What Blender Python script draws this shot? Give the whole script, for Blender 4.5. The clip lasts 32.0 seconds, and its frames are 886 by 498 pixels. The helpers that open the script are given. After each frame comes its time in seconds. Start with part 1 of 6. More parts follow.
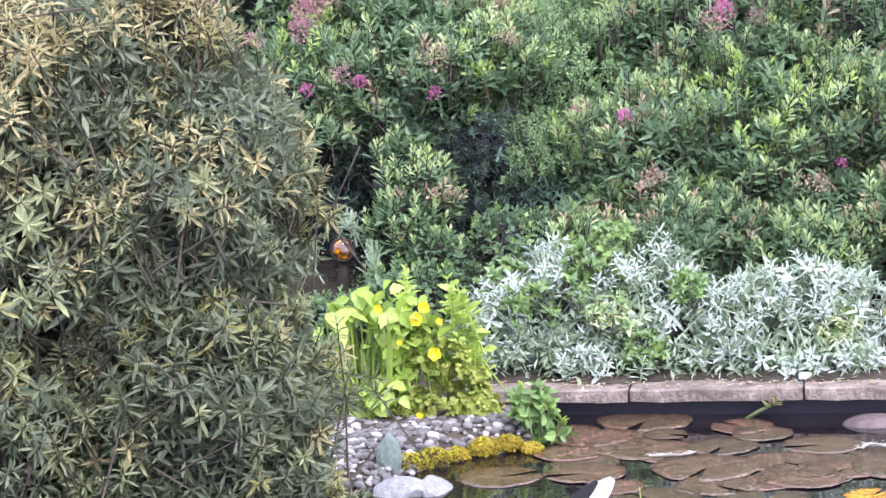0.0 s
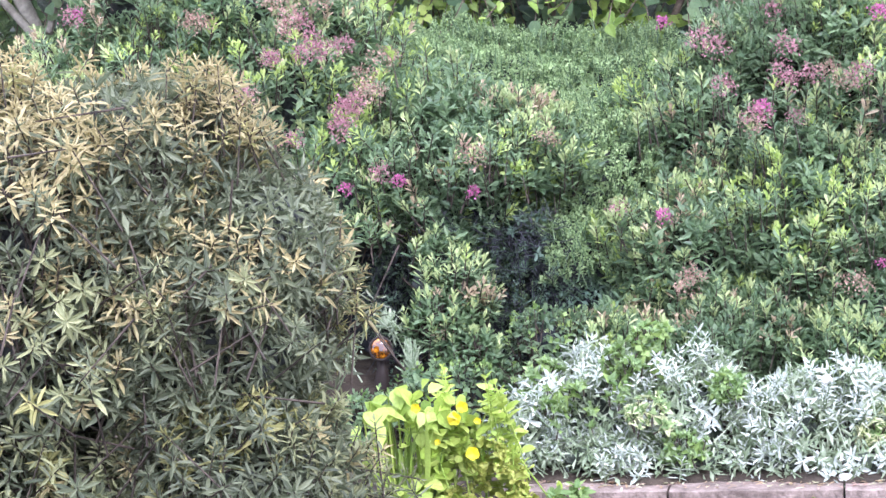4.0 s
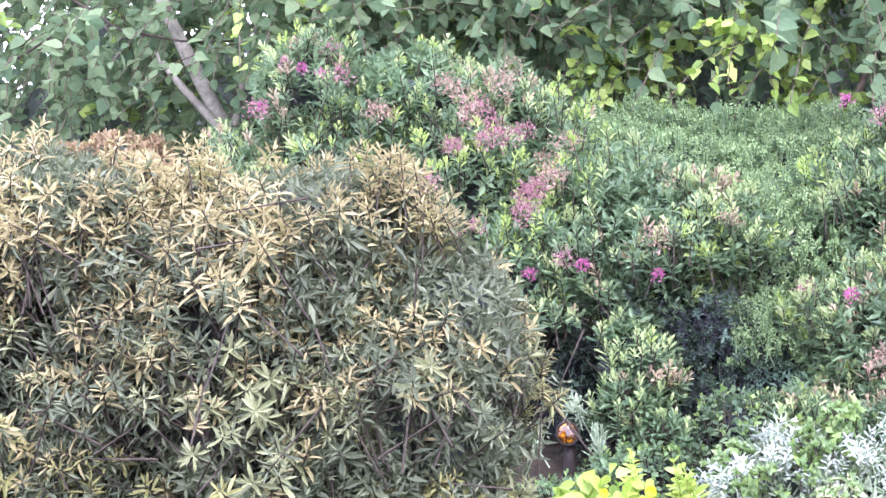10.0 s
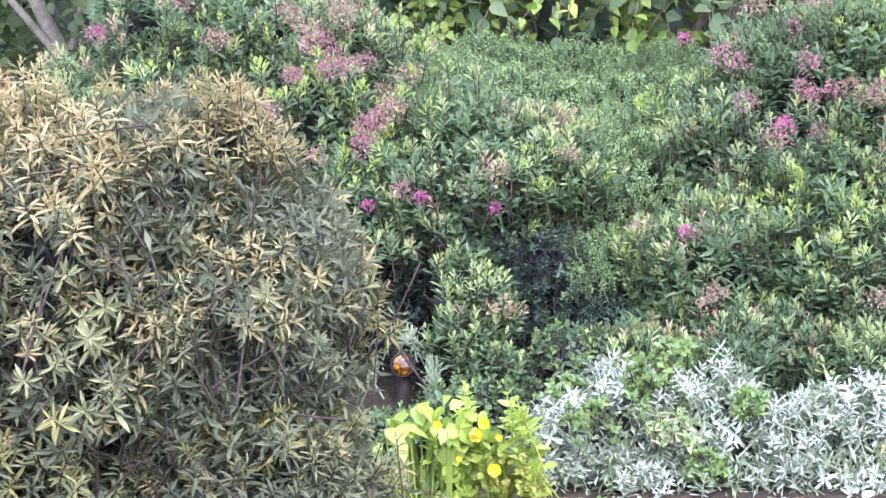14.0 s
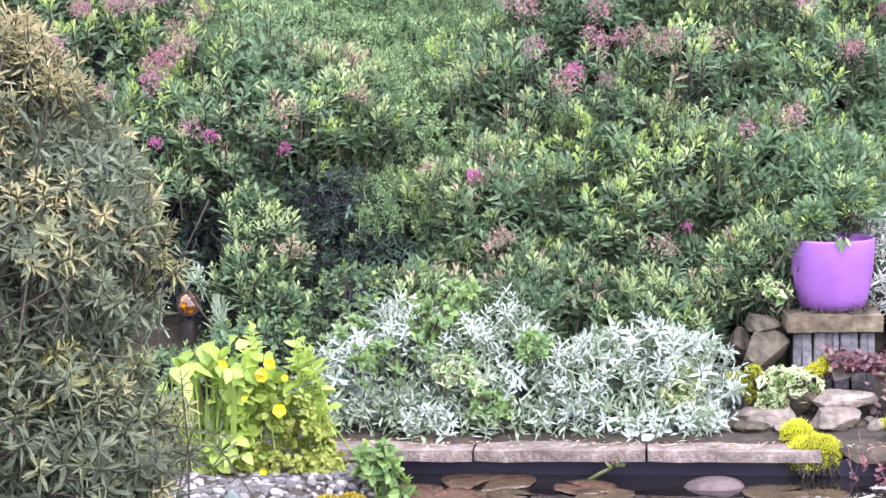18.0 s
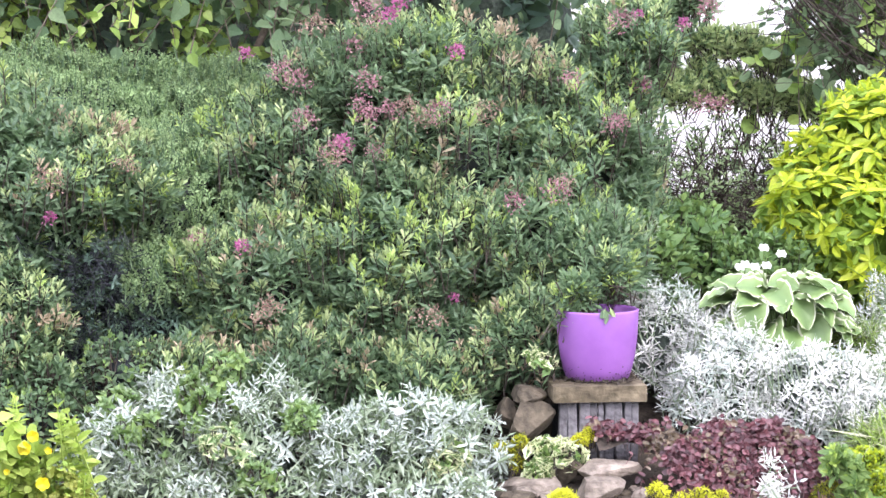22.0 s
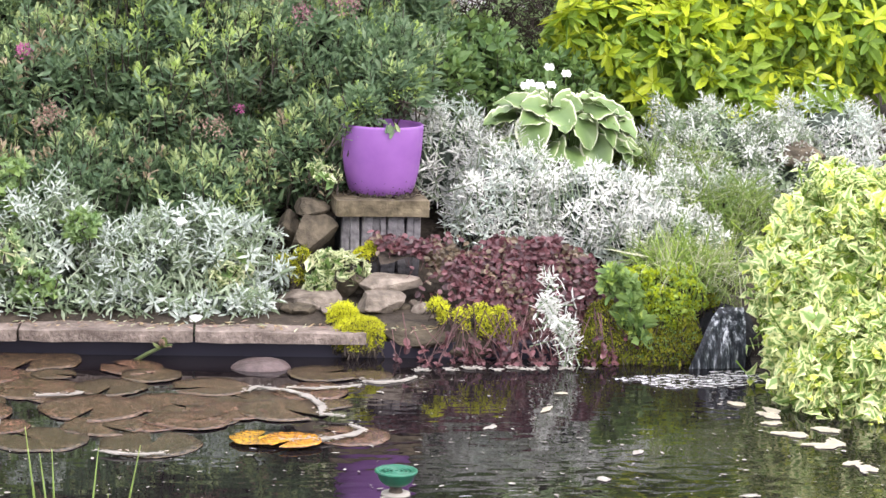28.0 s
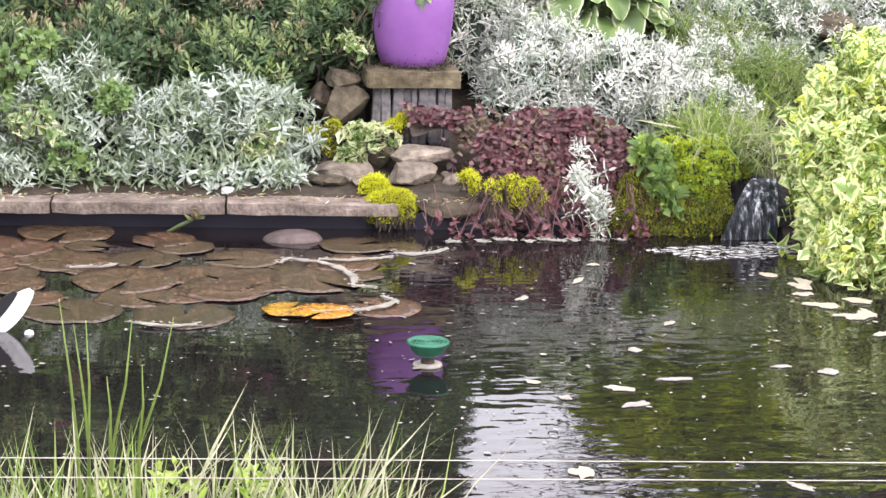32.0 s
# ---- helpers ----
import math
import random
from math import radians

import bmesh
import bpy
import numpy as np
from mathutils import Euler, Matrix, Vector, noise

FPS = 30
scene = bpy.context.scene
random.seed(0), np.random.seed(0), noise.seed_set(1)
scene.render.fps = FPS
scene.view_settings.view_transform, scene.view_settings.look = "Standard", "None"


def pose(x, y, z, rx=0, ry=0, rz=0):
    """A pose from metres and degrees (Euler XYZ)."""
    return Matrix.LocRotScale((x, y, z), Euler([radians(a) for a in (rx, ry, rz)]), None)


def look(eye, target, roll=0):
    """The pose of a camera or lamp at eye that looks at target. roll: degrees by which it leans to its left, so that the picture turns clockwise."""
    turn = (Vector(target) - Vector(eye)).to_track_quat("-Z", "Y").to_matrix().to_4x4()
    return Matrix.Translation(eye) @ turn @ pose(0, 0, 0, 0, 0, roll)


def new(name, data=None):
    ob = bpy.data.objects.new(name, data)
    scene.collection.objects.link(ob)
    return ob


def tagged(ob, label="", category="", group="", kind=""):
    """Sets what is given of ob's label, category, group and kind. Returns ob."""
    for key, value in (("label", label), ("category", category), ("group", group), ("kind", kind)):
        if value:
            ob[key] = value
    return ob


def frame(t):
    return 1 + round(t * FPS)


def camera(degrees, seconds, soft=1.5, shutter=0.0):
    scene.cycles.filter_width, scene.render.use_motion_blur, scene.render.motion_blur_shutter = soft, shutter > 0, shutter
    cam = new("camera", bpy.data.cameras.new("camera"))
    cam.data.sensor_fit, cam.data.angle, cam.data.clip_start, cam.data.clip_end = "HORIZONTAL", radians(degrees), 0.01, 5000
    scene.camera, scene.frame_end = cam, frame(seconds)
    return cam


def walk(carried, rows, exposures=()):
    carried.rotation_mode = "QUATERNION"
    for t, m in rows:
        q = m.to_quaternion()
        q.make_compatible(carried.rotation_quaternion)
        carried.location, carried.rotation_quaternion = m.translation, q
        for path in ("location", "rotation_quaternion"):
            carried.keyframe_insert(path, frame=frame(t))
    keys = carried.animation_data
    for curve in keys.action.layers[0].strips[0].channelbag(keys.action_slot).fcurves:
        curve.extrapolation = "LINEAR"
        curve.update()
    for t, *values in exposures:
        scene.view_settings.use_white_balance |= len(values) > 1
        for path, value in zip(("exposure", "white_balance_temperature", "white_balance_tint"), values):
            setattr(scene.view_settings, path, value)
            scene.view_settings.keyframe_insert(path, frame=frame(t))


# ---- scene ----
# The camera stands on the far side of the pond and only turns.
cam = camera(22.45, 32.0, 1.5)
EYE = (0.0, 0.0, 1.75)
TURNS = [
    (0, 81.679, 2.701, 4.903), (0.5, 82.183, 3.088, 5.898), (1, 82.924, 3.032, 6.752), (1.5, 83.346, 2.861, 6.632),
    (2, 83.587, 2.763, 6.055), (2.5, 83.636, 2.673, 5.848), (4.5, 84.569, 2.638, 5.975), (5, 84.878, 2.774, 6.254),
    (5.5, 85.294, 2.890, 6.502), (6, 85.883, 3.243, 7.169), (6.5, 86.323, 3.351, 7.687), (7, 86.692, 3.571, 8.492),
    (7.5, 86.940, 3.572, 9.096), (8, 86.866, 3.594, 9.502), (8.5, 86.811, 3.700, 9.763), (9, 86.967, 3.858, 10.071),
    (9.5, 87.010, 3.973, 10.322), (10, 86.719, 4.025, 10.547), (10.5, 86.334, 4.016, 11.045), (11, 85.899, 4.289, 11.555),
    (11.5, 85.622, 4.262, 11.469), (12, 85.241, 4.000, 10.559), (12.5, 84.907, 3.532, 8.802), (13, 84.815, 3.307, 7.649),
    (13.5, 84.519, 2.960, 7.081), (14, 84.721, 2.692, 6.464), (14.5, 84.850, 2.355, 5.765), (16.5, 83.561, 1.831, 3.248),
    (17, 83.355, 1.312, 2.511), (17.5, 83.087, 1.018, 1.663), (18, 83.035, 1.100, 1.174), (18.5, 83.256, 1.077, 0.599),
    (19, 84.179, 1.118, -0.114), (19.5, 85.018, 1.194, -1.054), (20, 85.556, 0.986, -1.617), (20.5, 85.473, 0.718, -2.380),
    (21, 85.095, 0.332, -3.328), (21.5, 84.866, 0.218, -4.270), (22, 84.779, 0.348, -4.724), (22.5, 84.531, 0.336, -5.169),
    (23, 84.291, 0.270, -5.604), (23.5, 84.075, 0.134, -5.950), (24, 83.865, -0.192, -6.244), (24.5, 83.660, -0.602, -7.052),
    (26.5, 82.120, -0.761, -8.581), (27, 81.466, -1.385, -9.103), (27.5, 80.759, -1.696, -9.574), (28, 80.062, -1.812, -10.011),
    (28.5, 79.319, -1.700, -10.087), (29, 78.890, -1.535, -10.237), (29.5, 78.424, -1.214, -9.954), (30, 78.064, -1.105, -9.681),
    (30.5, 77.866, -1.093, -9.557), (31, 77.632, -1.224, -9.301), (31.5, 77.127, -1.441, -9.082), (32, 76.745, -1.557, -9.238),
]
walk(cam, [(t, pose(*EYE, rx, ry, rz)) for t, rx, ry, rz in TURNS],
     [(0.0, 1.10, 5750, 24), (9.0, 1.54, 5600, 33), (13.0, 1.34, 5650, 31), (19.0, 1.20, 5850, 25), (22.0, 1.06, 6050, 23), (24.0, 0.83, 6200, 18), (32.0, 0.66, 6550, 19)])

# ---- world, sun ----
SUN_DIR = Vector((0.48, -0.78, 0.88)).normalized()
world = bpy.data.worlds.new("sky")
scene.world = world
world.use_nodes = True
wn = world.node_tree.nodes
sky = wn.new("ShaderNodeTexSky")
sky.sky_type = "NISHITA"
sky.sun_disc = False
sky.sun_elevation = math.asin(SUN_DIR.z)
sky.sun_rotation = math.atan2(SUN_DIR.x, SUN_DIR.y)
sky.air_density, sky.dust_density, sky.ozone_density = 1.0, 1.0, 1.0
wc = wn.new("ShaderNodeTexCoord")
cloud = wn.new("ShaderNodeTexNoise")
cloud.inputs["Scale"].default_value, cloud.inputs["Detail"].default_value = 2.2, 6.0
world.node_tree.links.new(wc.outputs["Generated"], cloud.inputs["Vector"])
cover = wn.new("ShaderNodeMapRange")
cover.inputs["From Min"].default_value, cover.inputs["From Max"].default_value = 0.30, 0.60
cover.inputs["To Min"].default_value, cover.inputs["To Max"].default_value = 0.75, 1.0
world.node_tree.links.new(cloud.outputs[0], cover.inputs[0])
haze = wn.new("ShaderNodeMix")
haze.data_type = "RGBA"
world.node_tree.links.new(cover.outputs[0], haze.inputs[0])
world.node_tree.links.new(sky.outputs[0], haze.inputs[6])
haze.inputs[7].default_value = (15.0, 15.4, 16.2, 1)
world.node_tree.links.new(haze.outputs[2], wn["Background"].inputs[0])
wn["Background"].inputs[1].default_value = 0.15
sun = new("sun", bpy.data.lights.new("sun", "SUN"))
sun.data.energy, sun.data.angle, sun.data.color = 1.5, radians(12), (1.0, 0.96, 0.88)
sun.matrix_world = look(SUN_DIR * 30, (0, 0, 0))

# ---- materials ----


def material(name, rough=0.6, metal=0.0, spec=0.4):
    m = bpy.data.materials.new(name)
    m.use_nodes = True
    n = m.node_tree.nodes
    b = n["Principled BSDF"]
    b.inputs["Roughness"].default_value = rough
    b.inputs["Metallic"].default_value = metal
    b.inputs["Specular IOR Level"].default_value = spec
    return m, n, m.node_tree.links, b


def ramp(n, stops):
    r = n.new("ShaderNodeValToRGB")
    e = r.color_ramp.elements
    while len(e) < len(stops):
        e.new(0.5)
    for k, (p, c) in enumerate(stops):
        e[k].position = p
        e[k].color = (*c, 1)
    return r


def noise_tex(n, links, scale, detail=4.0, rough=0.6, stretch=(1, 1, 1)):
    co = n.new("ShaderNodeTexCoord")
    mp = n.new("ShaderNodeMapping")
    mp.inputs["Scale"].default_value = stretch
    links.new(co.outputs["Object"], mp.inputs["Vector"])
    t = n.new("ShaderNodeTexNoise")
    t.inputs["Scale"].default_value = scale
    t.inputs["Detail"].default_value = detail
    t.inputs["Roughness"].default_value = rough
    links.new(mp.outputs[0], t.inputs["Vector"])
    return t


def mixed(n, links, a, b, fac, mode="MIX"):
    m = n.new("ShaderNodeMix")
    m.data_type = "RGBA"
    m.blend_type = mode
    for sock, v in ((m.inputs[0], fac), (m.inputs[6], a), (m.inputs[7], b)):
        if isinstance(v, (int, float)):
            sock.default_value = v
        elif isinstance(v, tuple):
            sock.default_value = (*v, 1)
        else:
            links.new(v, sock)
    return m.outputs[2]


def leaf_mat(name, dark, light, rough=0.5, through_light=0.3, patch=2.0, spec=0.35, glow=None, patch_low=0.72):
    """Foliage: colour changes from leaf to leaf and in patches; some light passes through."""
    m, n, links, b = material(name, rough, 0.0, spec)
    g = n.new("ShaderNodeNewGeometry")
    mid = tuple((a + c) / 2 for a, c in zip(dark, light))
    r = ramp(n, [(0.0, dark), (0.55, mid), (1.0, light)])
    links.new(g.outputs["Random Per Island"], r.inputs[0])
    t = noise_tex(n, links, patch, 3.0)
    rr = ramp(n, [(0.3, (patch_low, patch_low, patch_low)), (0.7, (1.1, 1.1, 1.1))])
    links.new(t.outputs[0], rr.inputs[0])
    col = mixed(n, links, r.outputs[0], rr.outputs[0], 1.0, "MULTIPLY")
    fine = noise_tex(n, links, 90.0, 2.0)
    fr = ramp(n, [(0.35, (0.85, 0.85, 0.85)), (0.7, (1.08, 1.08, 1.08))])
    links.new(fine.outputs[0], fr.inputs[0])
    col = mixed(n, links, col, fr.outputs[0], 1.0, "MULTIPLY")
    links.new(col, b.inputs["Base Color"])
    tr = n.new("ShaderNodeBsdfTranslucent")
    tc = mixed(n, links, col, glow or (0.55, 0.75, 0.12), 0.25)
    links.new(tc, tr.inputs[0])
    mx = n.new("ShaderNodeMixShader")
    mx.inputs[0].default_value = through_light
    links.new(b.outputs[0], mx.inputs[1])
    links.new(tr.outputs[0], mx.inputs[2])
    links.new(mx.outputs[0], n["Material Output"].inputs["Surface"])
    return m


def rock_mat(name, dark, light, scale=6.0, rough=0.85, bump=0.4, vary=0.0, grain=60.0):
    m, n, links, b = material(name, rough, 0.0, 0.25)
    t = noise_tex(n, links, scale, 6.0, 0.65)
    r = ramp(n, [(0.3, dark), (0.7, light)])
    links.new(t.outputs[0], r.inputs[0])
    f = noise_tex(n, links, grain, 3.0)
    fr = ramp(n, [(0.3, (0.7, 0.7, 0.7)), (0.75, (1.15, 1.15, 1.15))])
    links.new(f.outputs[0], fr.inputs[0])
    col = mixed(n, links, r.outputs[0], fr.outputs[0], 1.0, "MULTIPLY")
    if vary:
        o = n.new("ShaderNodeObjectInfo")
        vr = ramp(n, [(0.0, (1 - vary,) * 3), (1.0, (1 + vary,) * 3)])
        links.new(o.outputs["Random"], vr.inputs[0])
        col = mixed(n, links, col, vr.outputs[0], 1.0, "MULTIPLY")
    links.new(col, b.inputs["Base Color"])
    bp = n.new("ShaderNodeBump")
    bp.inputs["Strength"].default_value = bump
    bp.inputs["Distance"].default_value = 0.01
    links.new(f.outputs[0], bp.inputs["Height"])
    links.new(bp.outputs[0], b.inputs["Normal"])
    return m


M_GREY = leaf_mat("olive_grey_leaf", (0.055, 0.072, 0.042), (0.20, 0.228, 0.137), 0.5, 0.28, 2.5, 0.35, (0.34, 0.43, 0.19))
M_OLIVE_TIP = leaf_mat("olive_young_leaf", (0.16, 0.185, 0.09), (0.38, 0.40, 0.21), 0.5, 0.28, 2.5, 0.35, (0.52, 0.55, 0.24), 0.7)
M_OLIVE_YEL = leaf_mat("yellowish_young_leaf", (0.22, 0.225, 0.08), (0.41, 0.395, 0.165), 0.55, 0.28, 2.5, 0.3, (0.55, 0.53, 0.2), 0.7)
M_GREY_TIP = leaf_mat("tan_tip_leaf", (0.25, 0.22, 0.10), (0.49, 0.43, 0.225), 0.5, 0.28, 2.5, 0.35, (0.58, 0.50, 0.24))
M_HEBE = leaf_mat("shrub_leaf", (0.085, 0.15, 0.085), (0.235, 0.335, 0.175), 0.42, 0.4, 2.2, 0.4, (0.36, 0.54, 0.22))
M_HEBE_TIP = leaf_mat("young_shrub_leaf", (0.29, 0.385, 0.165), (0.53, 0.61, 0.29), 0.5, 0.4, 2.5, 0.35, (0.5, 0.66, 0.25), 0.7)
M_HEBE_YEL = leaf_mat("yellow_green_shrub_leaf", (0.28, 0.41, 0.09), (0.50, 0.62, 0.21), 0.5, 0.4, 2.5, 0.35, (0.58, 0.72, 0.2), 0.7)
M_HEBE_RUST = leaf_mat("rusty_young_leaf", (0.30, 0.24, 0.15), (0.52, 0.42, 0.29), 0.55, 0.3, 2.5, 0.3, (0.6, 0.5, 0.3), 0.7)
M_SMALL = leaf_mat("small_shrub_leaf", (0.175, 0.275, 0.125), (0.41, 0.545, 0.255), 0.5, 0.4, 3.0, 0.35, (0.46, 0.62, 0.26))
M_TREE = leaf_mat("tree_leaf", (0.10, 0.175, 0.10), (0.29, 0.39, 0.205), 0.7, 0.5, 1.9, 0.1, (0.42, 0.56, 0.26), 0.6)
# lit copy of tree_leaf, with the sunlight put into its colour
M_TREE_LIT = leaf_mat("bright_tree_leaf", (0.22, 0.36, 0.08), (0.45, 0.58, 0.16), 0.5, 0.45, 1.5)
M_DARKTREE = leaf_mat("dark_hedge_leaf", (0.045, 0.085, 0.07), (0.11, 0.175, 0.13), 0.5, 0.35, 1.2)
M_SILVER = leaf_mat("silver_leaf", (0.64, 0.645, 0.60), (0.88, 0.88, 0.84), 0.75, 0.25, 4.0, 0.2, (0.82, 0.82, 0.7), 0.85)
M_SILVER_DULL = leaf_mat("dull_silver_leaf", (0.37, 0.43, 0.37), (0.70, 0.76, 0.69), 0.75, 0.25, 4.0, 0.2, (0.70, 0.76, 0.62), 0.8)
M_SILVER_GRN = leaf_mat("grey_green_leaf", (0.17, 0.24, 0.14), (0.44, 0.51, 0.37), 0.7, 0.2, 4.0, 0.2)
M_HERB = leaf_mat("herb_leaf", (0.10, 0.19, 0.06), (0.28, 0.40, 0.13), 0.55, 0.3, 4.0)
M_HERB_DEEP = leaf_mat("deep_herb_leaf", (0.06, 0.125, 0.045), (0.18, 0.29, 0.10), 0.55, 0.3, 4.0)
M_LIME = leaf_mat("lime_leaf", (0.26, 0.40, 0.06), (0.52, 0.64, 0.17), 0.5, 0.35, 5.0)
M_GOLD = leaf_mat("golden_leaf", (0.34, 0.45, 0.02), (0.62, 0.69, 0.05), 0.42, 0.36, 2.0, 0.4, (0.85, 0.92, 0.06))
M_GOLD_IN = leaf_mat("green_gold_leaf", (0.13, 0.24, 0.03), (0.33, 0.46, 0.06), 0.42, 0.34, 2.5)
M_RED_STEM = leaf_mat("burgundy_stem", (0.075, 0.03, 0.032), (0.29, 0.15, 0.145), 0.42, 0.18, 6.0, 0.5, (0.45, 0.14, 0.12), 0.55)
M_YELLOW_MOSS = leaf_mat("yellow_sedum", (0.44, 0.47, 0.02), (0.82, 0.81, 0.05), 0.6, 0.3, 9.0, 0.3, (0.85, 0.88, 0.1))
M_OCHRE = leaf_mat("ochre_moss", (0.24, 0.17, 0.015), (0.50, 0.38, 0.04), 0.8, 0.15, 9.0, 0.2)
M_MOSS = leaf_mat("moss", (0.12, 0.15, 0.015), (0.34, 0.33, 0.03), 0.8, 0.15, 7.0, 0.2)
M_PINK = leaf_mat("magenta_petal", (0.30, 0.07, 0.18), (0.54, 0.17, 0.34), 0.55, 0.3, 6.0, 0.3, (0.70, 0.24, 0.44))
M_FADED = leaf_mat("faded_flower", (0.26, 0.16, 0.13), (0.50, 0.36, 0.28), 0.7, 0.25, 6.0, 0.2, (0.6, 0.4, 0.3))
M_DUSTY = leaf_mat("dusky_pink_flower", (0.27, 0.125, 0.145), (0.47, 0.265, 0.285), 0.65, 0.25, 6.0, 0.2, (0.6, 0.33, 0.4))
M_WHITE_PETAL = leaf_mat("white_petal", (0.75, 0.76, 0.74), (0.88, 0.88, 0.86), 0.6, 0.2, 6.0)
M_YELLOW_PETAL = leaf_mat("yellow_petal", (0.80, 0.62, 0.01), (0.90, 0.78, 0.02), 0.5, 0.3, 6.0, 0.3, (0.9, 0.8, 0.05))
M_GRASS = leaf_mat("grass_blade", (0.12, 0.21, 0.04), (0.32, 0.42, 0.11), 0.5, 0.3, 4.0)


def variegated(name, centre, margin, cut=0.55, rough=0.45):
    """Leaf with a green centre and a pale uneven margin; u runs from midrib to edge."""
    m, n, links, b = material(name, rough, 0.0, 0.35)
    uv = n.new("ShaderNodeUVMap")
    sep = n.new("ShaderNodeSeparateXYZ")
    links.new(uv.outputs[0], sep.inputs[0])
    t = noise_tex(n, links, 60.0, 3.0)
    add = n.new("ShaderNodeMath")
    add.operation = "MULTIPLY_ADD"
    add.inputs[1].default_value = 0.7
    links.new(t.outputs[0], add.inputs[0])
    links.new(sep.outputs[0], add.inputs[2])
    r = ramp(n, [(0.0, tuple(c * 0.8 for c in centre)), (cut + 0.22, centre), (cut + 0.34, margin)])
    links.new(add.outputs[0], r.inputs[0])
    g = n.new("ShaderNodeNewGeometry")
    vr = ramp(n, [(0.0, (0.74, 0.82, 0.68)), (0.5, (1.0, 1.0, 0.95)), (1.0, (1.14, 1.10, 1.05))])
    links.new(g.outputs["Random Per Island"], vr.inputs[0])
    col = mixed(n, links, r.outputs[0], vr.outputs[0], 1.0, "MULTIPLY")
    links.new(col, b.inputs["Base Color"])
    tr = n.new("ShaderNodeBsdfTranslucent")
    links.new(col, tr.inputs[0])
    mx = n.new("ShaderNodeMixShader")
    mx.inputs[0].default_value = 0.36
    links.new(b.outputs[0], mx.inputs[1])
    links.new(tr.outputs[0], mx.inputs[2])
    links.new(mx.outputs[0], n["Material Output"].inputs["Surface"])
    return m


M_IVY = variegated("ivy_leaf", (0.30, 0.45, 0.15), (0.84, 0.86, 0.48), 0.57)
M_RED = leaf_mat("burgundy_leaf", (0.050, 0.020, 0.024), (0.235, 0.095, 0.105), 0.38, 0.2, 7.0, 0.45, (0.36, 0.10, 0.10), 0.6)
M_RED_BROWN = leaf_mat("bronze_bugle_leaf", (0.10, 0.075, 0.045), (0.27, 0.20, 0.13), 0.4, 0.2, 7.0, 0.45, (0.4, 0.3, 0.15), 0.6)
M_SPRIG = variegated("small_ivy_leaf", (0.16, 0.27, 0.09), (0.66, 0.68, 0.45), 0.62)
M_CREAM = variegated("yellow_ivy_leaf", (0.50, 0.62, 0.08), (0.78, 0.80, 0.24), 0.55)
M_STRAW = leaf_mat("pale_grass_blade", (0.34, 0.35, 0.20), (0.62, 0.61, 0.44), 0.5, 0.25, 4.0)
M_ORANGE = leaf_mat("copper_leaf", (0.25, 0.175, 0.10), (0.49, 0.37, 0.22), 0.55, 0.3, 3.0, 0.3, (0.58, 0.42, 0.2))
M_BARK = rock_mat("bark", (0.07, 0.05, 0.04), (0.20, 0.16, 0.12), 25.0)
M_PALEBARK = rock_mat("pale_bark", (0.20, 0.185, 0.15), (0.37, 0.345, 0.285), 14.0)
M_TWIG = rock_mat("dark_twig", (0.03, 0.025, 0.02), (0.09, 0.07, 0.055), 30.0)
M_SOIL = rock_mat("soil", (0.022, 0.018, 0.014), (0.080, 0.063, 0.046), 9.0, 0.95, 1.0, 0.0, 40.0)
M_CONCRETE = rock_mat("weathered_concrete", (0.075, 0.057, 0.047), (0.315, 0.256, 0.218), 13.0, 0.9, 0.9, 0.14, 70.0)
M_ROCK = rock_mat("sandstone", (0.030, 0.025, 0.018), (0.125, 0.102, 0.070), 10.0, 0.92, 1.0, 0.25, 34.0)
M_FLATSTONE = rock_mat("pale_sandstone", (0.10, 0.082, 0.064), (0.34, 0.285, 0.23), 11.0, 0.9, 1.0, 0.25, 34.0)
M_CAP = rock_mat("mossy_sandstone", (0.045, 0.036, 0.022), (0.215, 0.175, 0.112), 12.0, 0.92, 1.0, 0.0, 26.0)
M_SLATE = rock_mat("grey_slate", (0.085, 0.08, 0.083), (0.26, 0.245, 0.25), 12.0, 0.85, 0.8, 0.25, 45.0)
M_PEBBLE = rock_mat("pebble_stone", (0.13, 0.115, 0.105), (0.36, 0.34, 0.33), 22.0, 0.7, 0.2, 0.75, 90.0)
M_LINER = material("black_liner", 0.5, 0.0, 0.3)[0]
M_LINER.node_tree.nodes["Principled BSDF"].inputs["Base Color"].default_value = (0.018, 0.016, 0.028, 1)
# dark fills for shrub cores: the shade between leaves is in their colour
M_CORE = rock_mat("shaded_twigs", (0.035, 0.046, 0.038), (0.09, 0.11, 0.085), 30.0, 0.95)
M_DEEP = rock_mat("deep_core_shade", (0.026, 0.031, 0.031), (0.072, 0.079, 0.076), 40.0, 0.95)
# near-black twig and fill colours that stand in for shade
M_SHADETWIG = rock_mat("blackened_twig", (0.016, 0.018, 0.022), (0.055, 0.058, 0.066), 30.0)
M_HOLLOW = rock_mat("hollow_shade", (0.013, 0.016, 0.020), (0.045, 0.050, 0.057), 40.0, 0.95)
M_RENDER = rock_mat("white_render", (0.78, 0.77, 0.76), (0.86, 0.85, 0.84), 2.0, 0.9, 0.1)


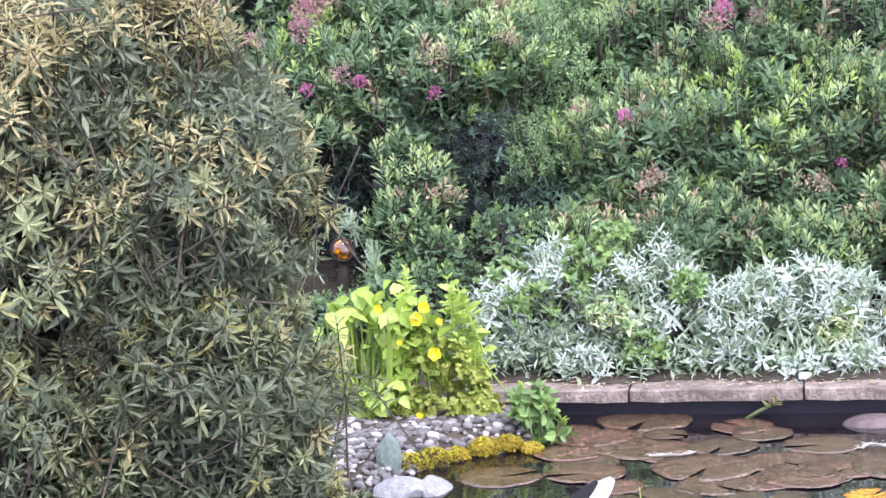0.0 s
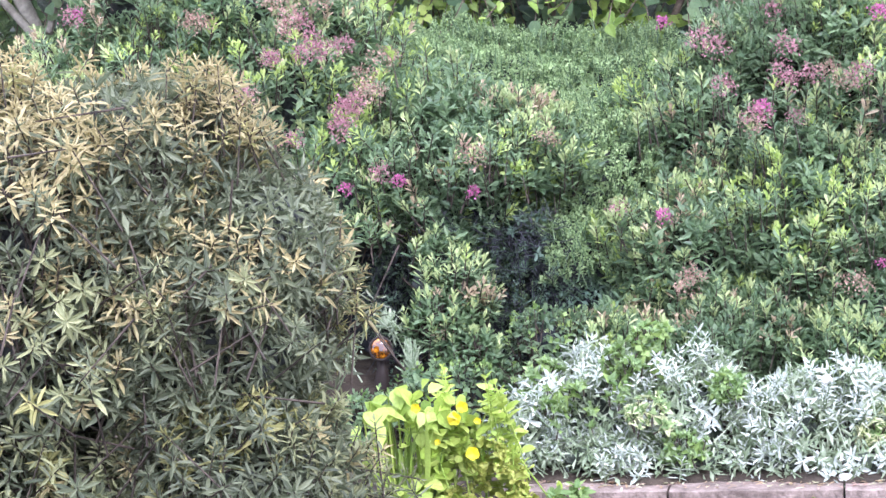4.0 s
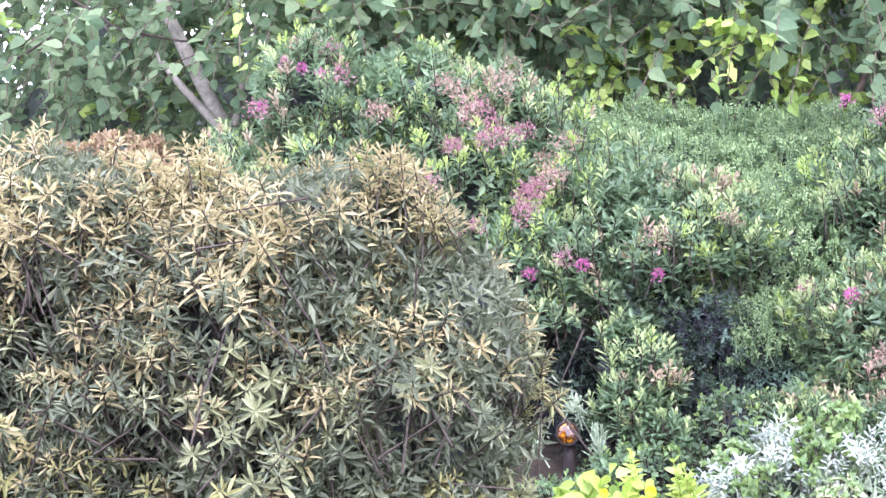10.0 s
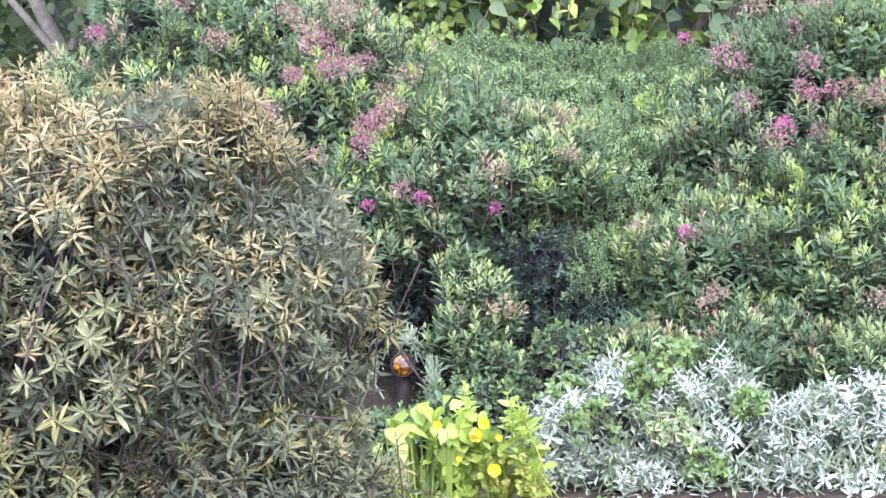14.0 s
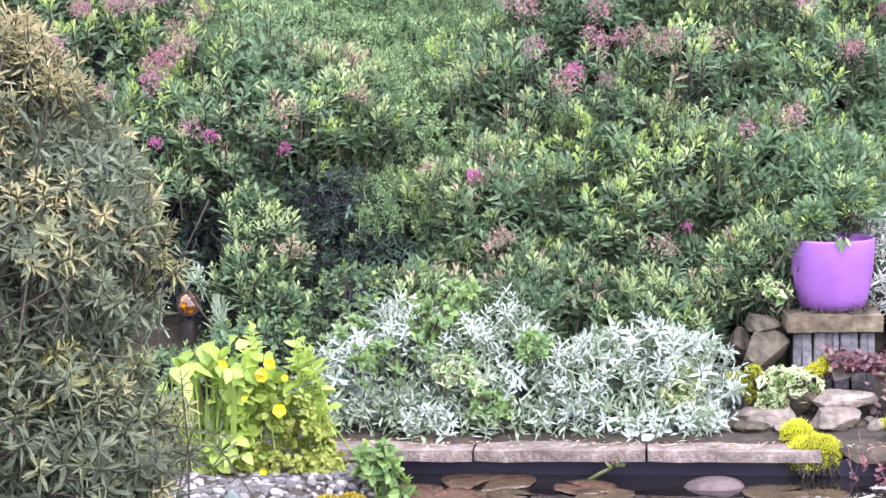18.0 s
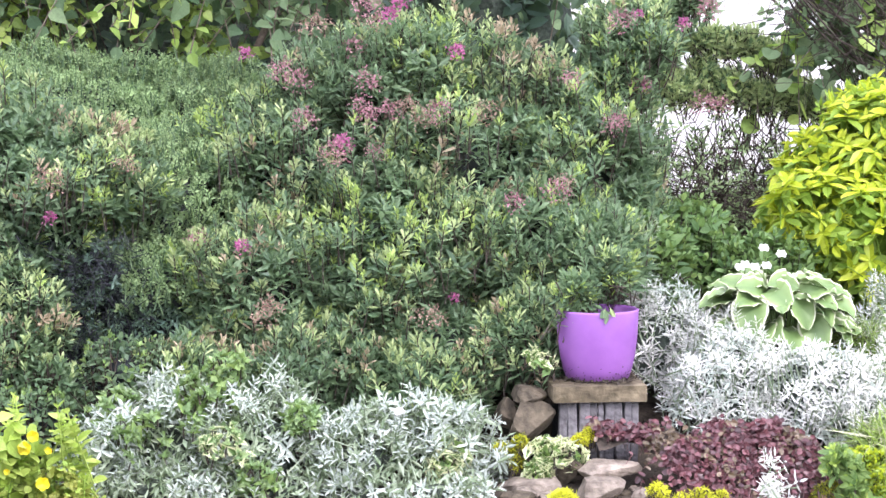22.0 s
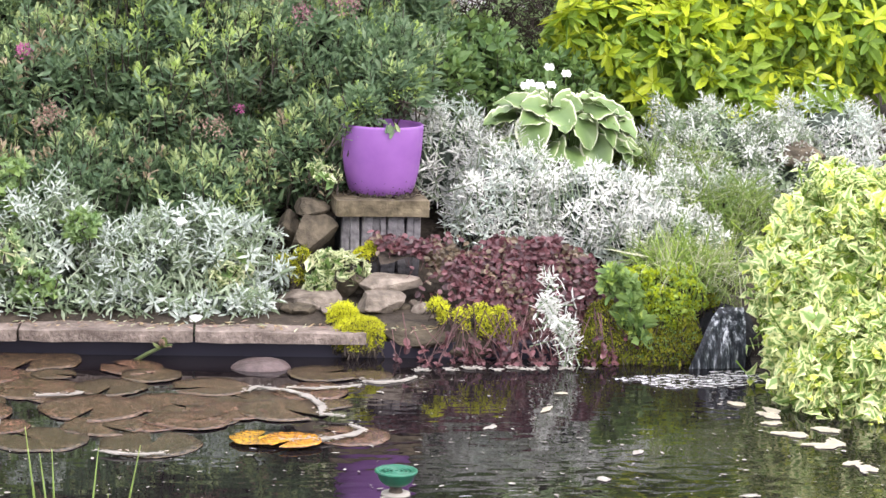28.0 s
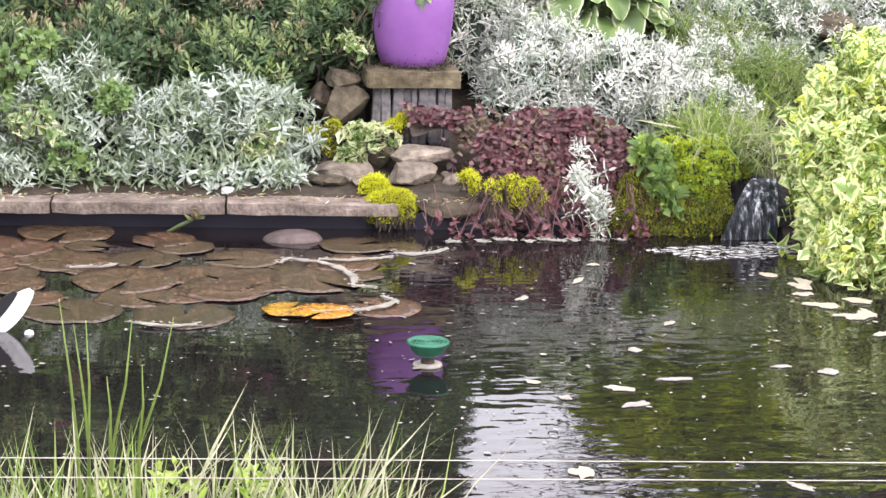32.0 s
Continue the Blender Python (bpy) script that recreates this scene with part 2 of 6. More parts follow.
def purple():
    m, n, links, b = material("purple_plastic", 0.42, 0.0, 0.45)
    t = noise_tex(n, links, 9.0, 5.0)
    r = ramp(n, [(0.3, (0.205, 0.075, 0.28)), (0.7, (0.25, 0.10, 0.335))])
    links.new(t.outputs[0], r.inputs[0])
    links.new(r.outputs[0], b.inputs["Base Color"])
    f = noise_tex(n, links, 40.0, 4.0)
    fr = ramp(n, [(0.4, (0.38,) * 3), (0.7, (0.55,) * 3)])
    links.new(f.outputs[0], fr.inputs[0])
    links.new(fr.outputs[0], b.inputs["Roughness"])
    return m


def pond_water():
    m, n, links, b = material("pond_water", 0.015, 0.0, 0.5)
    b.inputs["Base Color"].default_value = (0.009, 0.007, 0.008, 1)
    b.inputs["IOR"].default_value = 1.53
    co = n.new("ShaderNodeTexCoord")
    mp = n.new("ShaderNodeMapping")
    mp.inputs["Scale"].default_value = (1.5, 2.6, 1)
    links.new(co.outputs["Object"], mp.inputs["Vector"])
    a = n.new("ShaderNodeTexNoise")
    a.inputs["Scale"].default_value = 5.0
    a.inputs["Detail"].default_value = 1.5
    links.new(mp.outputs[0], a.inputs["Vector"])
    big = n.new("ShaderNodeTexNoise")
    big.inputs["Scale"].default_value = 0.9
    links.new(co.outputs["Object"], big.inputs["Vector"])
    mul = n.new("ShaderNodeMath")
    mul.operation = "MULTIPLY"
    links.new(a.outputs[0], mul.inputs[0])
    links.new(big.outputs[0], mul.inputs[1])
    bp = n.new("ShaderNodeBump")
    bp.inputs["Strength"].default_value = 0.12
    bp.inputs["Distance"].default_value = 0.03
    # waves fade away from the waterfall
    sep = n.new("ShaderNodeSeparateXYZ")
    links.new(co.outputs["Object"], sep.inputs[0])
    near = n.new("ShaderNodeMapRange")
    near.inputs["From Min"].default_value, near.inputs["From Max"].default_value = 0.5, 2.2
    near.inputs["To Min"].default_value, near.inputs["To Max"].default_value = 0.6, 1.7
    links.new(sep.outputs[0], near.inputs[0])
    swell = n.new("ShaderNodeMath")
    swell.operation = "MULTIPLY"
    links.new(mul.outputs[0], swell.inputs[0])
    links.new(near.outputs[0], swell.inputs[1])
    links.new(swell.outputs[0], bp.inputs["Height"])
    links.new(bp.outputs[0], b.inputs["Normal"])
    return m


M_PURPLE = purple()
M_WATER = pond_water()

# ---- mesh tools ----


def unit(v):
    return v / np.maximum(np.linalg.norm(v, axis=-1, keepdims=True), 1e-9)


def mesh_arrays(name, verts, loops, sizes, mats, mat_index=None, smooth=False):
    """A mesh from numpy arrays: vertices, flat corner indices, corners per face."""
    me = bpy.data.meshes.new(name)
    me.vertices.add(len(verts))
    me.vertices.foreach_set("co", np.asarray(verts, dtype=np.float32).ravel())
    me.loops.add(len(loops))
    me.loops.foreach_set("vertex_index", np.asarray(loops, dtype=np.int32))
    me.polygons.add(len(sizes))
    sizes = np.asarray(sizes, dtype=np.int32)
    me.polygons.foreach_set("loop_start", np.concatenate([[0], np.cumsum(sizes)[:-1]]).astype(np.int32))
    if mat_index is not None:
        me.polygons.foreach_set("material_index", np.asarray(mat_index, dtype=np.int32))
    me.polygons.foreach_set("use_smooth", np.full(len(sizes), smooth))
    for m in mats:
        me.materials.append(m)
    me.update(calc_edges=True)
    return me


def hang(name, me, parent, label=""):
    ob = new(name, me)
    if parent is not None:
        ob.parent = parent
    return tagged(ob, label)


def part(name, bm, mat, parent=None, label="", smooth=False):
    """Links a bmesh as one mesh object under a thing or a part."""
    me = bpy.data.meshes.new(name)
    bm.normal_update()
    bm.to_mesh(me)
    bm.free()
    for m in mat if isinstance(mat, (list, tuple)) else [mat]:
        me.materials.append(m)
    if smooth:
        me.polygons.foreach_set("use_smooth", np.full(len(me.polygons), True))
    return hang(name, me, parent, label)


def thing(name, label, category, at=(0, 0, 0), group="", kind=""):
    ob = new(name)
    ob.location = at
    ob.empty_display_size = 0.1
    return tagged(ob, label, category, group, kind)


# half outlines of leaves: distance along the leaf, half width
LANCE = [(0.30, 0.80), (0.68, 0.85)]
OVAL = [(0.22, 0.75), (0.5, 1.0), (0.8, 0.7)]
HEART = [(-0.06, 0.45), (0.10, 0.95), (0.35, 1.0), (0.65, 0.68), (0.86, 0.28)]
IVY = [(-0.06, 0.50), (0.12, 1.0), (0.42, 0.56), (0.66, 0.42)]
ROUND = [(0.0, 0.55), (0.25, 1.0), (0.6, 1.0), (0.9, 0.6)]
OBOVATE = [(0.28, 0.55), (0.62, 1.0), (0.86, 0.72)]
BLADE = [(0.33, 1.0), (0.66, 0.8)]
SPOON = [(0.42, 0.72), (0.80, 0.88)]
OVATE = [(0.06, 0.62), (0.32, 1.0), (0.70, 0.55)]


def leaves(name, pos, along, up, length, width, mats, mat_index=None, shape=LANCE, fold=0.25, droop=0.15, parent=None, label=""):
    """Many leaves in one mesh; each is two folded halves, a loose island of its own."""
    pos, along, up = (np.asarray(a, dtype=float) for a in (pos, along, up))
    n = len(pos)
    length = np.broadcast_to(length, (n,))
    width = np.broadcast_to(width, (n,))
    along = unit(along)
    side = np.cross(along, up)
    bad = np.linalg.norm(side, axis=1) < 1e-4
    side[bad] = np.cross(along[bad], (0.3, 0.5, 0.8))
    side = unit(side)
    nrm = np.cross(side, along)
    k = len(shape)
    ribbed = droop > 0.25
    ends = ([s[0] for s in shape], [s[1] for s in shape])
    if ribbed:
        xs = np.array([0.0, *ends[0], 1.0, *ends[0], *ends[0]])
        ys = np.array([0.0, *ends[1], 0.0, *[-y for y in ends[1]], *[0.0] * k])
    else:
        xs = np.array([0.0, *ends[0], 1.0, *ends[0][::-1]])
        ys = np.array([0.0, *ends[1], 0.0, *[-y for y in ends[1][::-1]]])
    zz = np.abs(ys)
    v = (pos[:, None, :] + along[:, None, :] * (xs[None, :, None] * length[:, None, None])
         + side[:, None, :] * (ys[None, :, None] * width[:, None, None])
         + nrm[:, None, :] * ((zz[None, :] * fold * width[:, None] - droop * xs[None, :] ** 2 * length[:, None])[:, :, None]))
    m = len(xs)
    tip = k + 1
    if ribbed:
        R, Lf, Mr = [1 + q for q in range(k)], [k + 2 + q for q in range(k)], [2 * k + 2 + q for q in range(k)]
        faces = [[0, R[0], Mr[0]], [0, Mr[0], Lf[0]], [Mr[-1], R[-1], tip], [Mr[-1], tip, Lf[-1]]]
        for q in range(k - 1):
            faces += [[Mr[q], R[q], R[q + 1], Mr[q + 1]], [Mr[q], Mr[q + 1], Lf[q + 1], Lf[q]]]
    else:
        faces = [list(range(0, k + 2)), [0, *range(k + 1, m)]]
    one = np.array([q for f in faces for q in f])
    loops = (np.arange(n)[:, None] * m + one[None, :]).ravel()
    sizes = np.tile([len(f) for f in faces], n)
    mi = None if mat_index is None else np.repeat(mat_index, len(faces))
    me = mesh_arrays(name, v.reshape(-1, 3), loops, sizes, mats, mi)
    edge = np.minimum(1.0, np.abs(ys) * 10)
    edge[k + 1] = 0.6
    uv = np.zeros((n * len(one), 2), dtype=np.float32)
    uv[:, 0] = np.tile(edge[one], n)
    me.uv_layers.new(name="UVMap").data.foreach_set("uv", uv.ravel())
    return hang(name, me, parent, label)


def tubes(name, a, b, ra, rb, mat, parent=None, label="", sides=4):
    """Straight tapering stems from a to b in one mesh."""
    a, b = np.asarray(a, float), np.asarray(b, float)
    n = len(a)
    d = unit(b - a)
    ref = np.where(np.abs(d[:, 2:]) > 0.9, np.array([[1.0, 0, 0]]), np.array([[0, 0, 1.0]]))
    u = unit(np.cross(d, ref))
    w = np.cross(d, u)
    ang = np.arange(sides) * 2 * math.pi / sides
    ring = u[:, None, :] * np.cos(ang)[None, :, None] + w[:, None, :] * np.sin(ang)[None, :, None]
    ra, rb = np.broadcast_to(ra, (n,)), np.broadcast_to(rb, (n,))
    v = np.concatenate([a[:, None] + ring * ra[:, None, None], b[:, None] + ring * rb[:, None, None]], 1)
    q = []
    for i in range(sides):
        j = (i + 1) % sides
        q += [i, j, sides + j, sides + i]
    loops = (np.arange(n)[:, None] * 2 * sides + np.array(q)[None]).ravel()
    return hang(name, mesh_arrays(name, v.reshape(-1, 3), loops, np.full(n * sides, 4), [mat], smooth=True), parent, label)


def limb(name, pts, radii, mat, parent=None, label="", sides=8):
    """One bent tapering limb through a few points."""
    pts = [Vector(p) for p in pts]
    bm = bmesh.new()
    rings = []
    for i, p in enumerate(pts):
        d = (pts[min(i + 1, len(pts) - 1)] - pts[max(i - 1, 0)]).normalized()
        u = d.cross(Vector((0.31, 0.95, 0.1))).normalized()
        w = d.cross(u)
        rings.append([bm.verts.new(p + (u * math.cos(2 * math.pi * s / sides) + w * math.sin(2 * math.pi * s / sides)) * radii[i])
                      for s in range(sides)])
    for r0, r1 in zip(rings, rings[1:]):
        for s in range(sides):
            bm.faces.new((r0[s], r0[(s + 1) % sides], r1[(s + 1) % sides], r1[s]))
    bm.faces.new(rings[0][::-1])
    bm.faces.new(rings[-1])
    return part(name, bm, mat, parent, label, smooth=True)


def wob(p, f, seed=0.0):
    """Cheap smooth noise in -1..1 at points p."""
    x, y, z = p[..., 0] * f + seed, p[..., 1] * f + 1.7 * seed, p[..., 2] * f - seed
    return (np.sin(1.7 * x + 1.3 * np.sin(1.1 * y + 0.5)) + np.sin(1.9 * y + 1.1 * np.sin(1.4 * z + 2.0))
            + np.sin(2.1 * z + 1.2 * np.sin(1.2 * x + 1.0))) / 3.0


def on_lobes(lobes, count, rng, rough=0.12, depth=0.16, gaps=-2.0, gap_scale=6.0, seed=0.0, floor=None):
    """Points and outward normals on a heap of lumpy ellipsoids, mostly near the skin, none deep inside a neighbour."""
    L = np.array(lobes, float)
    area = (L[:, 3] * L[:, 5] + L[:, 3] * L[:, 4] + L[:, 4] * L[:, 5])
    which = rng.choice(len(L), size=count * 2, p=area / area.sum())
    d = unit(rng.normal(size=(count * 2, 3)))
    keep = (d[:, 1] < 0.35) | (d[:, 2] > 0.45) | (rng.random(count * 2) < 0.35)
    keep &= (d[:, 2] > -0.55)
    d, which = d[keep], which[keep]
    c, r = L[which, :3], L[which, 3:]
    p0 = c + d * r
    rad = 1 + rough * wob(p0, 7.0, seed) + 0.6 * rough * wob(p0, 17.0, seed + 3) - np.abs(rng.normal(size=len(d))) * depth
    p = c + d * r * rad[:, None]
    nrm = unit(d / r)
    ok = np.ones(len(p), bool)
    for row in L:
        q = np.sum(((p - row[:3]) / row[3:]) ** 2, 1)
        ok &= q > 0.5
    ok &= wob(p, gap_scale, seed + 9) > gaps
    if floor is not None:
        ok &= p[:, 2] > floor
    return p[ok][:count], nrm[ok][:count]


def sprigs(name, tips, stems, n_leaf, spacing, length, width, mats, rng, young=3, open_tip=18.0, open_base=78.0,
           turn=90.0, pair=2, shape=LANCE, fold=0.25, droop=0.12, parent=None, label="", young_prob=1.0, taper=0.55, tip_rise=None):
    """Leafy shoot ends: leaves set round each stem, upright at the tip and spreading lower down."""
    m = len(tips)
    stems = unit(stems)
    ref = np.where(np.abs(stems[:, 2:]) > 0.9, np.array([[1.0, 0, 0]]), np.array([[0, 0, 1.0]]))
    u = unit(np.cross(stems, ref))
    w = np.cross(stems, u)
    base_turn = rng.random(m) * 2 * math.pi
    scale = rng.uniform(0.72, 1.25, m)
    is_young = rng.random(m) < (young_prob if len(mats) < 3 else 0.0)
    # the tip colour becomes likelier with height
    if tip_rise:
        is_young = rng.random(m) < np.clip((tips[:, 2] - tip_rise[0]) / (tip_rise[1] - tip_rise[0]), 0.08, 0.95)
    # shoots of one tint stand together in patches
    tint = np.full(m, min(1, len(mats) - 1))
    if len(mats) > 2:
        field = wob(tips, 4.2, 6.0) + rng.normal(0, 0.28, m)
        tint = np.where(field > 0.16, 2, np.where((field < -0.58) & (len(mats) > 3), len(mats) - 1, 1))
        if tip_rise:
            tint = np.where(is_young, 1, np.where((field > 0.18) & (len(mats) > 3), 3, 2))
        is_young |= rng.random(m) < np.clip(young_prob + 0.7 * wob(tips, 3.1, 2.0), 0.12, 1.0)
    P, A, U, Ln, Wd, MI = [], [], [], [], [], []
    nodes = n_leaf // pair
    for j in range(n_leaf):
        node = j // pair
        f = node / max(1, nodes - 1)
        phi = base_turn + radians(turn) * node + 2 * math.pi * (j % pair) / pair + rng.normal(0, 0.2, m)
        opening = np.radians(open_tip + (open_base - open_tip) * f ** 0.8 + rng.normal(0, 9, m))
        out = u * np.cos(phi)[:, None] + w * np.sin(phi)[:, None]
        al = stems * np.cos(opening)[:, None] + out * np.sin(opening)[:, None]
        P.append(tips - stems * (spacing * node * scale)[:, None])
        A.append(al)
        U.append(unit(stems - al * np.sum(stems * al, 1)[:, None] + 1e-6))
        s = scale * (taper + (1 - taper) * min(1.0, f * 1.6)) * rng.uniform(0.8, 1.2, m)
        Ln.append(length * s)
        Wd.append(width * s)
        MI.append(np.where(is_young & (node < young), tint, 0))
    cat = np.concatenate
    return leaves(name, cat(P), cat(A), cat(U), cat(Ln), cat(Wd), mats, cat(MI), shape, fold, droop, parent, label)


def core(lobes, parent, shrink=0.74, name="inner_fill", mat=None):
    """Solid fill of a bush; the default dark colour puts shade into the gaps."""
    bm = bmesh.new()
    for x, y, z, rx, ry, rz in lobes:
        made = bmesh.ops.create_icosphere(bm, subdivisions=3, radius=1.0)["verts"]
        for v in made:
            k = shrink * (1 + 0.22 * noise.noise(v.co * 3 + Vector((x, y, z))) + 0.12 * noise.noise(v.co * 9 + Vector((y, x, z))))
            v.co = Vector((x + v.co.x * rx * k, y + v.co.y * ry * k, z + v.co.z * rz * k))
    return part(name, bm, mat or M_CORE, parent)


def bush(name, label, category, lobes, count, rng, mats, leaf=(0.07, 0.009), n_leaf=12, spacing=0.012, up=0.7, spread=0.4,
         stem_mat=None, stem_len=0.14, rough=0.12, depth=0.16, gaps=-2.0, gap_scale=6.0, seed=0.0, young=2, shrink=0.74,
         core_mat=None, group="", base=None, twigs=60, inner=0.6, twig_r=0.009, avoid=(), **kw):
    base = base or (lobes[0][0], lobes[0][1], 0.0)
    root = thing(name, label, category, (0, 0, 0), group)
    p, nrm = on_lobes(lobes, count, rng, rough, depth, gaps, gap_scale, seed)
    for hollow in avoid:
        h = np.array(hollow)
        out = np.sum(((p - h[:3]) / h[3:]) ** 2, 1) > 1
        p, nrm = p[out], nrm[out]
    stems = unit(nrm * 0.75 + np.array([0, 0, up]) + rng.normal(0, spread, p.shape))
    sprigs("foliage", p, stems, n_leaf, spacing, leaf[0], leaf[1], mats, rng, young=young, parent=root, **kw)
    tubes("stemwork", p - stems * stem_len + np.array([0, 0, -0.02]), p, 0.0035, 0.0018, stem_mat or M_TWIG, root, sides=3)
    if inner:
        deep = [(x, y, z, rx * 0.82, ry * 0.82, rz * 0.82) for x, y, z, rx, ry, rz in lobes]
        p2, n2 = on_lobes(deep, int(count * inner), rng, rough, depth * 0.5, seed=seed + 5)
        for hollow in avoid:
            h = np.array(hollow)
            out = np.sum(((p2 - h[:3]) / h[3:]) ** 2, 1) > 1
            p2, n2 = p2[out], n2[out]
        s2 = unit(n2 * 0.6 + np.array([0, 0, up]) + rng.normal(0, 0.6, p2.shape))
        kw2 = dict(kw)
        kw2.update(young_prob=0.0, tip_rise=None, shape=[(0.5, 1.0)], droop=0.1)
        sprigs("inner_foliage", p2, s2, max(4, n_leaf // 2), spacing * 1.3, leaf[0] * 1.15, leaf[1] * 1.25, mats[:1], rng, parent=root, **kw2)
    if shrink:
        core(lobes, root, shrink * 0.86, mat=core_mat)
    a, b = [], []
    for x, y, z, rx, ry, rz in lobes:
        for k in range(-(-twigs // len(lobes))):
            d = unit(rng.normal(size=3) + np.array([0, -0.4, 0.6]))
            a.append((x, y, z - rz * 0.5))
            b.append(np.array((x, y, z)) + d * np.array((rx, ry, rz)) * rng.uniform(0.55, 0.86))
    if twigs:
        tubes("branchwork", a, b, twig_r, twig_r / 3, stem_mat or M_TWIG, root, sides=4)
    return root

# ---- plan: heaps of foliage as ellipsoids (x, y, z, rx, ry, rz) ----
GREY_BUSH = [(-1.65, 5.65, 1.12, .72, .60, .62), (-1.20, 5.55, 1.02, .38, .45, .50), (-1.13, 5.5, .55, .38, .45, .50),
             (-2.40, 5.65, 1.12, .62, .60, .66), (-2.0, 5.5, .50, .80, .60, .60), (-1.2, 5.5, .25, .45, .45, .40), (-2.04, 5.6, 1.50, .36, .4, .31), (-1.40, 5.6, 1.43, .34, .4, .30), (-1.06, 5.55, 1.2, .24, .35, .28)]
HEBE_A = [(-2.25, 9.45, 1.30, .60, .60, .74), (-1.60, 9.35, 1.30, .58, .60, .68), (-1.05, 9.15, 1.12, .50, .55, .48),
          (-1.40, 8.95, 1.00, .50, .45, .40), (-.78, 9.05, 1.18, .34, .40, .34), (-.95, 8.65, .74, .24, .22, .26),
          (-2.35, 9.0, .80, .70, .60, .60), (-.76, 9.1, 1.34, .30, .3, .2), (-.5, 9.0, 1.18, .2, .25, .2), (-2.32, 9.4, 1.92, .26, .28, .27), (-1.90, 9.4, 1.82, .38, .30, .26), (-1.48, 9.3, 1.76, .22, .25, .24)]
SMALL_A = [(-.95, 10.1, 1.30, .80, .60, .52), (-.25, 10.1, 1.22, .60, .60, .52), (-.38, 9.25, 1.02, .42, .40, .42),
           (-.42, 8.95, .74, .36, .30, .30)]
HEBE_B = [(.20, 9.35, 1.12, .55, .55, .58), (.85, 9.45, 1.15, .66, .60, .68), (1.32, 9.3, 1.22, .36, .45, .48),
          (.50, 8.95, .85, .60, .50, .45), (1.15, 8.9, .85, .42, .45, .42), (.0, 8.85, .75, .38, .40, .35),
          (.75, 8.6, .55, .38, .28, .22), (.25, 8.55, .52, .35, .28, .20), (1.0, 8.5, .62, .25, .24, .22), (1.32, 8.62, .92, .22, .22, .22), (1.5, 9.2, .95, .22, .3, .4), (1.50, 9.4, 1.62, .2, .28, .2), (1.58, 9.42, 1.78, .22, .26, .2), (1.72, 9.5, 1.88, .12, .15, .10), (1.86, 9.5, 1.93, .13, .14, .11), (.1, 8.45, .44, .32, .2, .2), (.58, 8.40, .42, .35, .2, .2), (-.28, 8.5, .48, .25, .2, .2), (.40, 9.3, 1.58, .34, .28, .26), (.68, 9.3, 1.66, .24, .26, .22)]
SILVER_L = [(-.36, 8.18, .26, .32, .25, .32), (.02, 8.12, .27, .28, .24, .30), (.36, 8.06, .22, .28, .22, .25),
            (.66, 8.1, .24, .24, .22, .27), (-.56, 8.08, .22, .16, .18, .24), (.0, 7.92, .16, .5, .11, .09), (.62, 7.86, .15, .24, .10, .09), (-.35, 7.95, .17, .3, .11, .12), (.3, 7.90, .15, .3, .10, .09)]
SILVER_R = [(1.78, 8.45, .40, .28, .28, .32), (2.12, 8.35, .38, .30, .28, .28), (2.30, 8.2, .32, .18, .18, .20), (1.58, 8.8, .55, .26, .25, .30), (3.25, 8.9, .62, .28, .26, .25)]
SILVER_FAR = [(2.52, 8.4, .36, .26, .28, .28), (2.42, 8.1, .30, .18, .18, .18), (2.72, 8.8, .50, .36, .30, .34), (3.0, 8.75, .50, .26, .26, .26)]
GOLDEN = [(2.76, 9.5, 1.15, .50, .45, .43), (3.25, 9.4, 1.05, .60, .45, .50), (2.52, 9.35, .93, .40, .40, .36),
          (3.0, 9.3, .80, .6, .42, .35), (3.75, 9.5, 1.1, .55, .45, .5)]
IVY_MOUND = [(2.75, 7.2, .34, .36, .42, .38), (3.05, 7.1, .42, .45, .5, .40), (2.68, 6.95, .12, .30, .36, .26), (3.3, 6.9, .3, .5, .5, .42), (3.0, 6.72, .10, .30, .25, .22), (3.25, 6.6, .08, .3, .2, .2)]

# shaded hollows under the shrubs, kept free of leaves
HOLLOWS = [(-1.18, 8.6, .66, .22, .42, .30), (-.64, 8.75, .84, .10, .30, .14), (-.40, 8.65, .62, .26, .35, .15)]

# ---- ground, pond, coping ----


def ground_height(x, y):
    bank = 0.06 + 0.30 * min(max(y - 7.85, 0.0), 2.0) - 0.02 * min(max(y - 9.85, 0.0), 12.0)
    bank += 0.02 * noise.noise(Vector((x * 1.5, y * 1.5, 0)))
    dx = min(x + 1.0, 3.9 - x)
    dy = min(y - 4.45, 7.86 - y)
    inside = min(dx, dy)
    inside = min(inside, max(2.95 - x, 6.2 - y))
    inside = min(inside, max(x + 0.62, 7.22 - y) + 0.04)
    if inside > 0:
        return max(-0.5, 0.05 - inside * 2.2) if x < -0.3 or y < 5.2 else -0.5
    return bank


def build_ground():
    xs = [-90, -50, -28, -16, -9, -6] + [-4.5 + 0.12 * i for i in range(84)] + [6, 8, 12, 20, 35, 60, 95]
    ys = [-90, -50, -25, -12, -5, 0, 2, 3] + [3.8 + 0.1 * i for i in range(70)] + [11, 12, 14, 17, 22, 32, 50, 90, 150, 300]
    v = [(x, y, ground_height(x, y)) for y in ys for x in xs]
    w = len(xs)
    q = [k for j in range(len(ys) - 1) for i in range(w - 1) for k in (j * w + i, j * w + i + 1, (j + 1) * w + i + 1, (j + 1) * w + i)]
    me = mesh_arrays("ground", v, q, [4] * (len(q) // 4), [M_SOIL], smooth=True)
    return tagged(new("ground", me), "dark damp garden soil sloping up behind the pond", "ground", "", "structure")


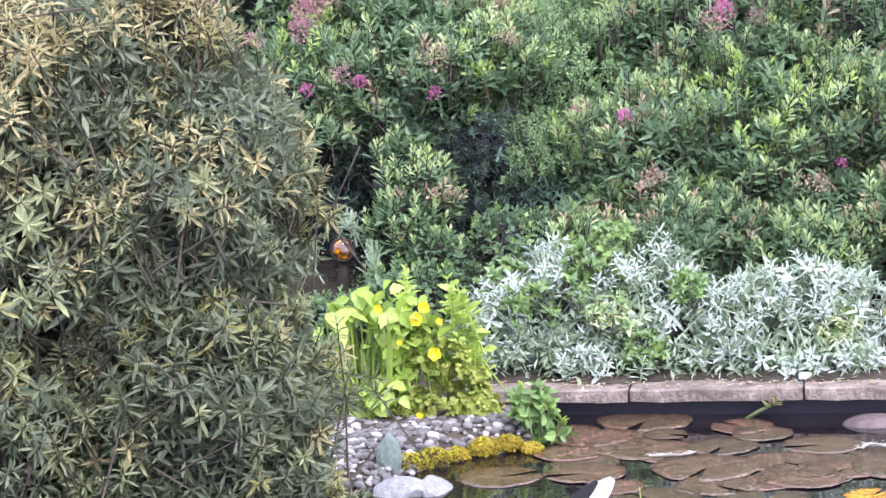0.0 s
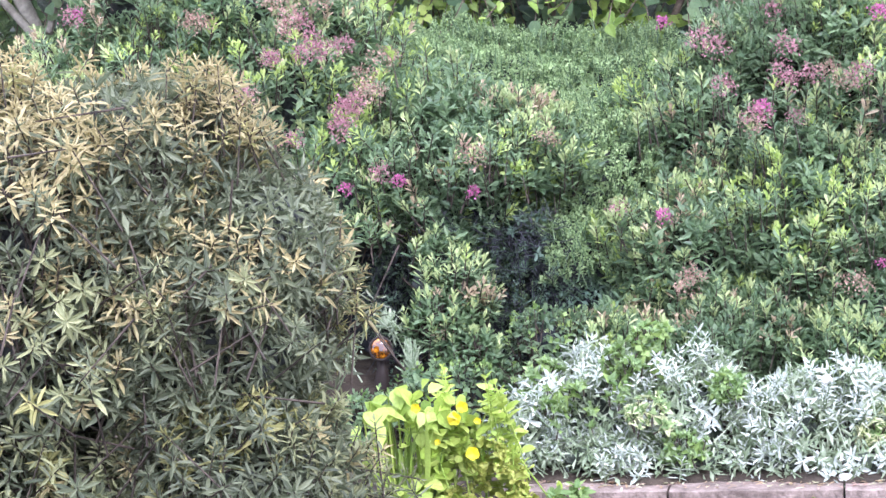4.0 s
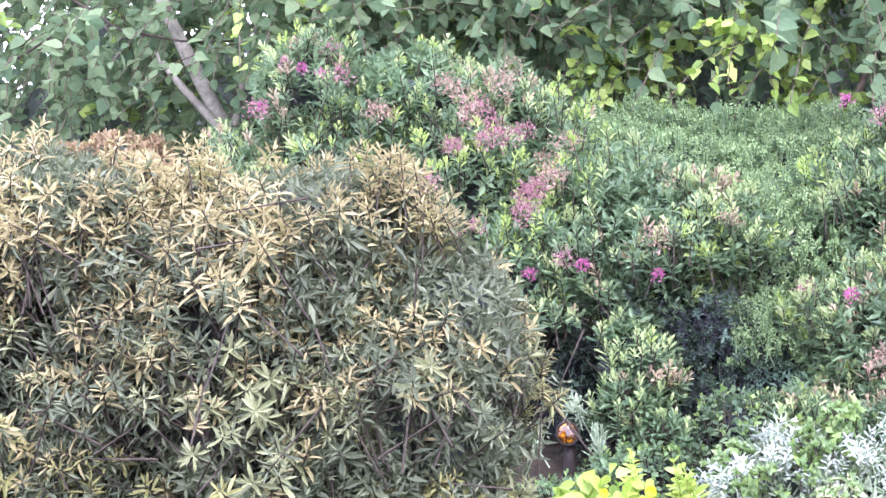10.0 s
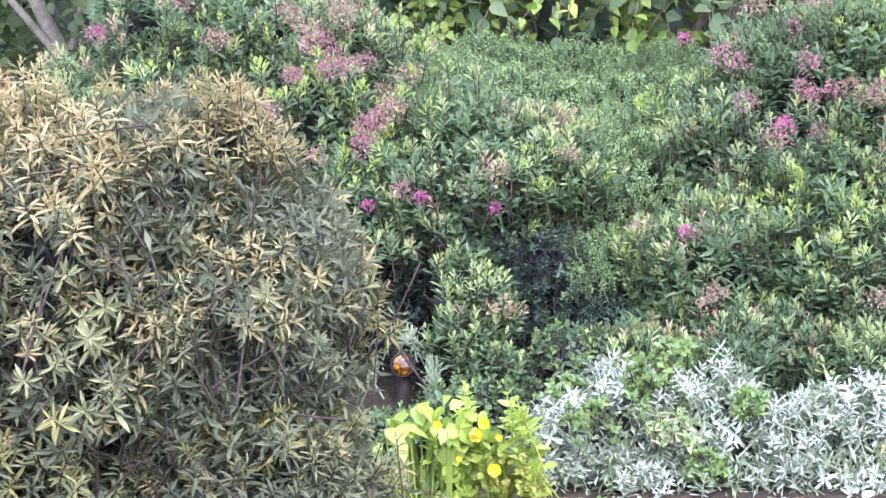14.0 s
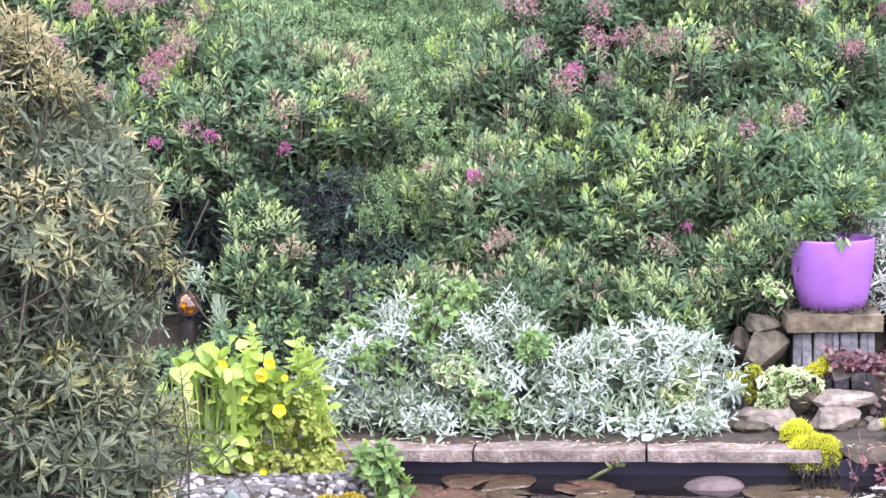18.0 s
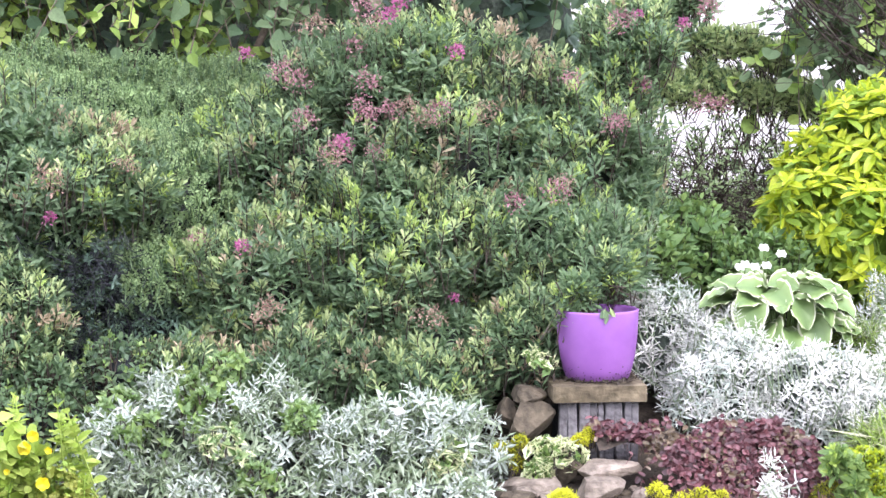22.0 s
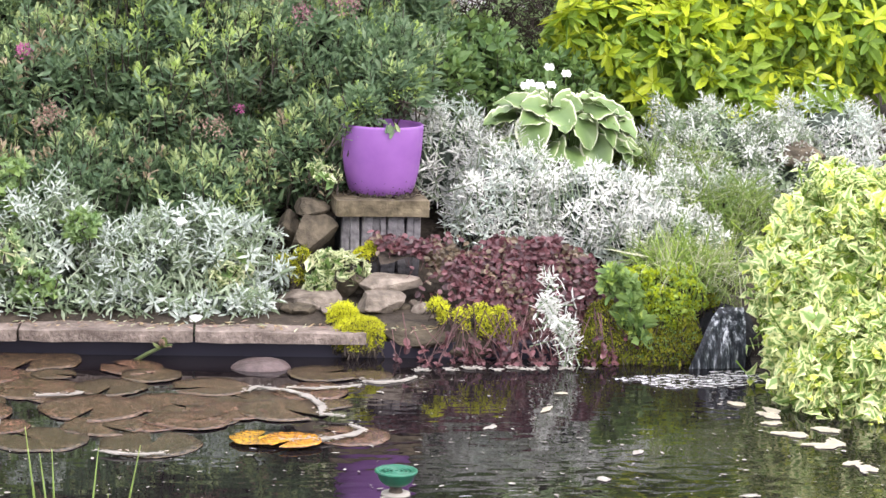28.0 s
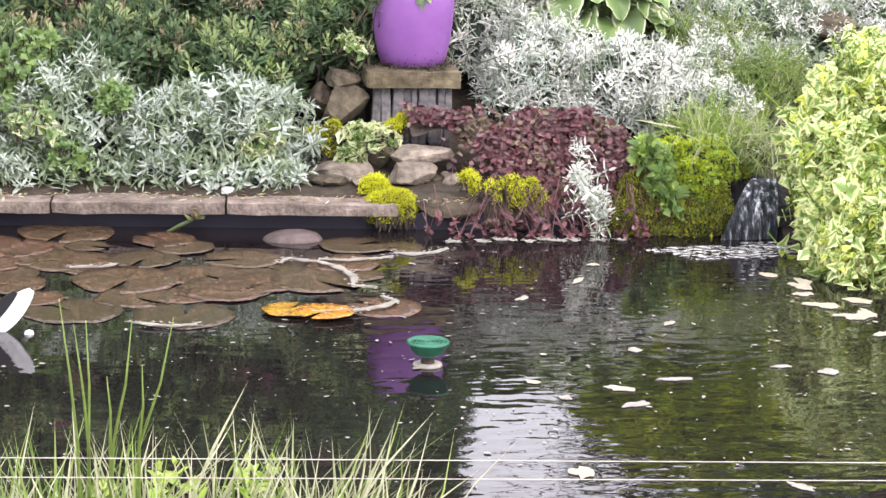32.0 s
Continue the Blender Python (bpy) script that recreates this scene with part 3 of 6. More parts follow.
def build_water():
    bm = bmesh.new()
    bmesh.ops.create_grid(bm, x_segments=2, y_segments=2, size=1.0)
    for v in bm.verts:
        v.co = Vector((1.45 + v.co.x * 2.5, 6.15 + v.co.y * 1.71, 0.0))
    ob = part("water", bm, M_WATER)
    return tagged(ob, "still dark pond water with faint ripples", "water", "", "structure")


def coping_y(x):
    return 7.68 - 0.085 * (x + 0.08)


def slab_mesh(width, depth, height, seed, cuts=5):
    """A worn slab with chipped edges; its front lower corner line lies at the origin."""
    bm = bmesh.new()
    bmesh.ops.create_cube(bm, size=1.0)
    bmesh.ops.bevel(bm, geom=bm.edges[:], offset=0.02, segments=1, affect="EDGES")
    bmesh.ops.subdivide_edges(bm, edges=[e for e in bm.edges if e.calc_length() > 0.5], cuts=cuts, use_grid_fill=True)
    for v in bm.verts:
        v.co = Vector((v.co.x * width, (v.co.y + 0.5) * depth, (v.co.z + 0.5) * height))
        n = noise.noise(Vector((v.co.x * 9 + seed, v.co.y * 9, v.co.z * 15)))
        v.co += Vector((0, 0.006 * n, 0.004 * n))
    return bm


def build_coping():
    root = tagged(thing("coping", "weathered concrete coping slabs along the pond edge", "coping"), kind="structure")
    for k in range(3):
        x0 = -0.686 + 0.604 * k
        wide = 0.598
        mid = x0 + wide / 2
        ob = part("slab", slab_mesh(wide, 0.30, 0.042, k * 3.1), M_CONCRETE, root)
        ob.location = (mid, coping_y(mid), 0.058)
        ob.rotation_euler = (0, radians([0.2, -0.15, 0.1][k]), math.atan(-0.085))
    bm = bmesh.new()
    bmesh.ops.create_cube(bm, size=1.0)
    for v in bm.verts:
        v.co = Vector((0.7 + v.co.x * 3.3, coping_y(0.7 + v.co.x * 3.3) + 0.12 + v.co.y * 0.12, -0.22 + v.co.z * 0.556))
    part("pond_wall", bm, M_LINER, root, "black rubber pond liner")
    return root




def build_soil_strip():
    """Loose soil creeping from the bed over the back of the coping."""
    bm = bmesh.new()
    cols = []
    for i in range(91):
        x = -0.72 + i * 0.025
        e = 0.13 + 0.05 * noise.noise(Vector((x * 3, 0, 0))) + 0.03 * noise.noise(Vector((x * 11, 4, 0)))
        ys = [e, e + 0.03, e + 0.08, e + 0.2, e + 0.36]
        zs = [0.099, 0.111, 0.122, 0.135, 0.15]
        cols.append([bm.verts.new((x, coping_y(x) + y, z + 0.006 * noise.noise(Vector((x * 20, y * 20, 0))))) for y, z in zip(ys, zs)])
    for a, b in zip(cols, cols[1:]):
        for k in range(4):
            bm.faces.new((a[k], b[k], b[k + 1], a[k + 1]))
    return tagged(part("soil_strip", bm, M_SOIL, smooth=True), "crumbly soil spilling over the coping", "soil", "", "structure")


build_ground()
build_soil_strip()
build_water()
build_coping()

# ---- shrubs ----
rng = np.random.default_rng(11)
grey = bush("grey_leaved_shrub", "large olive-grey shrub with shoots turning tan towards the top beside the pond", "shrub", GREY_BUSH, 7000, rng,
            [M_GREY, M_GREY_TIP, M_OLIVE_TIP, M_OLIVE_YEL], (0.047, 0.0052), 16, 0.0072, up=0.55, spread=0.42, seed=1.0, young=7, young_prob=0.55, tip_rise=(1.02, 1.62), open_tip=22.0, open_base=108.0,
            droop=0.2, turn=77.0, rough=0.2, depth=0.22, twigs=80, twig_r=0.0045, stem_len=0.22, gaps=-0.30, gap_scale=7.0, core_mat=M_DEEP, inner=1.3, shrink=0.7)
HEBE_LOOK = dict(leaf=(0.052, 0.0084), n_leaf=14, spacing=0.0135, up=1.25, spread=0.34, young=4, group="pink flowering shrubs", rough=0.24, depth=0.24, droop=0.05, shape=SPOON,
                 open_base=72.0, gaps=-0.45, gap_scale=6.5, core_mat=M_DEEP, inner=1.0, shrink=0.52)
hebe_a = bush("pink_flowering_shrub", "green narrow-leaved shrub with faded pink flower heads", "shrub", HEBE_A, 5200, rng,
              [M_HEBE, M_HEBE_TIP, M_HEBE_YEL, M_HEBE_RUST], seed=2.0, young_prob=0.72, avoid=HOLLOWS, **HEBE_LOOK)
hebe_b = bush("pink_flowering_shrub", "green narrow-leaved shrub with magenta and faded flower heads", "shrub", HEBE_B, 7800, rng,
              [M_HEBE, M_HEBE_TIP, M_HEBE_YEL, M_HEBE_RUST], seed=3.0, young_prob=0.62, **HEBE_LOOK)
small = bush("small_leaved_shrub", "dense low shrub with tiny green leaves", "shrub", SMALL_A, 8200, rng,
             [M_SMALL], (0.020, 0.0056), 10, 0.009, up=0.7, spread=0.45, seed=4.0, avoid=HOLLOWS, inner=0.9, shrink=0.74, rough=0.16, depth=0.12, shape=[(0.55, 1.0)], stem_mat=M_HEBE, core_mat=M_DEEP, stem_len=0.05)
silver_l = bush("silver_carpet_plant", "silver-white felted plant spilling over the coping", "plant", SILVER_L, 1150, rng,
                [M_SILVER_GRN, M_SILVER_DULL], (0.046, 0.0058), 11, 0.014, up=0.5, spread=0.5, seed=5.0, young=5, young_prob=0.85, gaps=-0.40, gap_scale=9.0, open_tip=38, open_base=88, shrink=0.4,
                stem_mat=M_SILVER_GRN, rough=0.28, depth=0.25, taper=0.75, inner=0.8)
silver_r = bush("silver_carpet_plant", "pale silver plant on the rockery bank", "plant", SILVER_R, 1650, rng,
                [M_SILVER_DULL, M_SILVER], (0.043, 0.0042), 12, 0.012, up=0.6, spread=0.45, seed=6.0, young=6, young_prob=1.0, open_tip=30, open_base=85, shrink=0.65,
                stem_mat=M_SILVER_GRN, rough=0.28, depth=0.26, gaps=-0.40, gap_scale=9.0)
silver_far = bush("silver_carpet_plant", "greener silver plant mixed with grass on the bank", "plant", SILVER_FAR, 1150, rng,
                  [M_SILVER_GRN, M_SILVER], (0.032, 0.0043), 14, 0.011, up=0.6, spread=0.5, seed=6.5, young=5, young_prob=0.9, open_tip=28, open_base=88, shrink=0.65,
                  stem_mat=M_SILVER_GRN, rough=0.24, depth=0.24)
golden = bush("golden_shrub", "bright yellow-green shrub with glossy divided leaves", "shrub", GOLDEN, 2300, rng,
              [M_GOLD_IN, M_GOLD], (0.090, 0.018), 9, 0.010, up=0.55, spread=0.4, seed=7.0, young=2, pair=3, turn=60, shape=OVAL,
              open_tip=58.0, open_base=95, shrink=0.76, tip_rise=(0.6, 1.12), rough=0.26, depth=0.24, gaps=-0.75, gap_scale=5.0, droop=0.2, core_mat=M_GOLD_IN, stem_mat=M_GOLD_IN)
ivy = bush("variegated_ivy", "cream-edged variegated ivy mound at the pond edge", "ivy", IVY_MOUND, 5600, rng,
           [M_IVY, M_CREAM], (0.042, 0.021), 4, 0.016, up=0.25, spread=0.5, seed=8.0, pair=1, turn=137, shape=IVY, young=2, young_prob=0.3,
           open_tip=66, open_base=105, shrink=0.82, taper=0.7, depth=0.16, gaps=-0.85, gap_scale=11.0, rough=0.24, inner=0.5, twigs=0, droop=0.26, fold=0.12, stem_mat=M_GOLD_IN, core_mat=M_GOLD_IN)

# ---- purple pot ----


def lathe(profile, sides=48):
    bm = bmesh.new()
    rings = [[bm.verts.new((r * math.cos(2 * math.pi * s / sides), r * math.sin(2 * math.pi * s / sides), z)) for s in range(sides)] for r, z in profile]
    for a, b in zip(rings, rings[1:]):
        for s in range(sides):
            bm.faces.new((a[s], a[(s + 1) % sides], b[(s + 1) % sides], b[s]))
    bm.faces.new(rings[0][::-1])
    bm.faces.new(rings[-1])
    return bm


pot = thing("plant_pot", "glossy purple plastic plant pot on a stone slab", "plant pot", (1.265, 8.3, 0.49))
part("pot_body", lathe([(0.108, 0.0), (0.120, 0.006), (0.131, 0.04), (0.142, 0.09), (0.150, 0.15), (0.154, 0.21), (0.156, 0.258), (0.155, 0.264),
                        (0.151, 0.266), (0.147, 0.258), (0.144, 0.21)]), M_PURPLE, pot, smooth=True)
part("potting_soil", lathe([(0.10, 0.205), (0.1465, 0.215), (0.10, 0.232), (0.02, 0.236)], 24), M_SOIL, pot, "dark potting soil")

dice = np.random.default_rng(3)
n = 70
an, hz = dice.uniform(3.4, 6.0, n), 0.008 + 0.05 * dice.random(n) ** 2.2
rad = 0.1215 + 0.27 * hz
leaves("soil_splash", np.stack([rad * np.cos(an), rad * np.sin(an), hz], 1), dice.normal(0, 1, (n, 3)) * [.3, .3, 1], np.stack([np.cos(an), np.sin(an), 0 * an], 1), dice.uniform(.003, .009, n), dice.uniform(.001, .003, n), [M_SOIL], shape=OVAL, fold=0.6, parent=pot, label="dark soil splashes")

# ---- backdrop wall ----
bm = bmesh.new()
bmesh.ops.create_cube(bm, size=1.0)
for v in bm.verts:
    v.co = Vector((4.1 + v.co.x * 4.2, 18.2 + v.co.y * 0.3, 1.2 + v.co.z * 3.2))
tagged(part("white_wall", bm, M_RENDER), "sunlit white rendered garden wall behind the shrubs", "wall", "", "structure")

# ---- flower heads on the pink shrubs ----


def head_mesh(name, mat, rng, n, r, petal):
    d = unit(rng.normal(size=(n, 3)) + np.array([0, -0.15, 0.35]))
    rad = rng.uniform(0.35, 1.0, (n, 1))
    pos = d * rad * np.array([r, r, r * 0.85])
    al = unit(d * 0.35 + np.array([0, 0, 0.25]) + rng.normal(0, 0.6, d.shape))
    me = leaves(name, pos, al, unit(rng.normal(size=(n, 3))), petal * rng.uniform(0.7, 1.3, n), petal * 0.26, [mat], shape=OVAL, fold=0.3)
    data = me.data
    bpy.data.objects.remove(me)
    return data


rngf = np.random.default_rng(21)
HEADS = {"v": [head_mesh("vivid_head", M_PINK, rngf, 90, 0.034, 0.011) for _ in range(3)],
         "p": [head_mesh("pink_head", M_PINK, rngf, 60, 0.028, 0.010) for _ in range(2)],
         "d": [head_mesh("dusky_head", M_DUSTY, rngf, 130, 0.056, 0.010) for _ in range(3)],
         "f": [head_mesh("faded_head", M_FADED, rngf, 130, 0.060, 0.010) for _ in range(3)]}
HEAD_LABEL = {"v": "bright magenta flower head", "p": "small pink flower head", "d": "dusky pink fading flower head", "f": "faded pinkish-brown flower head"}
FLOWERS_A = "v-159,866,129 d-150,869,133 d-131,881,143 d-132,872,136 v-108,858,116 p-128,852,114 v-80,865,110 f-80,864,124 f-52,881,129 f-92,847,58 d-115,860,119 v-237,925,204 v-229,921,201 p-220,918,198 p-244,907,186 d-150,891,178 f-163,902,189 d-143,885,166 d-132,892,169 d-160,881,165 d-130,881,144 d-132,875,137 d-170,877,151 f-122,884,150 f-116,905,163 f-142,905,188 f-193,908,180 f-166,903,190 f-153,889,177 d-147,882,166 d-136,888,167 d-160,880,165 f-170,875,150 f-118,901,162 f-120,881,149 d-132,880,143 f-142,936,196 d-246,907,185 f-143,908,190 f-155,894,183 f-124,890,156 f-196,908,181 d-220,936,208 d-144,887,172 d-127,881,146 d-212,918,196"
FLOWERS_B = "v-7,854,99 d-24,871,101 f4,844,77 v33,885,137 d46,888,133 v80,909,172 d39,925,174 d10,911,165 d18,888,146 p-5,925,172 d41,898,151 f59,897,151 d72,892,149 f90,890,148 f66,892,145 d158,925,158 d143,890,144 d115,860,118 d98,861,114 p73,847,79 f63,842,72 f28,881,131 d53,899,149 v176,925,183 p159,925,157 d184,925,150 d193,925,149 d142,890,143 f117,864,121 f48,925,184 v53,912,187 v58,912,192 d43,915,190 d148,912,184 p154,910,187 d187,925,189 d16,901,161 d43,904,161 d43,894,147 d30,882,134 d126,900,161 f23,915,183 f2,842,74"


def set_heads(text, shrub):
    for k, word in enumerate(text.split()):
        x, y, z = (float(a) / 100 for a in word[1:].split(","))
        ob = hang("flower_head", HEADS[word[0]][k % len(HEADS[word[0]])], shrub, HEAD_LABEL[word[0]])
        ob.location = (x, y - 0.06, z)
        ob.rotation_euler = (rngf.uniform(-0.3, 0.3), rngf.uniform(-0.3, 0.3), rngf.uniform(0, 6.28))
        ob.scale = (rngf.uniform(0.9, 1.35),) * 3


set_heads(FLOWERS_A, hebe_a)
set_heads(FLOWERS_B, hebe_b)

# ---- trees and hedge behind ----


def sprays(root, starts, dirs, length, per, leaf, mats, rng, droop=0.5, shape=HEART, name="foliage", lit=0.12, twig=None):
    """Arching twigs with leaves hanging alternately on both sides."""
    m = len(starts)
    dirs = unit(dirs)
    L = length * rng.uniform(0.6, 1.3, m)
    P, A, U, MI = [], [], [], []
    bright = rng.random(m) < lit
    seg_a, seg_b = [], []
    side = unit(np.cross(dirs, (0, 0, 1.0)) + 1e-5)
    last = starts
    for j in range(per):
        s = (j + 0.6) / per
        c = starts + dirs * (s * L)[:, None] + np.array([0, 0, -1.0]) * (droop * s * s * L)[:, None]
        if j % 3 == 2 or j == per - 1:
            seg_a.append(last)
            seg_b.append(c)
            last = c
        sg = 1 if j % 2 else -1
        al = unit(dirs * 0.45 + side * sg * 0.75 + np.array([0, 0, -0.35]) + rng.normal(0, 0.75, (m, 3)))
        P.append(c)
        A.append(al)
        U.append(unit(np.array([0, -0.5, 0.7]) + rng.normal(0, 0.6, (m, 3))))
        MI.append(np.where(bright & (rng.random(m) < 0.8), 1, 0))
    cat = np.concatenate
    n = m * per
    size = rng.uniform(0.65, 1.25, n)
    leaves(name, cat(P), cat(A), cat(U), leaf[0] * size, leaf[1] * size, mats, cat(MI), shape, 0.18, 0.12, root)
    tubes("twigwork", cat(seg_a), cat(seg_b), 0.0035, 0.0025, twig or M_BARK, root, sides=4)


def box_points(n, rng, lo, hi):
    return np.array(lo) + rng.random((n, 3)) * (np.array(hi) - np.array(lo))


rngt = np.random.default_rng(31)
tree = thing("broadleaf_tree", "grey-barked tree with hanging heart-shaped leaves", "tree", (0, 0, 0))
limb("trunk", [(-3.10, 11.1, 0.55), (-3.14, 11.1, 1.5), (-3.22, 11.05, 1.85), (-3.42, 11.0, 2.35), (-3.6, 11.0, 2.9), (-3.7, 11.1, 4.2)],
     [0.07, 0.052, 0.042, 0.034, 0.03, 0.02], M_PALEBARK, tree)
limb("branch", [(-3.16, 11.1, 1.65), (-3.21, 11.0, 1.80), (-3.36, 11.0, 1.98), (-3.48, 11.0, 2.14), (-3.54, 11.1, 2.20)], [0.028, 0.024, 0.02, 0.017, 0.010], M_PALEBARK, tree)
limb("branch", [(-3.14, 11.05, 1.80), (-3.10, 11.2, 2.1), (-2.98, 11.3, 2.5), (-2.8, 11.3, 3.4)], [0.020, 0.016, 0.013, 0.010], M_PALEBARK, tree)
limb("branch", [(-3.6, 11.0, 2.9), (-2.2, 10.9, 3.15), (-0.8, 10.7, 3.1), (0.6, 10.6, 2.9)], [0.03, 0.028, 0.024, 0.018], M_BARK, tree)
limb("branch", [(0.15, 10.7, 2.95), (0.2, 10.6, 2.2), (0.0, 10.5, 1.75), (-0.25, 10.3, 1.55)], [0.03, 0.022, 0.018, 0.01], M_BARK, tree)
limb("branch", [(-1.6, 10.8, 2.9), (-1.2, 10.8, 2.3), (-0.9, 10.7, 2.1), (-0.5, 10.6, 1.95)], [0.03, 0.02, 0.015, 0.01], M_BARK, tree)
for pts in ([(-4.3, 10.9, 2.75), (-3.92, 10.8, 2.53), (-3.63, 10.8, 2.32), (-3.31, 10.8, 2.24), (-3.0, 10.9, 2.22)], [(-4.5, 10.8, 2.10), (-4.16, 10.8, 2.23), (-3.9, 10.8, 2.36), (-3.7, 10.9, 2.5)],
            [(-2.62, 10.8, 2.9), (-2.62, 10.8, 2.45), (-2.63, 10.8, 2.2), (-2.6, 10.9, 2.0)], [(-3.2, 10.8, 2.8), (-3.07, 10.8, 2.45), (-3.0, 10.8, 2.3), (-2.97, 10.9, 2.1)], [(-2.3, 10.8, 2.7), (-2.42, 10.8, 2.42), (-2.5, 10.9, 2.2)]):
    limb("branch", pts, [0.009, 0.0085, 0.0075, 0.006, 0.003][-len(pts):], M_TWIG, tree, "thin dark branch", sides=6)
st = np.concatenate([box_points(280, rngt, (-5.4, 11.25, 2.1), (-3.2, 12.4, 3.0)), box_points(9, rngt, (-4.2, 10.5, 2.3), (-3.5, 10.8, 2.6)), box_points(12, rngt, (-3.15, 10.45, 2.1), (-2.75, 10.8, 2.5)), box_points(400, rngt, (-2.9, 10.5, 2.35), (-0.9, 11.8, 3.0)), box_points(130, rngt, (-2.9, 10.6, 2.15), (-1.5, 11.3, 2.5)),
                     box_points(480, rngt, (-1.2, 10.2, 2.1), (0.55, 11.6, 3.0)), box_points(120, rngt, (0.5, 10.2, 2.55), (1.8, 11.6, 3.1)), box_points(22, rngt, (-1.0, 9.9, 2.0), (0.3, 10.6, 2.4)),
                     box_points(60, rngt, (-4.6, 11.3, 1.8), (-3.3, 12.2, 2.3))])
st = st[(wob(st, 1.9, 4.0) > -0.16) | (rngt.random(len(st)) < 0.25)]
dr = rngt.normal(0, 0.6, st.shape) + np.array([0, -0.5, -0.15])
sprays(tree, st, dr, 0.55, 13, (0.080, 0.031), [M_TREE, M_TREE_LIT], rngt, 0.4, shape=OVATE, lit=0.11)
st = box_points(420, rngt, (-5.5, 10.6, 2.9), (0.8, 13.0, 6.2))
sprays(tree, st, rngt.normal(0, 0.6, st.shape), 0.9, 12, (0.17, 0.07), [M_TREE, M_TREE_LIT], rngt, 0.4, shape=OVATE, name="upper_foliage")

right_tree = thing("broadleaf_tree", "overhanging tree with round green leaves and thin branches", "tree", (0, 0, 0))
limb("trunk", [(4.6, 10.8, 0.6), (4.5, 10.8, 1.8), (4.2, 10.7, 2.6), (3.8, 10.6, 3.6)], [0.1, 0.08, 0.06, 0.04], M_BARK, right_tree)
limb("branch", [(4.2, 10.7, 2.6), (3.9, 11.6, 2.3), (3.4, 11.9, 2.1), (2.9, 11.9, 2.0)], [0.03, 0.02, 0.014, 0.008], M_BARK, right_tree)
limb("branch", [(4.3, 10.7, 2.3), (4.0, 11.5, 1.95), (3.5, 11.9, 1.8), (3.0, 11.9, 1.75)], [0.02, 0.015, 0.010, 0.006], M_BARK, right_tree)
st = np.concatenate([box_points(34, rngt, (2.75, 11.3, 1.68), (3.5, 11.7, 2.1)), box_points(150, rngt, (3.0, 11.3, 1.7), (4.8, 12.2, 2.7)), box_points(260, rngt, (3.6, 10.3, 2.6), (6.4, 12.5, 6.0))])
sprays(right_tree, st, rngt.normal(0, 0.6, st.shape) + np.array([0.0, -0.3, 0]), 0.4, 11, (0.095, 0.042), [M_TREE, M_TREE_LIT], rngt, 0.5, shape=ROUND, lit=0.25)

# sapling in the lit leaf colours, which paint its backlight
lime_tree = thing("lime_green_sapling", "young tree with yellow-green leaves coloured as if backlit", "tree", (0, 0, 0))
limb("trunk", [(-0.6, 10.9, 0.6), (-0.6, 10.8, 1.7), (-0.55, 10.5, 2.4)], [0.04, 0.03, 0.02], M_BARK, lime_tree)
st = np.concatenate([box_points(30, rngt, (-1.22, 10.35, 1.88), (-0.82, 10.6, 2.1)), box_points(18, rngt, (-0.36, 10.3, 1.66), (-0.16, 10.5, 1.88)), box_points(10, rngt, (-0.6, 10.1, 1.98), (-0.4, 10.2, 2.1)), box_points(14, rngt, (-0.3, 10.6, 2.1), (0.1, 10.8, 2.3)),
                     box_points(3, rngt, (-2.75, 10.5, 2.36), (-2.5, 10.6, 2.42))])
sprays(lime_tree, st, rngt.normal(0, 0.6, st.shape) + np.array([0, -0.4, 0.1]), 0.3, 11, (0.062, 0.026), [M_TREE_LIT, M_LIME], rngt, 0.5, shape=OVATE, lit=0.4)

HEDGE = [(-6.5, 14, 1.0, 1.6, 1.0, 1.6), (-4.6, 14, 1.0, 1.5, 1.0, 1.9), (-2.5, 13.6, 1.0, 1.5, 1.0, 2.2), (-.6, 13.4, 1.5, 1.4, 1.0, 2.4),
         (1.0, 13.6, 1.5, 1.05, 1.0, 2.4), (5.4, 13.8, 1.7, 1.7, 1.1, 2.5), (7.6, 14, 1.7, 1.6, 1.1, 2.6), (-3.8, 12.6, .9, 1.0, .7, 1.0),
         (-1.2, 12.6, 1.0, 1.3, .6, 1.05), (.9, 12.4, 1.0, 1.0, .6, 1.0), (1.35, 12.6, 1.75, .55, .5, .95)]
bush("tall_hedge", "tall dark green hedge behind the garden", "hedge", HEDGE, 3200, rngt, [M_DARKTREE, M_TREE], (0.12, 0.038), 8, 0.03,
     up=0.5, spread=0.5, seed=12.0, young=1, young_prob=0.3, inner=0.2, shrink=0.9, depth=0.08)

# bare twiggy shrub in front of the white wall
bare = thing("twiggy_shrub", "thin half-bare twiggy shrub with few leaves", "shrub", (0, 0, 0))
a, b = [], []
for k in range(190):
    p = np.array([rngt.uniform(1.75, 3.0), rngt.uniform(11.2, 11.7), 0.6])
    d = unit(np.array([rngt.normal(0, 0.25), rngt.normal(0, 0.15), 1.0]))
    for j in range(9):
        q = p + d * rngt.uniform(0.06, 0.12)
        a.append(p)
        b.append(q)
        for _ in range(2):
            e = unit(d + rngt.normal(0, 0.7, 3))
            a.append(q)
            b.append(q + e * rngt.uniform(0.04, 0.14))
        p, d = q, unit(d + rngt.normal(0, 0.42, 3) + np.array([0, 0, 0.12]))
tubes("twigwork", a, b, 0.0034, 0.0018, M_TWIG, bare, sides=3)
tipz = np.array(b)
pick = rngt.random(len(tipz)) < np.where(tipz[:, 0] < 2.35, 0.34, 0.18)
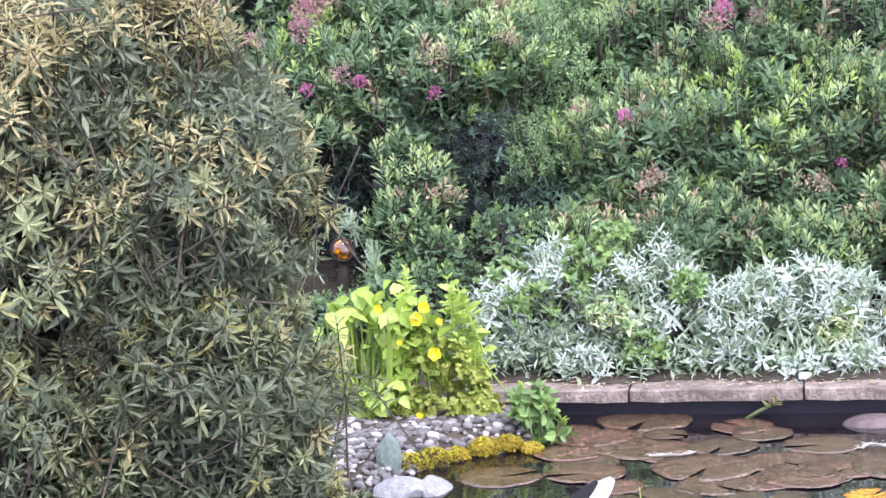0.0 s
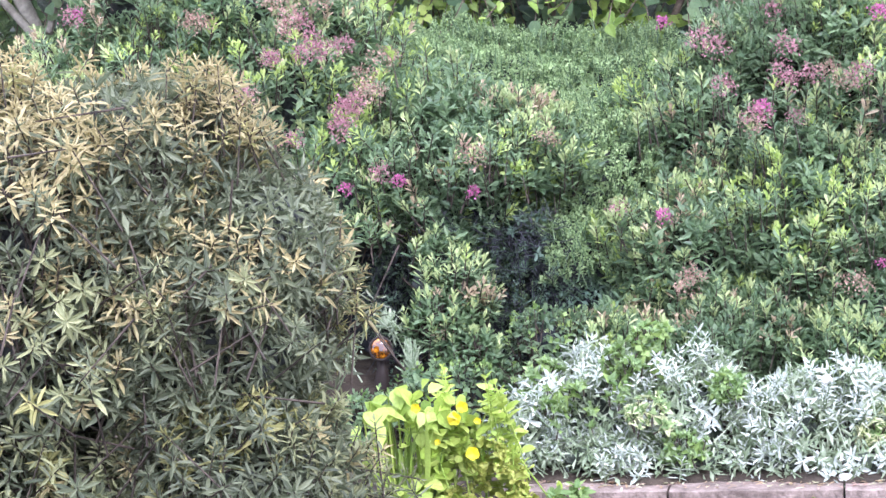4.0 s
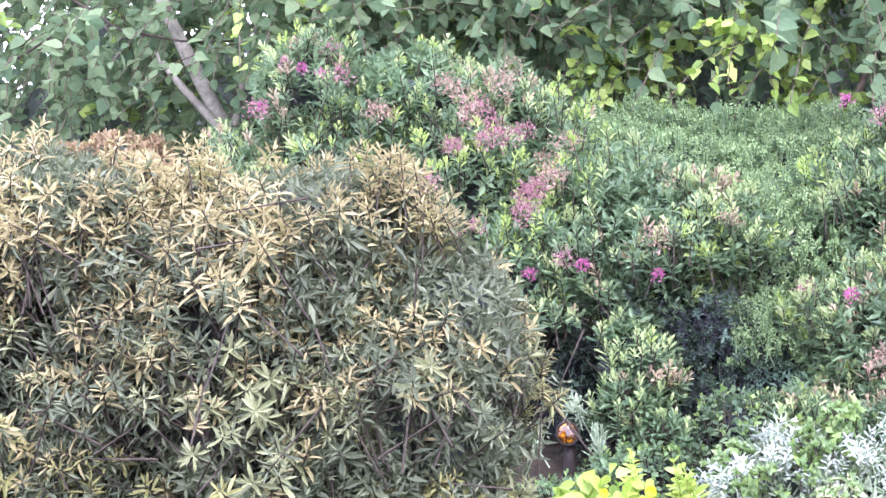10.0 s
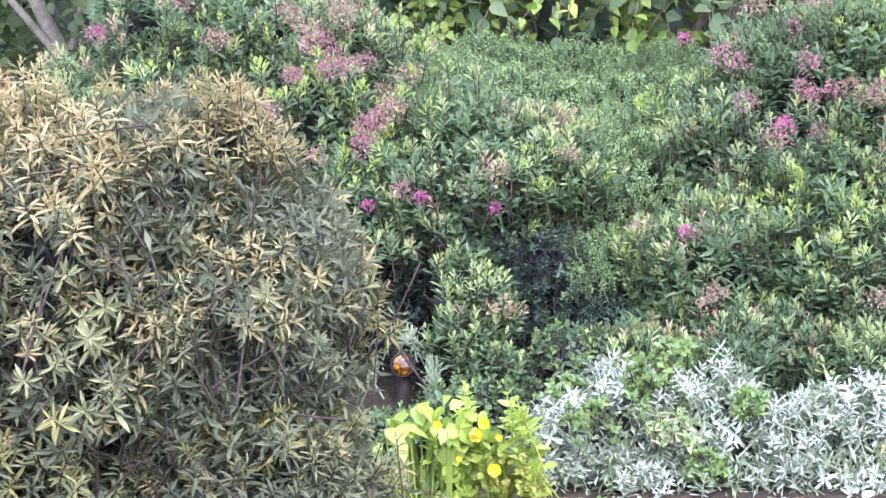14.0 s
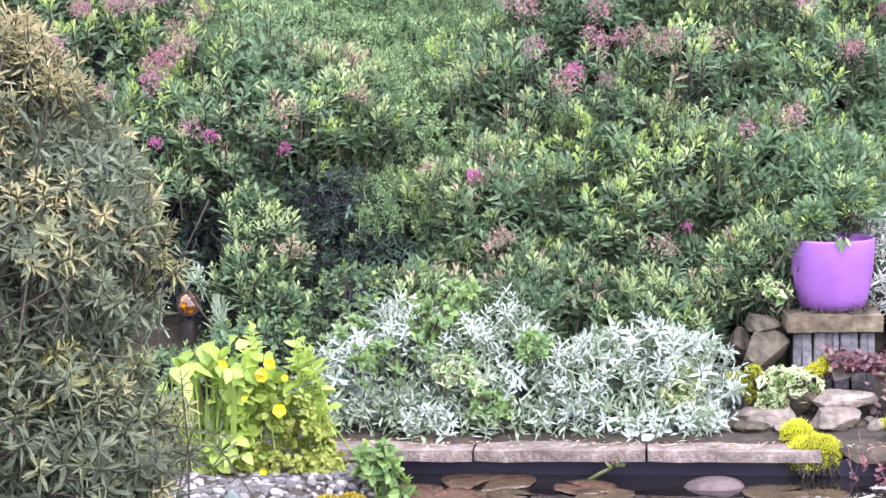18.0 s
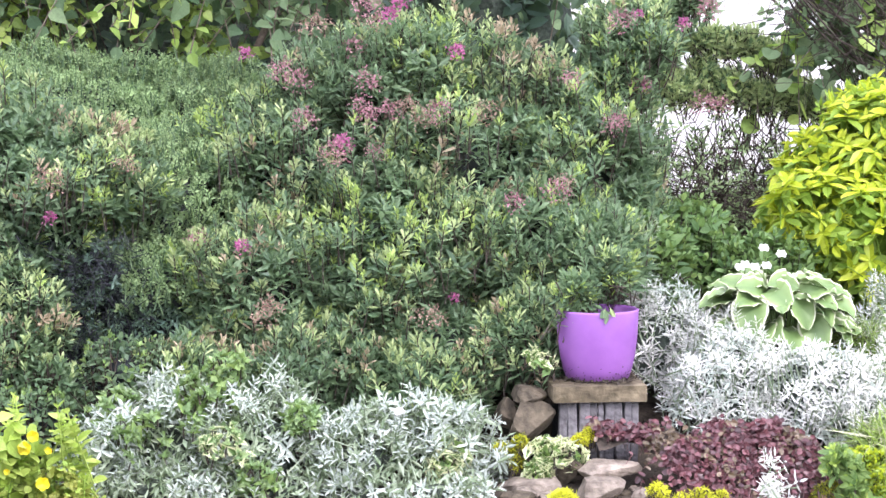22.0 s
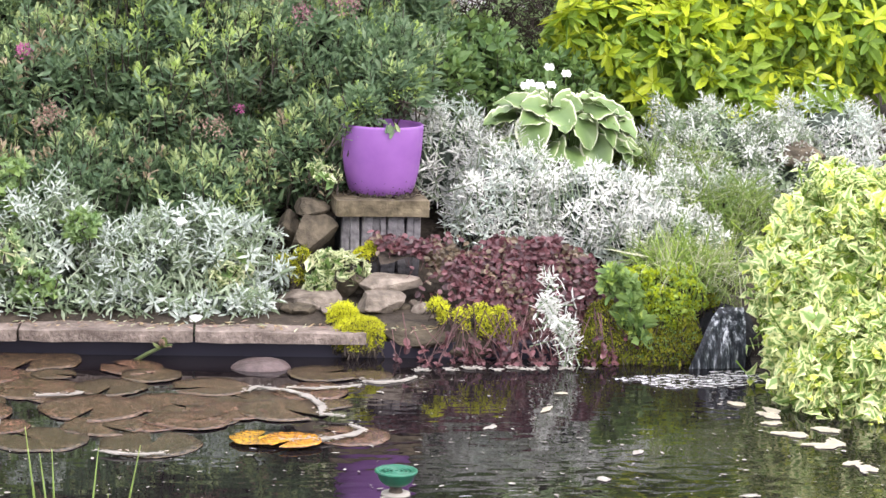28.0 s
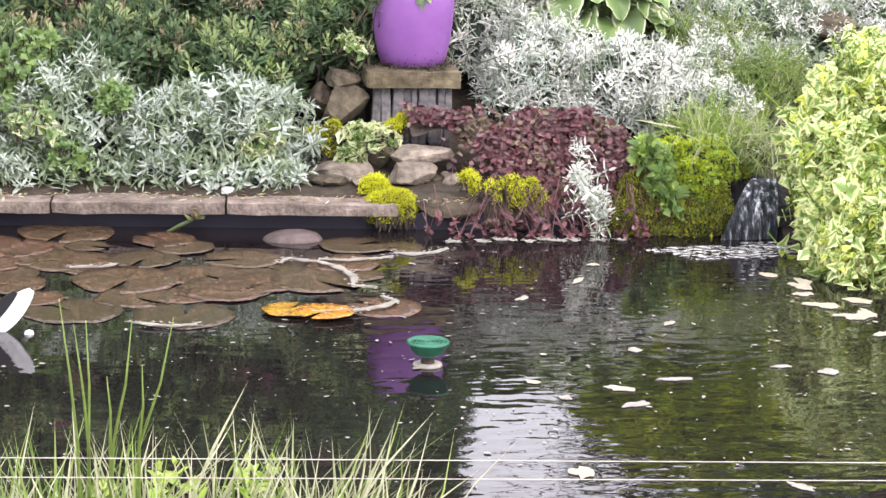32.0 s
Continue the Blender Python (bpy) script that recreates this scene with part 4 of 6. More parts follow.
sprigs("foliage", tipz[pick], unit(rngt.normal(0, 0.6, (pick.sum(), 3)) + np.array([0, -0.2, 0.8])), 6, 0.012, 0.036, 0.008, [M_HEBE, M_SMALL], rngt, parent=bare)
copper = bush("copper_leaved_shrub", "low shrub with coppery orange-brown leaves", "shrub", [(-3.45, 10.0, 1.66, .22, .2, .16), (-3.66, 10.05, 1.64, .17, .2, .15), (-3.3, 10.0, 1.4, .3, .3, .4)], 320, rngt,
              [M_ORANGE, M_GREY_TIP], (0.045, 0.011), 10, 0.012, seed=13.0, young_prob=0.3, shape=OVAL)
herbs = bush("leafy_herb_clump", "mixed green herb leaves between the shrubs", "plant",
             [(1.75, 9.25, .78, .32, .3, .34), (2.05, 9.1, .72, .28, .25, .26), (1.55, 9.0, .80, .2, .22, .28)], 600, rngt,
             [M_HERB_DEEP, M_HERB], (0.062, 0.018), 8, 0.022, seed=14.0, shape=OVAL, young=1, young_prob=0.6)

bush("low_green_hedge", "low green hedge in front of the white wall", "hedge", [(2.6, 12.2, .55, 1.1, .4, .38), (4.0, 12.4, .8, .9, .4, .45)], 700, rngt, [M_HERB, M_SMALL], (0.07, 0.02), 8, 0.02, seed=70.0, shape=OVAL)
bush("grey_green_shrub", "upright grey-green shrub behind the purple pot", "shrub", [(1.53, 8.95, .80, .13, .13, .30), (1.66, 9.0, .62, .14, .12, .2)], 130, rngt, [M_SILVER_GRN, M_SILVER_GRN], (0.045, 0.005), 14, 0.016, seed=71.0, shrink=0.4, up=1.3)

bush("wispy_shrub", "thin leafy branches in front of the white wall", "shrub", [(2.0, 11.5, 1.64, .16, .15, .10), (2.21, 11.5, 1.53, .16, .15, .09), (2.45, 11.5, 1.52, .17, .15, .11), (2.69, 11.5, 1.48, .16, .15, .10), (2.87, 11.5, 1.45, .14, .15, .10), (2.10, 11.5, 1.75, .12, .1, .08), (2.31, 11.5, 1.63, .08, .1, .08), (1.9, 11.5, 1.85, .12, .1, .1), (2.3, 11.5, 1.79, .14, .1, .08), (2.5, 11.5, 1.76, .14, .1, .08), (2.66, 11.5, 1.68, .12, .1, .09)], 1050, rngt, [M_HEBE, M_HEBE_TIP], (0.06, 0.010), 12, 0.018, seed=72.0, shrink=0, inner=0.4, depth=0.4, up=1.0, young=6, young_prob=1.0)

# dark bare branches against the bright wall
twigged = thing("bare_branch_tangle", "dark leafless branches crossing before the white wall", "branches", (0, 0, 0))
forks = []
for k in range(22):
    x0, z0 = rngt.uniform(2.42, 3.1), rngt.uniform(1.85, 2.4)
    pts = [(x0 + 0.9 * s + 0.05 * rngt.normal(), 11.15 + 0.08 * rngt.normal(), z0 - 0.75 * s + 0.03 * rngt.normal()) for s in (-0.15, 0.05, 0.25, 0.5, 0.75, 1.0)]
    limb("branch", pts, [0.007, 0.0065, 0.006, 0.005, 0.004, 0.002], M_TWIG, twigged, sides=5)
    forks += [(q, np.array(q) + rngt.normal(0, 0.13, 3) + np.array([0.05, 0, -0.05])) for q in pts[1:] for _ in range(4)]
a, b = np.array([q[0] for q in forks]), np.array([q[1] for q in forks])
a, b = np.concatenate([a, b, b]), np.concatenate([b, b + rngt.normal(0, 0.09, b.shape), b + rngt.normal(0, 0.09, b.shape)])
tubes("twigwork", a, b, 0.0028, 0.0016, M_TWIG, twigged, sides=3)
pick = b[rngt.random(len(b)) < 0.16]
sprigs("foliage", pick, unit(rngt.normal(0, 0.7, pick.shape) + np.array([0, -0.2, 0.4])), 4, 0.02, 0.055, 0.018, [M_HEBE, M_TREE], rngt, young=2, young_prob=0.5, shape=OVAL, open_tip=50, open_base=90, parent=twigged)

# ---- rockery ----


def rock(name, label, at, size, seed, mat, turn=0.0, group="", parent=None, cuts=14, round_=0.1):
    """A stone: a ball cut by chance planes, then worn a little."""
    bm = bmesh.new()
    bmesh.ops.create_icosphere(bm, subdivisions=4, radius=1.0)
    dice = random.Random(int(seed * 100))
    planes = [(Vector((dice.gauss(0, 1), dice.gauss(0, 1), dice.gauss(0, 1))).normalized(), dice.uniform(0.48, 0.8)) for _ in range(cuts)]
    for v in bm.verts:
        c = v.co.copy()
        for nrm, off in planes:
            over = c.dot(nrm) - off
            if over > 0:
                c -= nrm * over * (1 - round_)
        c *= 1 + 0.05 * noise.noise(v.co * 2.5 + Vector((seed, 0, 0))) + 0.03 * noise.noise(v.co * 8 + Vector((seed, 2, 0))) + 0.018 * noise.noise(v.co * 19 + Vector((seed, 5, 0)))
        v.co = Vector((c.x * size[0], c.y * size[1], c.z * size[2])) * 1.25
    ob = part(name, bm, mat, parent, smooth=cuts < 6)
    ob.location = at
    ob.rotation_euler = (0, 0, turn)
    if parent is None:
        tagged(ob, label, "rock", group)
    return ob


rock("rock", "small weathered rockery stone beside the pot slab", (0.99, 8.24, 0.445), (0.058, 0.07, 0.030), 1.0, M_ROCK, 0.2, "rockery stones", None, 9, 0.03)
rock("rock", "brown rockery boulder under the pot slab", (1.0, 8.19, 0.350), (0.082, 0.08, 0.066), 2.0, M_ROCK, -0.2, "rockery stones", None, 9, 0.03)
rock("rock", "dark rockery stone half covered by leaves", (0.92, 8.30, 0.35), (0.06, 0.06, 0.06), 3.0, M_ROCK, 0.5, "rockery stones")
rock("rock", "flat pale sandstone lying on the coping", (0.96, 7.98, 0.14), (0.115, 0.10, 0.055), 4.0, M_FLATSTONE, 0.1, "rockery stones")
rock("rock", "pinkish flat stone among burgundy leaves", (1.25, 7.94, 0.21), (0.10, 0.08, 0.035), 5.0, M_FLATSTONE, 0.0, "rockery stones")
rock("rock", "grey stone ledge above the water", (1.30, 7.68, 0.075), (0.13, 0.09, 0.045), 6.0, M_ROCK, -0.1, "rockery stones")
rock("rock", "dark wet stone under the trailing leaves", (1.49, 7.68, 0.05), (0.15, 0.08, 0.075), 9.0, M_ROCK, 0.1, "rockery stones")
rock("rock", "dark stone behind the flat sandstone", (1.10, 8.02, 0.20), (0.07, 0.06, 0.05), 7.0, M_ROCK, 0.4, "rockery stones")
rock("rock", "brown stone among silver plants", (3.04, 8.62, 0.60), (0.10, 0.09, 0.06), 8.0, M_ROCK, 0.4, "rockery stones")

rngs = np.random.default_rng(77)
for k in range(16):
    x = rngs.uniform(0.82, 1.36)
    w = rngs.uniform(0.018, 0.05)
    rock("rock", "small broken stone on the soil by the plinth", (x, rngs.uniform(7.80, 7.99), 0.13 + w * 0.2), (w, w * 0.8, w * 0.55), 30.0 + k, M_FLATSTONE if k % 2 else M_ROCK, k * 1.1, "rockery stones", None, 9)
rock("rock", "pale flat sandstone leaning on the coping", (1.20, 7.84, 0.15), (0.10, 0.07, 0.05), 51.0, M_FLATSTONE, 0.3, "rockery stones")

plinth = thing("stone_plinth", "sandstone slab on a row of upright grey slates", "plinth", (1.25, 8.16, 0.30))
ob = part("cap_slab", slab_mesh(0.35, 0.34, 0.062, 9.0), M_CAP, plinth, "mossy sandstone slab")
ob.location = (0.0, -0.04, 0.125)
# near-black backing: shade in the gaps between slates is its colour
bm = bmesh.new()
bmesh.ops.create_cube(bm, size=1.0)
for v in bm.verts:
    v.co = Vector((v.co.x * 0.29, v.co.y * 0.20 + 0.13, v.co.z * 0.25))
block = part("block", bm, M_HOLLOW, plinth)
dice = random.Random(5)
x = -0.152
while x < 0.135:
    w = dice.uniform(0.024, 0.042)
    h = dice.uniform(0.215, 0.245)
    bm = bmesh.new()
    bmesh.ops.create_cube(bm, size=1.0)
    bmesh.ops.subdivide_edges(bm, edges=[e for e in bm.edges if abs(e.verts[0].co.z - e.verts[1].co.z) > 0.5], cuts=5)
    lean = dice.uniform(-0.05, 0.05)
    for v in bm.verts:
        c = Vector((v.co.x * w * 0.94, v.co.y * 0.05, v.co.z * h))
        c.x += lean * v.co.z * h + 0.004 * noise.noise(Vector((x * 50, v.co.y, v.co.z * 5)))
        c.y += 0.006 * noise.noise(Vector((x * 40 + v.co.x, 3.0, v.co.z * 4)))
        v.co = c
    bmesh.ops.bevel(bm, geom=bm.edges[:], offset=0.0035, segments=1, affect="EDGES")
    ob = part("slate", bm, M_SLATE, block)
    ob.location = (x + w / 2, 0.012 + dice.uniform(-0.006, 0.006), 0.125 - h / 2 - 0.003)
    x += w
rngr = np.random.default_rng(41)
red = thing("burgundy_carpet_plant", "carpet of burgundy bugle leaves trailing into the pond", "plant")


def carpet(u, v):
    """The sloping face of the carpet: u along the edge, v from the bank down to the water."""
    x = 1.20 + 0.80 * u + 0.05 * v
    y = 8.10 - 0.30 * v ** 0.8 - 0.20 * np.maximum(0, v - 0.45) - 0.06 * u
    drop = 0.335 - 0.12 * v - 0.26 * np.maximum(0, v - 0.45) ** 1.15 * 1.4
    z = drop - 0.11 * np.maximum(0, u - 0.7) ** 1.2 + 0.03 * np.sin(u * 9 + 1.0) * np.sin(v * 6) + 0.016 * np.sin(u * 23 + v * 11)
    return np.stack([x, y, np.maximum(z, 0.006)], -1)


# dark sheet under the leaves, its colour standing in for shade between them
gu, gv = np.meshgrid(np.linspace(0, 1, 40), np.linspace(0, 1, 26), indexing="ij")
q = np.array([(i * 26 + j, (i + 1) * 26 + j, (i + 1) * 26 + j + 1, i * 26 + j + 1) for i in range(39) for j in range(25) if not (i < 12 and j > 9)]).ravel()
hang("inner_fill", mesh_arrays("inner_fill", carpet(gu, gv).reshape(-1, 3) - [0, -0.012, 0.016], q, [4] * (len(q) // 4), [M_TWIG], smooth=True), red)
n = 3600
u, v = rngr.random(n), rngr.random(n) ** 0.9
bare = (u < 0.28) & (v > 0.42) & (rngr.random(n) < 0.8)
bare |= (u < 0.14) & (v > 0.30)
u, v = u[~bare], v[~bare]
n = len(u)
p = carpet(u, v) + np.stack([rngr.normal(0, .008, n), -rngr.random(n) * .02, rngr.random(n) ** 2 * .035], 1)
ax = unit(np.stack([rngr.normal(0, 1, n), rngr.normal(-.45, .6, n), rngr.normal(-.25, .45, n)], 1))
up3 = unit(np.stack([rngr.normal(0, .45, n), rngr.normal(-.75, .4, n), rngr.normal(.7, .4, n)], 1))
leaves("foliage", p, ax, up3, rngr.uniform(.017, .029, n), rngr.uniform(.0072, .0118, n), [M_RED, M_RED_BROWN], (wob(p, 14.0, 3.0) + rngr.normal(0, .3, n) > 0.42).astype(int), ROUND, 0.35, 0.12, red)
k = rngr.choice(n, 260, replace=False)
tubes("stemwork", p[k], p[k] + np.stack([rngr.normal(0, .03, 260), -.015 - .03 * rngr.random(260), -.02 - .05 * rngr.random(260)], 1), 0.0017, 0.0012, M_RED_STEM, red, sides=3)
# loose trailing runners over the water
ra, rb, lp = [], [], []
for k in range(125):
    x = rngr.uniform(1.15, 2.02) if k < 40 else rngr.uniform(1.42, 2.02)
    p = np.array([x, 7.62 + rngr.uniform(-.05, .03) - 0.06 * (x - 1.2), rngr.uniform(0.07, 0.20)])
    q = p + np.array([rngr.normal(0, 0.05), -rngr.uniform(0.02, 0.09), -rngr.uniform(0.07, 0.14)])
    q[2] = max(q[2], 0.01)
    ra.append(p)
    rb.append(q)
    lp.append(q)
tubes("runner_growth", ra, rb, 0.0022, 0.0016, M_RED_STEM, red, sides=3)
sprigs("runner_foliage", np.array(lp), unit(rngr.normal(0, 0.3, (len(lp), 3)) + np.array([0, -0.5, 0.6])), 4, 0.008, 0.022, 0.009, [M_RED], rngr, shape=ROUND, open_tip=50, open_base=95, parent=red)


def cushion(name, label, lobes, n, mat, seed, leaf=(0.016, 0.0022), nl=8, up=0.6, shrink=0.8, young=None, category="plant", group="", **kw):
    mats = [mat] if young is None else [mat, young]
    return bush(name, label, category, lobes, n, rngr, mats, leaf, nl, 0.005, up=up, spread=0.55, seed=seed, rough=0.3, stem_len=0.03, shrink=shrink,
                core_mat=mat, twigs=0, group=group, inner=0.4, **kw)


cushion("yellow_stonecrop", "bright yellow-green stonecrop cushion on the coping", [(1.11, 7.66, .075, .10, .07, .075), (1.06, 7.74, .13, .06, .05, .05)], 1500, M_YELLOW_MOSS, 16.0, leaf=(0.018, 0.0016), group="stonecrop cushions")
cushion("yellow_stonecrop", "olive-yellow stonecrop in a rock gap", [(0.88, 8.05, .27, .05, .05, .03), (0.94, 8.04, .29, .035, .04, .04), (0.91, 8.02, .23, .04, .03, .05)], 420, M_MOSS, 17.0, young=M_YELLOW_MOSS, group="stonecrop cushions")
cushion("yellow_stonecrop", "small yellow stonecrop tuft by the plinth", [(1.17, 8.05, .30, .035, .04, .02), (1.20, 8.05, .315, .025, .03, .025)], 200, M_YELLOW_MOSS, 18.0, group="stonecrop cushions")
cushion("yellow_stonecrop", "golden stonecrop tufts hanging among burgundy leaves", [(1.38, 7.65, .185, .04, .03, .03), (1.40, 7.64, .155, .025, .025, .045), (1.46, 7.63, .15, .03, .03, .035), (1.475, 7.62, .115, .02, .02, .04), (1.53, 7.62, .165, .04, .03, .03), (1.55, 7.60, .12, .035, .03, .06), (1.60, 7.61, .15, .025, .025, .04), (1.63, 7.60, .08, .03, .03, .07)],
        620, M_YELLOW_MOSS, 19.0, leaf=(0.018, 0.0015), up=0.1, young=M_MOSS, young_prob=0.25, group="stonecrop cushions")
cushion("moss_cushion", "ochre moss hanging at the water edge", [(2.0, 7.64, .08, .10, .09, .13), (1.94, 7.56, .04, .08, .06, .08), (2.05, 7.54, .03, .08, .05, .08)], 1000, M_MOSS, 20.0, leaf=(0.013, 0.003))
cushion("moss_bank", "wet green moss bank beside the waterfall", [(2.16, 7.62, .06, .14, .12, .12), (2.17, 7.52, .02, .12, .06, .09), (2.27, 7.54, .07, .06, .07, .13), (2.34, 7.64, .20, .08, .05, .04)], 1700, M_MOSS, 21.0, leaf=(0.014, 0.004), young=M_HERB, young_prob=0.5, gaps=-0.3, gap_scale=22.0)
cushion("creeping_yellow_herb", "yellow-green creeping herb above the waterfall", [(2.14, 7.74, .24, .07, .06, .07), (2.21, 7.70, .20, .06, .05, .09), (2.28, 7.76, .27, .08, .06, .05), (2.24, 7.58, .15, .06, .05, .08), (2.17, 7.60, .20, .06, .04, .06), (2.29, 7.60, .21, .06, .04, .06)], 950, M_LIME, 22.0, leaf=(0.018, 0.007), nl=8, shape=OVAL, young=M_GOLD)
cushion("upright_green_herb", "upright fresh green herb at the pond edge", [(2.05, 7.56, .20, .035, .04, .12), (2.09, 7.52, .10, .045, .04, .08), (2.02, 7.60, .27, .05, .05, .05)], 34, M_HERB, 23.0, leaf=(0.050, 0.0115), nl=12, shape=OVAL, shrink=0, young=M_LIME, young_prob=0.85)
bush("white_felted_plant", "white felted plant hanging over burgundy leaves", "plant", [(1.765, 7.62, .30, .03, .04, .05), (1.775, 7.56, .21, .04, .04, .07), (1.81, 7.51, .11, .05, .04, .07), (1.82, 7.49, .04, .035, .03, .04)], 52, rngr,
     [M_SILVER], (0.036, 0.0044), 11, 0.012, up=0.45, spread=0.6, seed=24.0, shrink=0, inner=0, twigs=0, stem_mat=M_SILVER_GRN, stem_len=0.07, rough=0.3, open_tip=35, open_base=80)
cushion("variegated_ivy_sprig", "cream and green ivy sprig between the rocks", [(1.05, 8.0, .25, .11, .06, .08), (1.0, 7.97, .20, .06, .05, .05)], 95, M_SPRIG, 25.0, leaf=(0.034, 0.016), nl=4, shape=IVY, young=M_HERB, young_prob=0.3, shrink=0.6)
cushion("variegated_ivy_sprig", "pale variegated ivy sprig by the coping", [(0.66, 7.96, .22, .08, .06, .10), (0.72, 7.93, .14, .08, .05, .06)], 80, M_SPRIG, 26.0, leaf=(0.034, 0.015), nl=4, shape=IVY, young=M_HERB, young_prob=0.3, shrink=0.6)
cushion("variegated_ivy_sprig", "green ivy sprig on the shrub beside the pot", [(1.05, 8.22, .545, .045, .04, .045), (1.01, 8.26, .59, .035, .04, .035)], 24, M_SPRIG, 27.0, leaf=(0.032, 0.014), nl=4, shape=IVY, young=M_HERB, young_prob=0.4, shrink=0)
cushion("grassy_tuft", "fine pale green grass tuft on the bank", [(2.40, 7.86, .22, .14, .10, .08), (2.6, 8.25, .4, .2, .15, .14), (2.45, 8.6, .52, .3, .1, .1), (2.3, 7.95, .28, .15, .1, .06)], 430, M_GRASS, 28.0, leaf=(0.15, 0.002), nl=6, up=0.5, shape=BLADE, shrink=0.5, droop=0.7, young=M_STRAW, young_prob=0.3)

n = 300
gb = np.stack([rngr.uniform(2.18, 2.54, n), rngr.uniform(7.62, 7.95, n), rngr.uniform(.26, .34, n)], 1)
gd = unit(np.stack([rngr.normal(-.1, .5, n), rngr.normal(-.7, .35, n), rngr.normal(.35, .4, n)], 1))
bank_grass = thing("bank_grass", "arching green grass hanging over the waterfall", "grass")
leaves("blade_mass", gb, gd, unit(np.cross(gd, rngr.normal(0, 1, (n, 3)) * [1, .2, .2]) + [0, 0, .4]), rngr.uniform(.10, .20, n), rngr.uniform(.0016, .003, n), [M_GRASS, M_LIME, M_STRAW], rngr.choice([0, 0, 1, 2, 2], n), BLADE, 0.3, 0.6, bank_grass)
# green herbs growing through the silver carpet
for k, (x, y, z, s, lab) in enumerate([(-.20, 8.02, .44, .12, "lobed green leaves growing through silver plants"), (-.02, 7.88, .20, .08, "fresh lobed leaves beside the coping"),
                                       (-.14, 7.90, .32, .09, "variegated leaves in the silver carpet"), (-.44, 7.98, .34, .11, "green leaves among silver shoots"), (.14, 8.0, .40, .08, "green leaves among silver shoots"), (-.13, 8.14, .56, .08, "fresh green leaves rising above the silver carpet"),
                                       (-.52, 8.12, .42, .10, "green leaves among silver shoots"), (-.08, 7.97, .18, .09, "lobed leaves with russet edges by the coping"), (-.22, 8.06, .50, .09, "green leaves among silver shoots")]):
    cushion("green_herb", lab, [(x, y, z, s, s * 0.7, s)], 28, M_SPRIG if k == 2 else M_HERB, 29.0 + k, leaf=(0.034, 0.014), nl=6, shape=IVY, shrink=0, young=M_SMALL, group="green herbs")

# ---- hosta ----


def hosta_mat():
    m, n, links, b = material("variegated_hosta_leaf", 0.45, 0.0, 0.4)
    at = n.new("ShaderNodeUVMap")
    sep = n.new("ShaderNodeSeparateXYZ")
    links.new(at.outputs[0], sep.inputs[0])
    t = noise_tex(n, links, 30.0, 3.0)
    add = n.new("ShaderNodeMath")
    add.operation = "MULTIPLY_ADD"
    add.inputs[1].default_value = 0.22
    links.new(t.outputs[0], add.inputs[0])
    links.new(sep.outputs[0], add.inputs[2])
    r = ramp(n, [(0.0, (0.085, 0.145, 0.045)), (0.55, (0.125, 0.195, 0.062)), (0.96, (0.18, 0.26, 0.09)), (1.0, (0.50, 0.52, 0.36))])
    links.new(add.outputs[0], r.inputs[0])
    links.new(r.outputs[0], b.inputs["Base Color"])
    return m


M_HOSTA = hosta_mat()


def hosta_leaf(length, width, bend, seed):
    bm = bmesh.new()
    uv = bm.loops.layers.uv.new("UVMap")
    nx, ny = 10, 8
    grid = []
    for i in range(nx + 1):
        s = i / nx
        w = width * (math.sin(math.pi * min(1, s * 0.93 + 0.07) ** 0.8) ** 0.6 if s < 1 else 0.0) + 0.001
        row = []
        for j in range(ny + 1):
            c = 2 * j / ny - 1
            x, y = s * length, c * w
            z = length * (0.22 * s - bend * s * s) + abs(c) * w * 0.30 + 0.006 * math.sin(s * 22 + seed) * abs(c) + 0.003 * math.cos(c * 18)
            row.append((bm.verts.new((x, y, z)), abs(c)))
        grid.append(row)
    for i in range(nx):
        for j in range(ny):
            q = (grid[i][j], grid[i + 1][j], grid[i + 1][j + 1], grid[i][j + 1])
            f = bm.faces.new([k[0] for k in q])
            for loop, k in zip(f.loops, q):
                loop[uv].uv = (k[1], 0)
    return bm


hosta = thing("hosta", "variegated hosta with cream-edged green leaves", "plant", (2.03, 8.62, 0.56))
for k in range(58):
    f = max(0.0, (k - 16) / 41)
    ln = (0.165 - 0.035 * f) * rngr.uniform(0.85, 1.15)
    az = k * 2.4 + rngr.uniform(-0.3, 0.3)
    rise = 0.15 + 1.0 * f + rngr.uniform(-0.1, 0.1)
    outw = Vector((math.cos(az), math.sin(az), 0))
    at = Vector((0.25 * math.cos(rise) * outw.x, 0.16 * math.cos(rise) * outw.y, (0.13 if k > 15 else 0.055) + 0.13 * math.sin(rise)))
    x_ax = (outw * (1.0 - 0.5 * f) + Vector((rngr.normal(0, 0.35), rngr.normal(0, 0.25), -0.4 + 0.9 * f + rngr.normal(0, 0.25)))).normalized()
    nrm = (outw * 0.55 + Vector((rngr.normal(0, 0.4), -0.3, 0.8))).normalized()
    y_ax = nrm.cross(x_ax).normalized()
    z_ax = x_ax.cross(y_ax)
    ob = part("leaf", hosta_leaf(ln, ln * rngr.uniform(0.36, 0.43), rngr.uniform(0.28, 0.5), k), M_HOSTA, hosta, smooth=True)
    m = Matrix((x_ax, y_ax, z_ax)).transposed().to_4x4()
    ob.matrix_local = Matrix.Translation(at - x_ax * ln * 0.35) @ m
hb = [Vector((rngr.uniform(-.05, .05), rngr.uniform(-.04, .04), -0.02)) for _ in range(16)]
for h in hb:
    tubes("stalk", [h], [h * 1.6 + Vector((0, 0, 0.17))], 0.006, 0.004, M_HERB, hosta, sides=5)

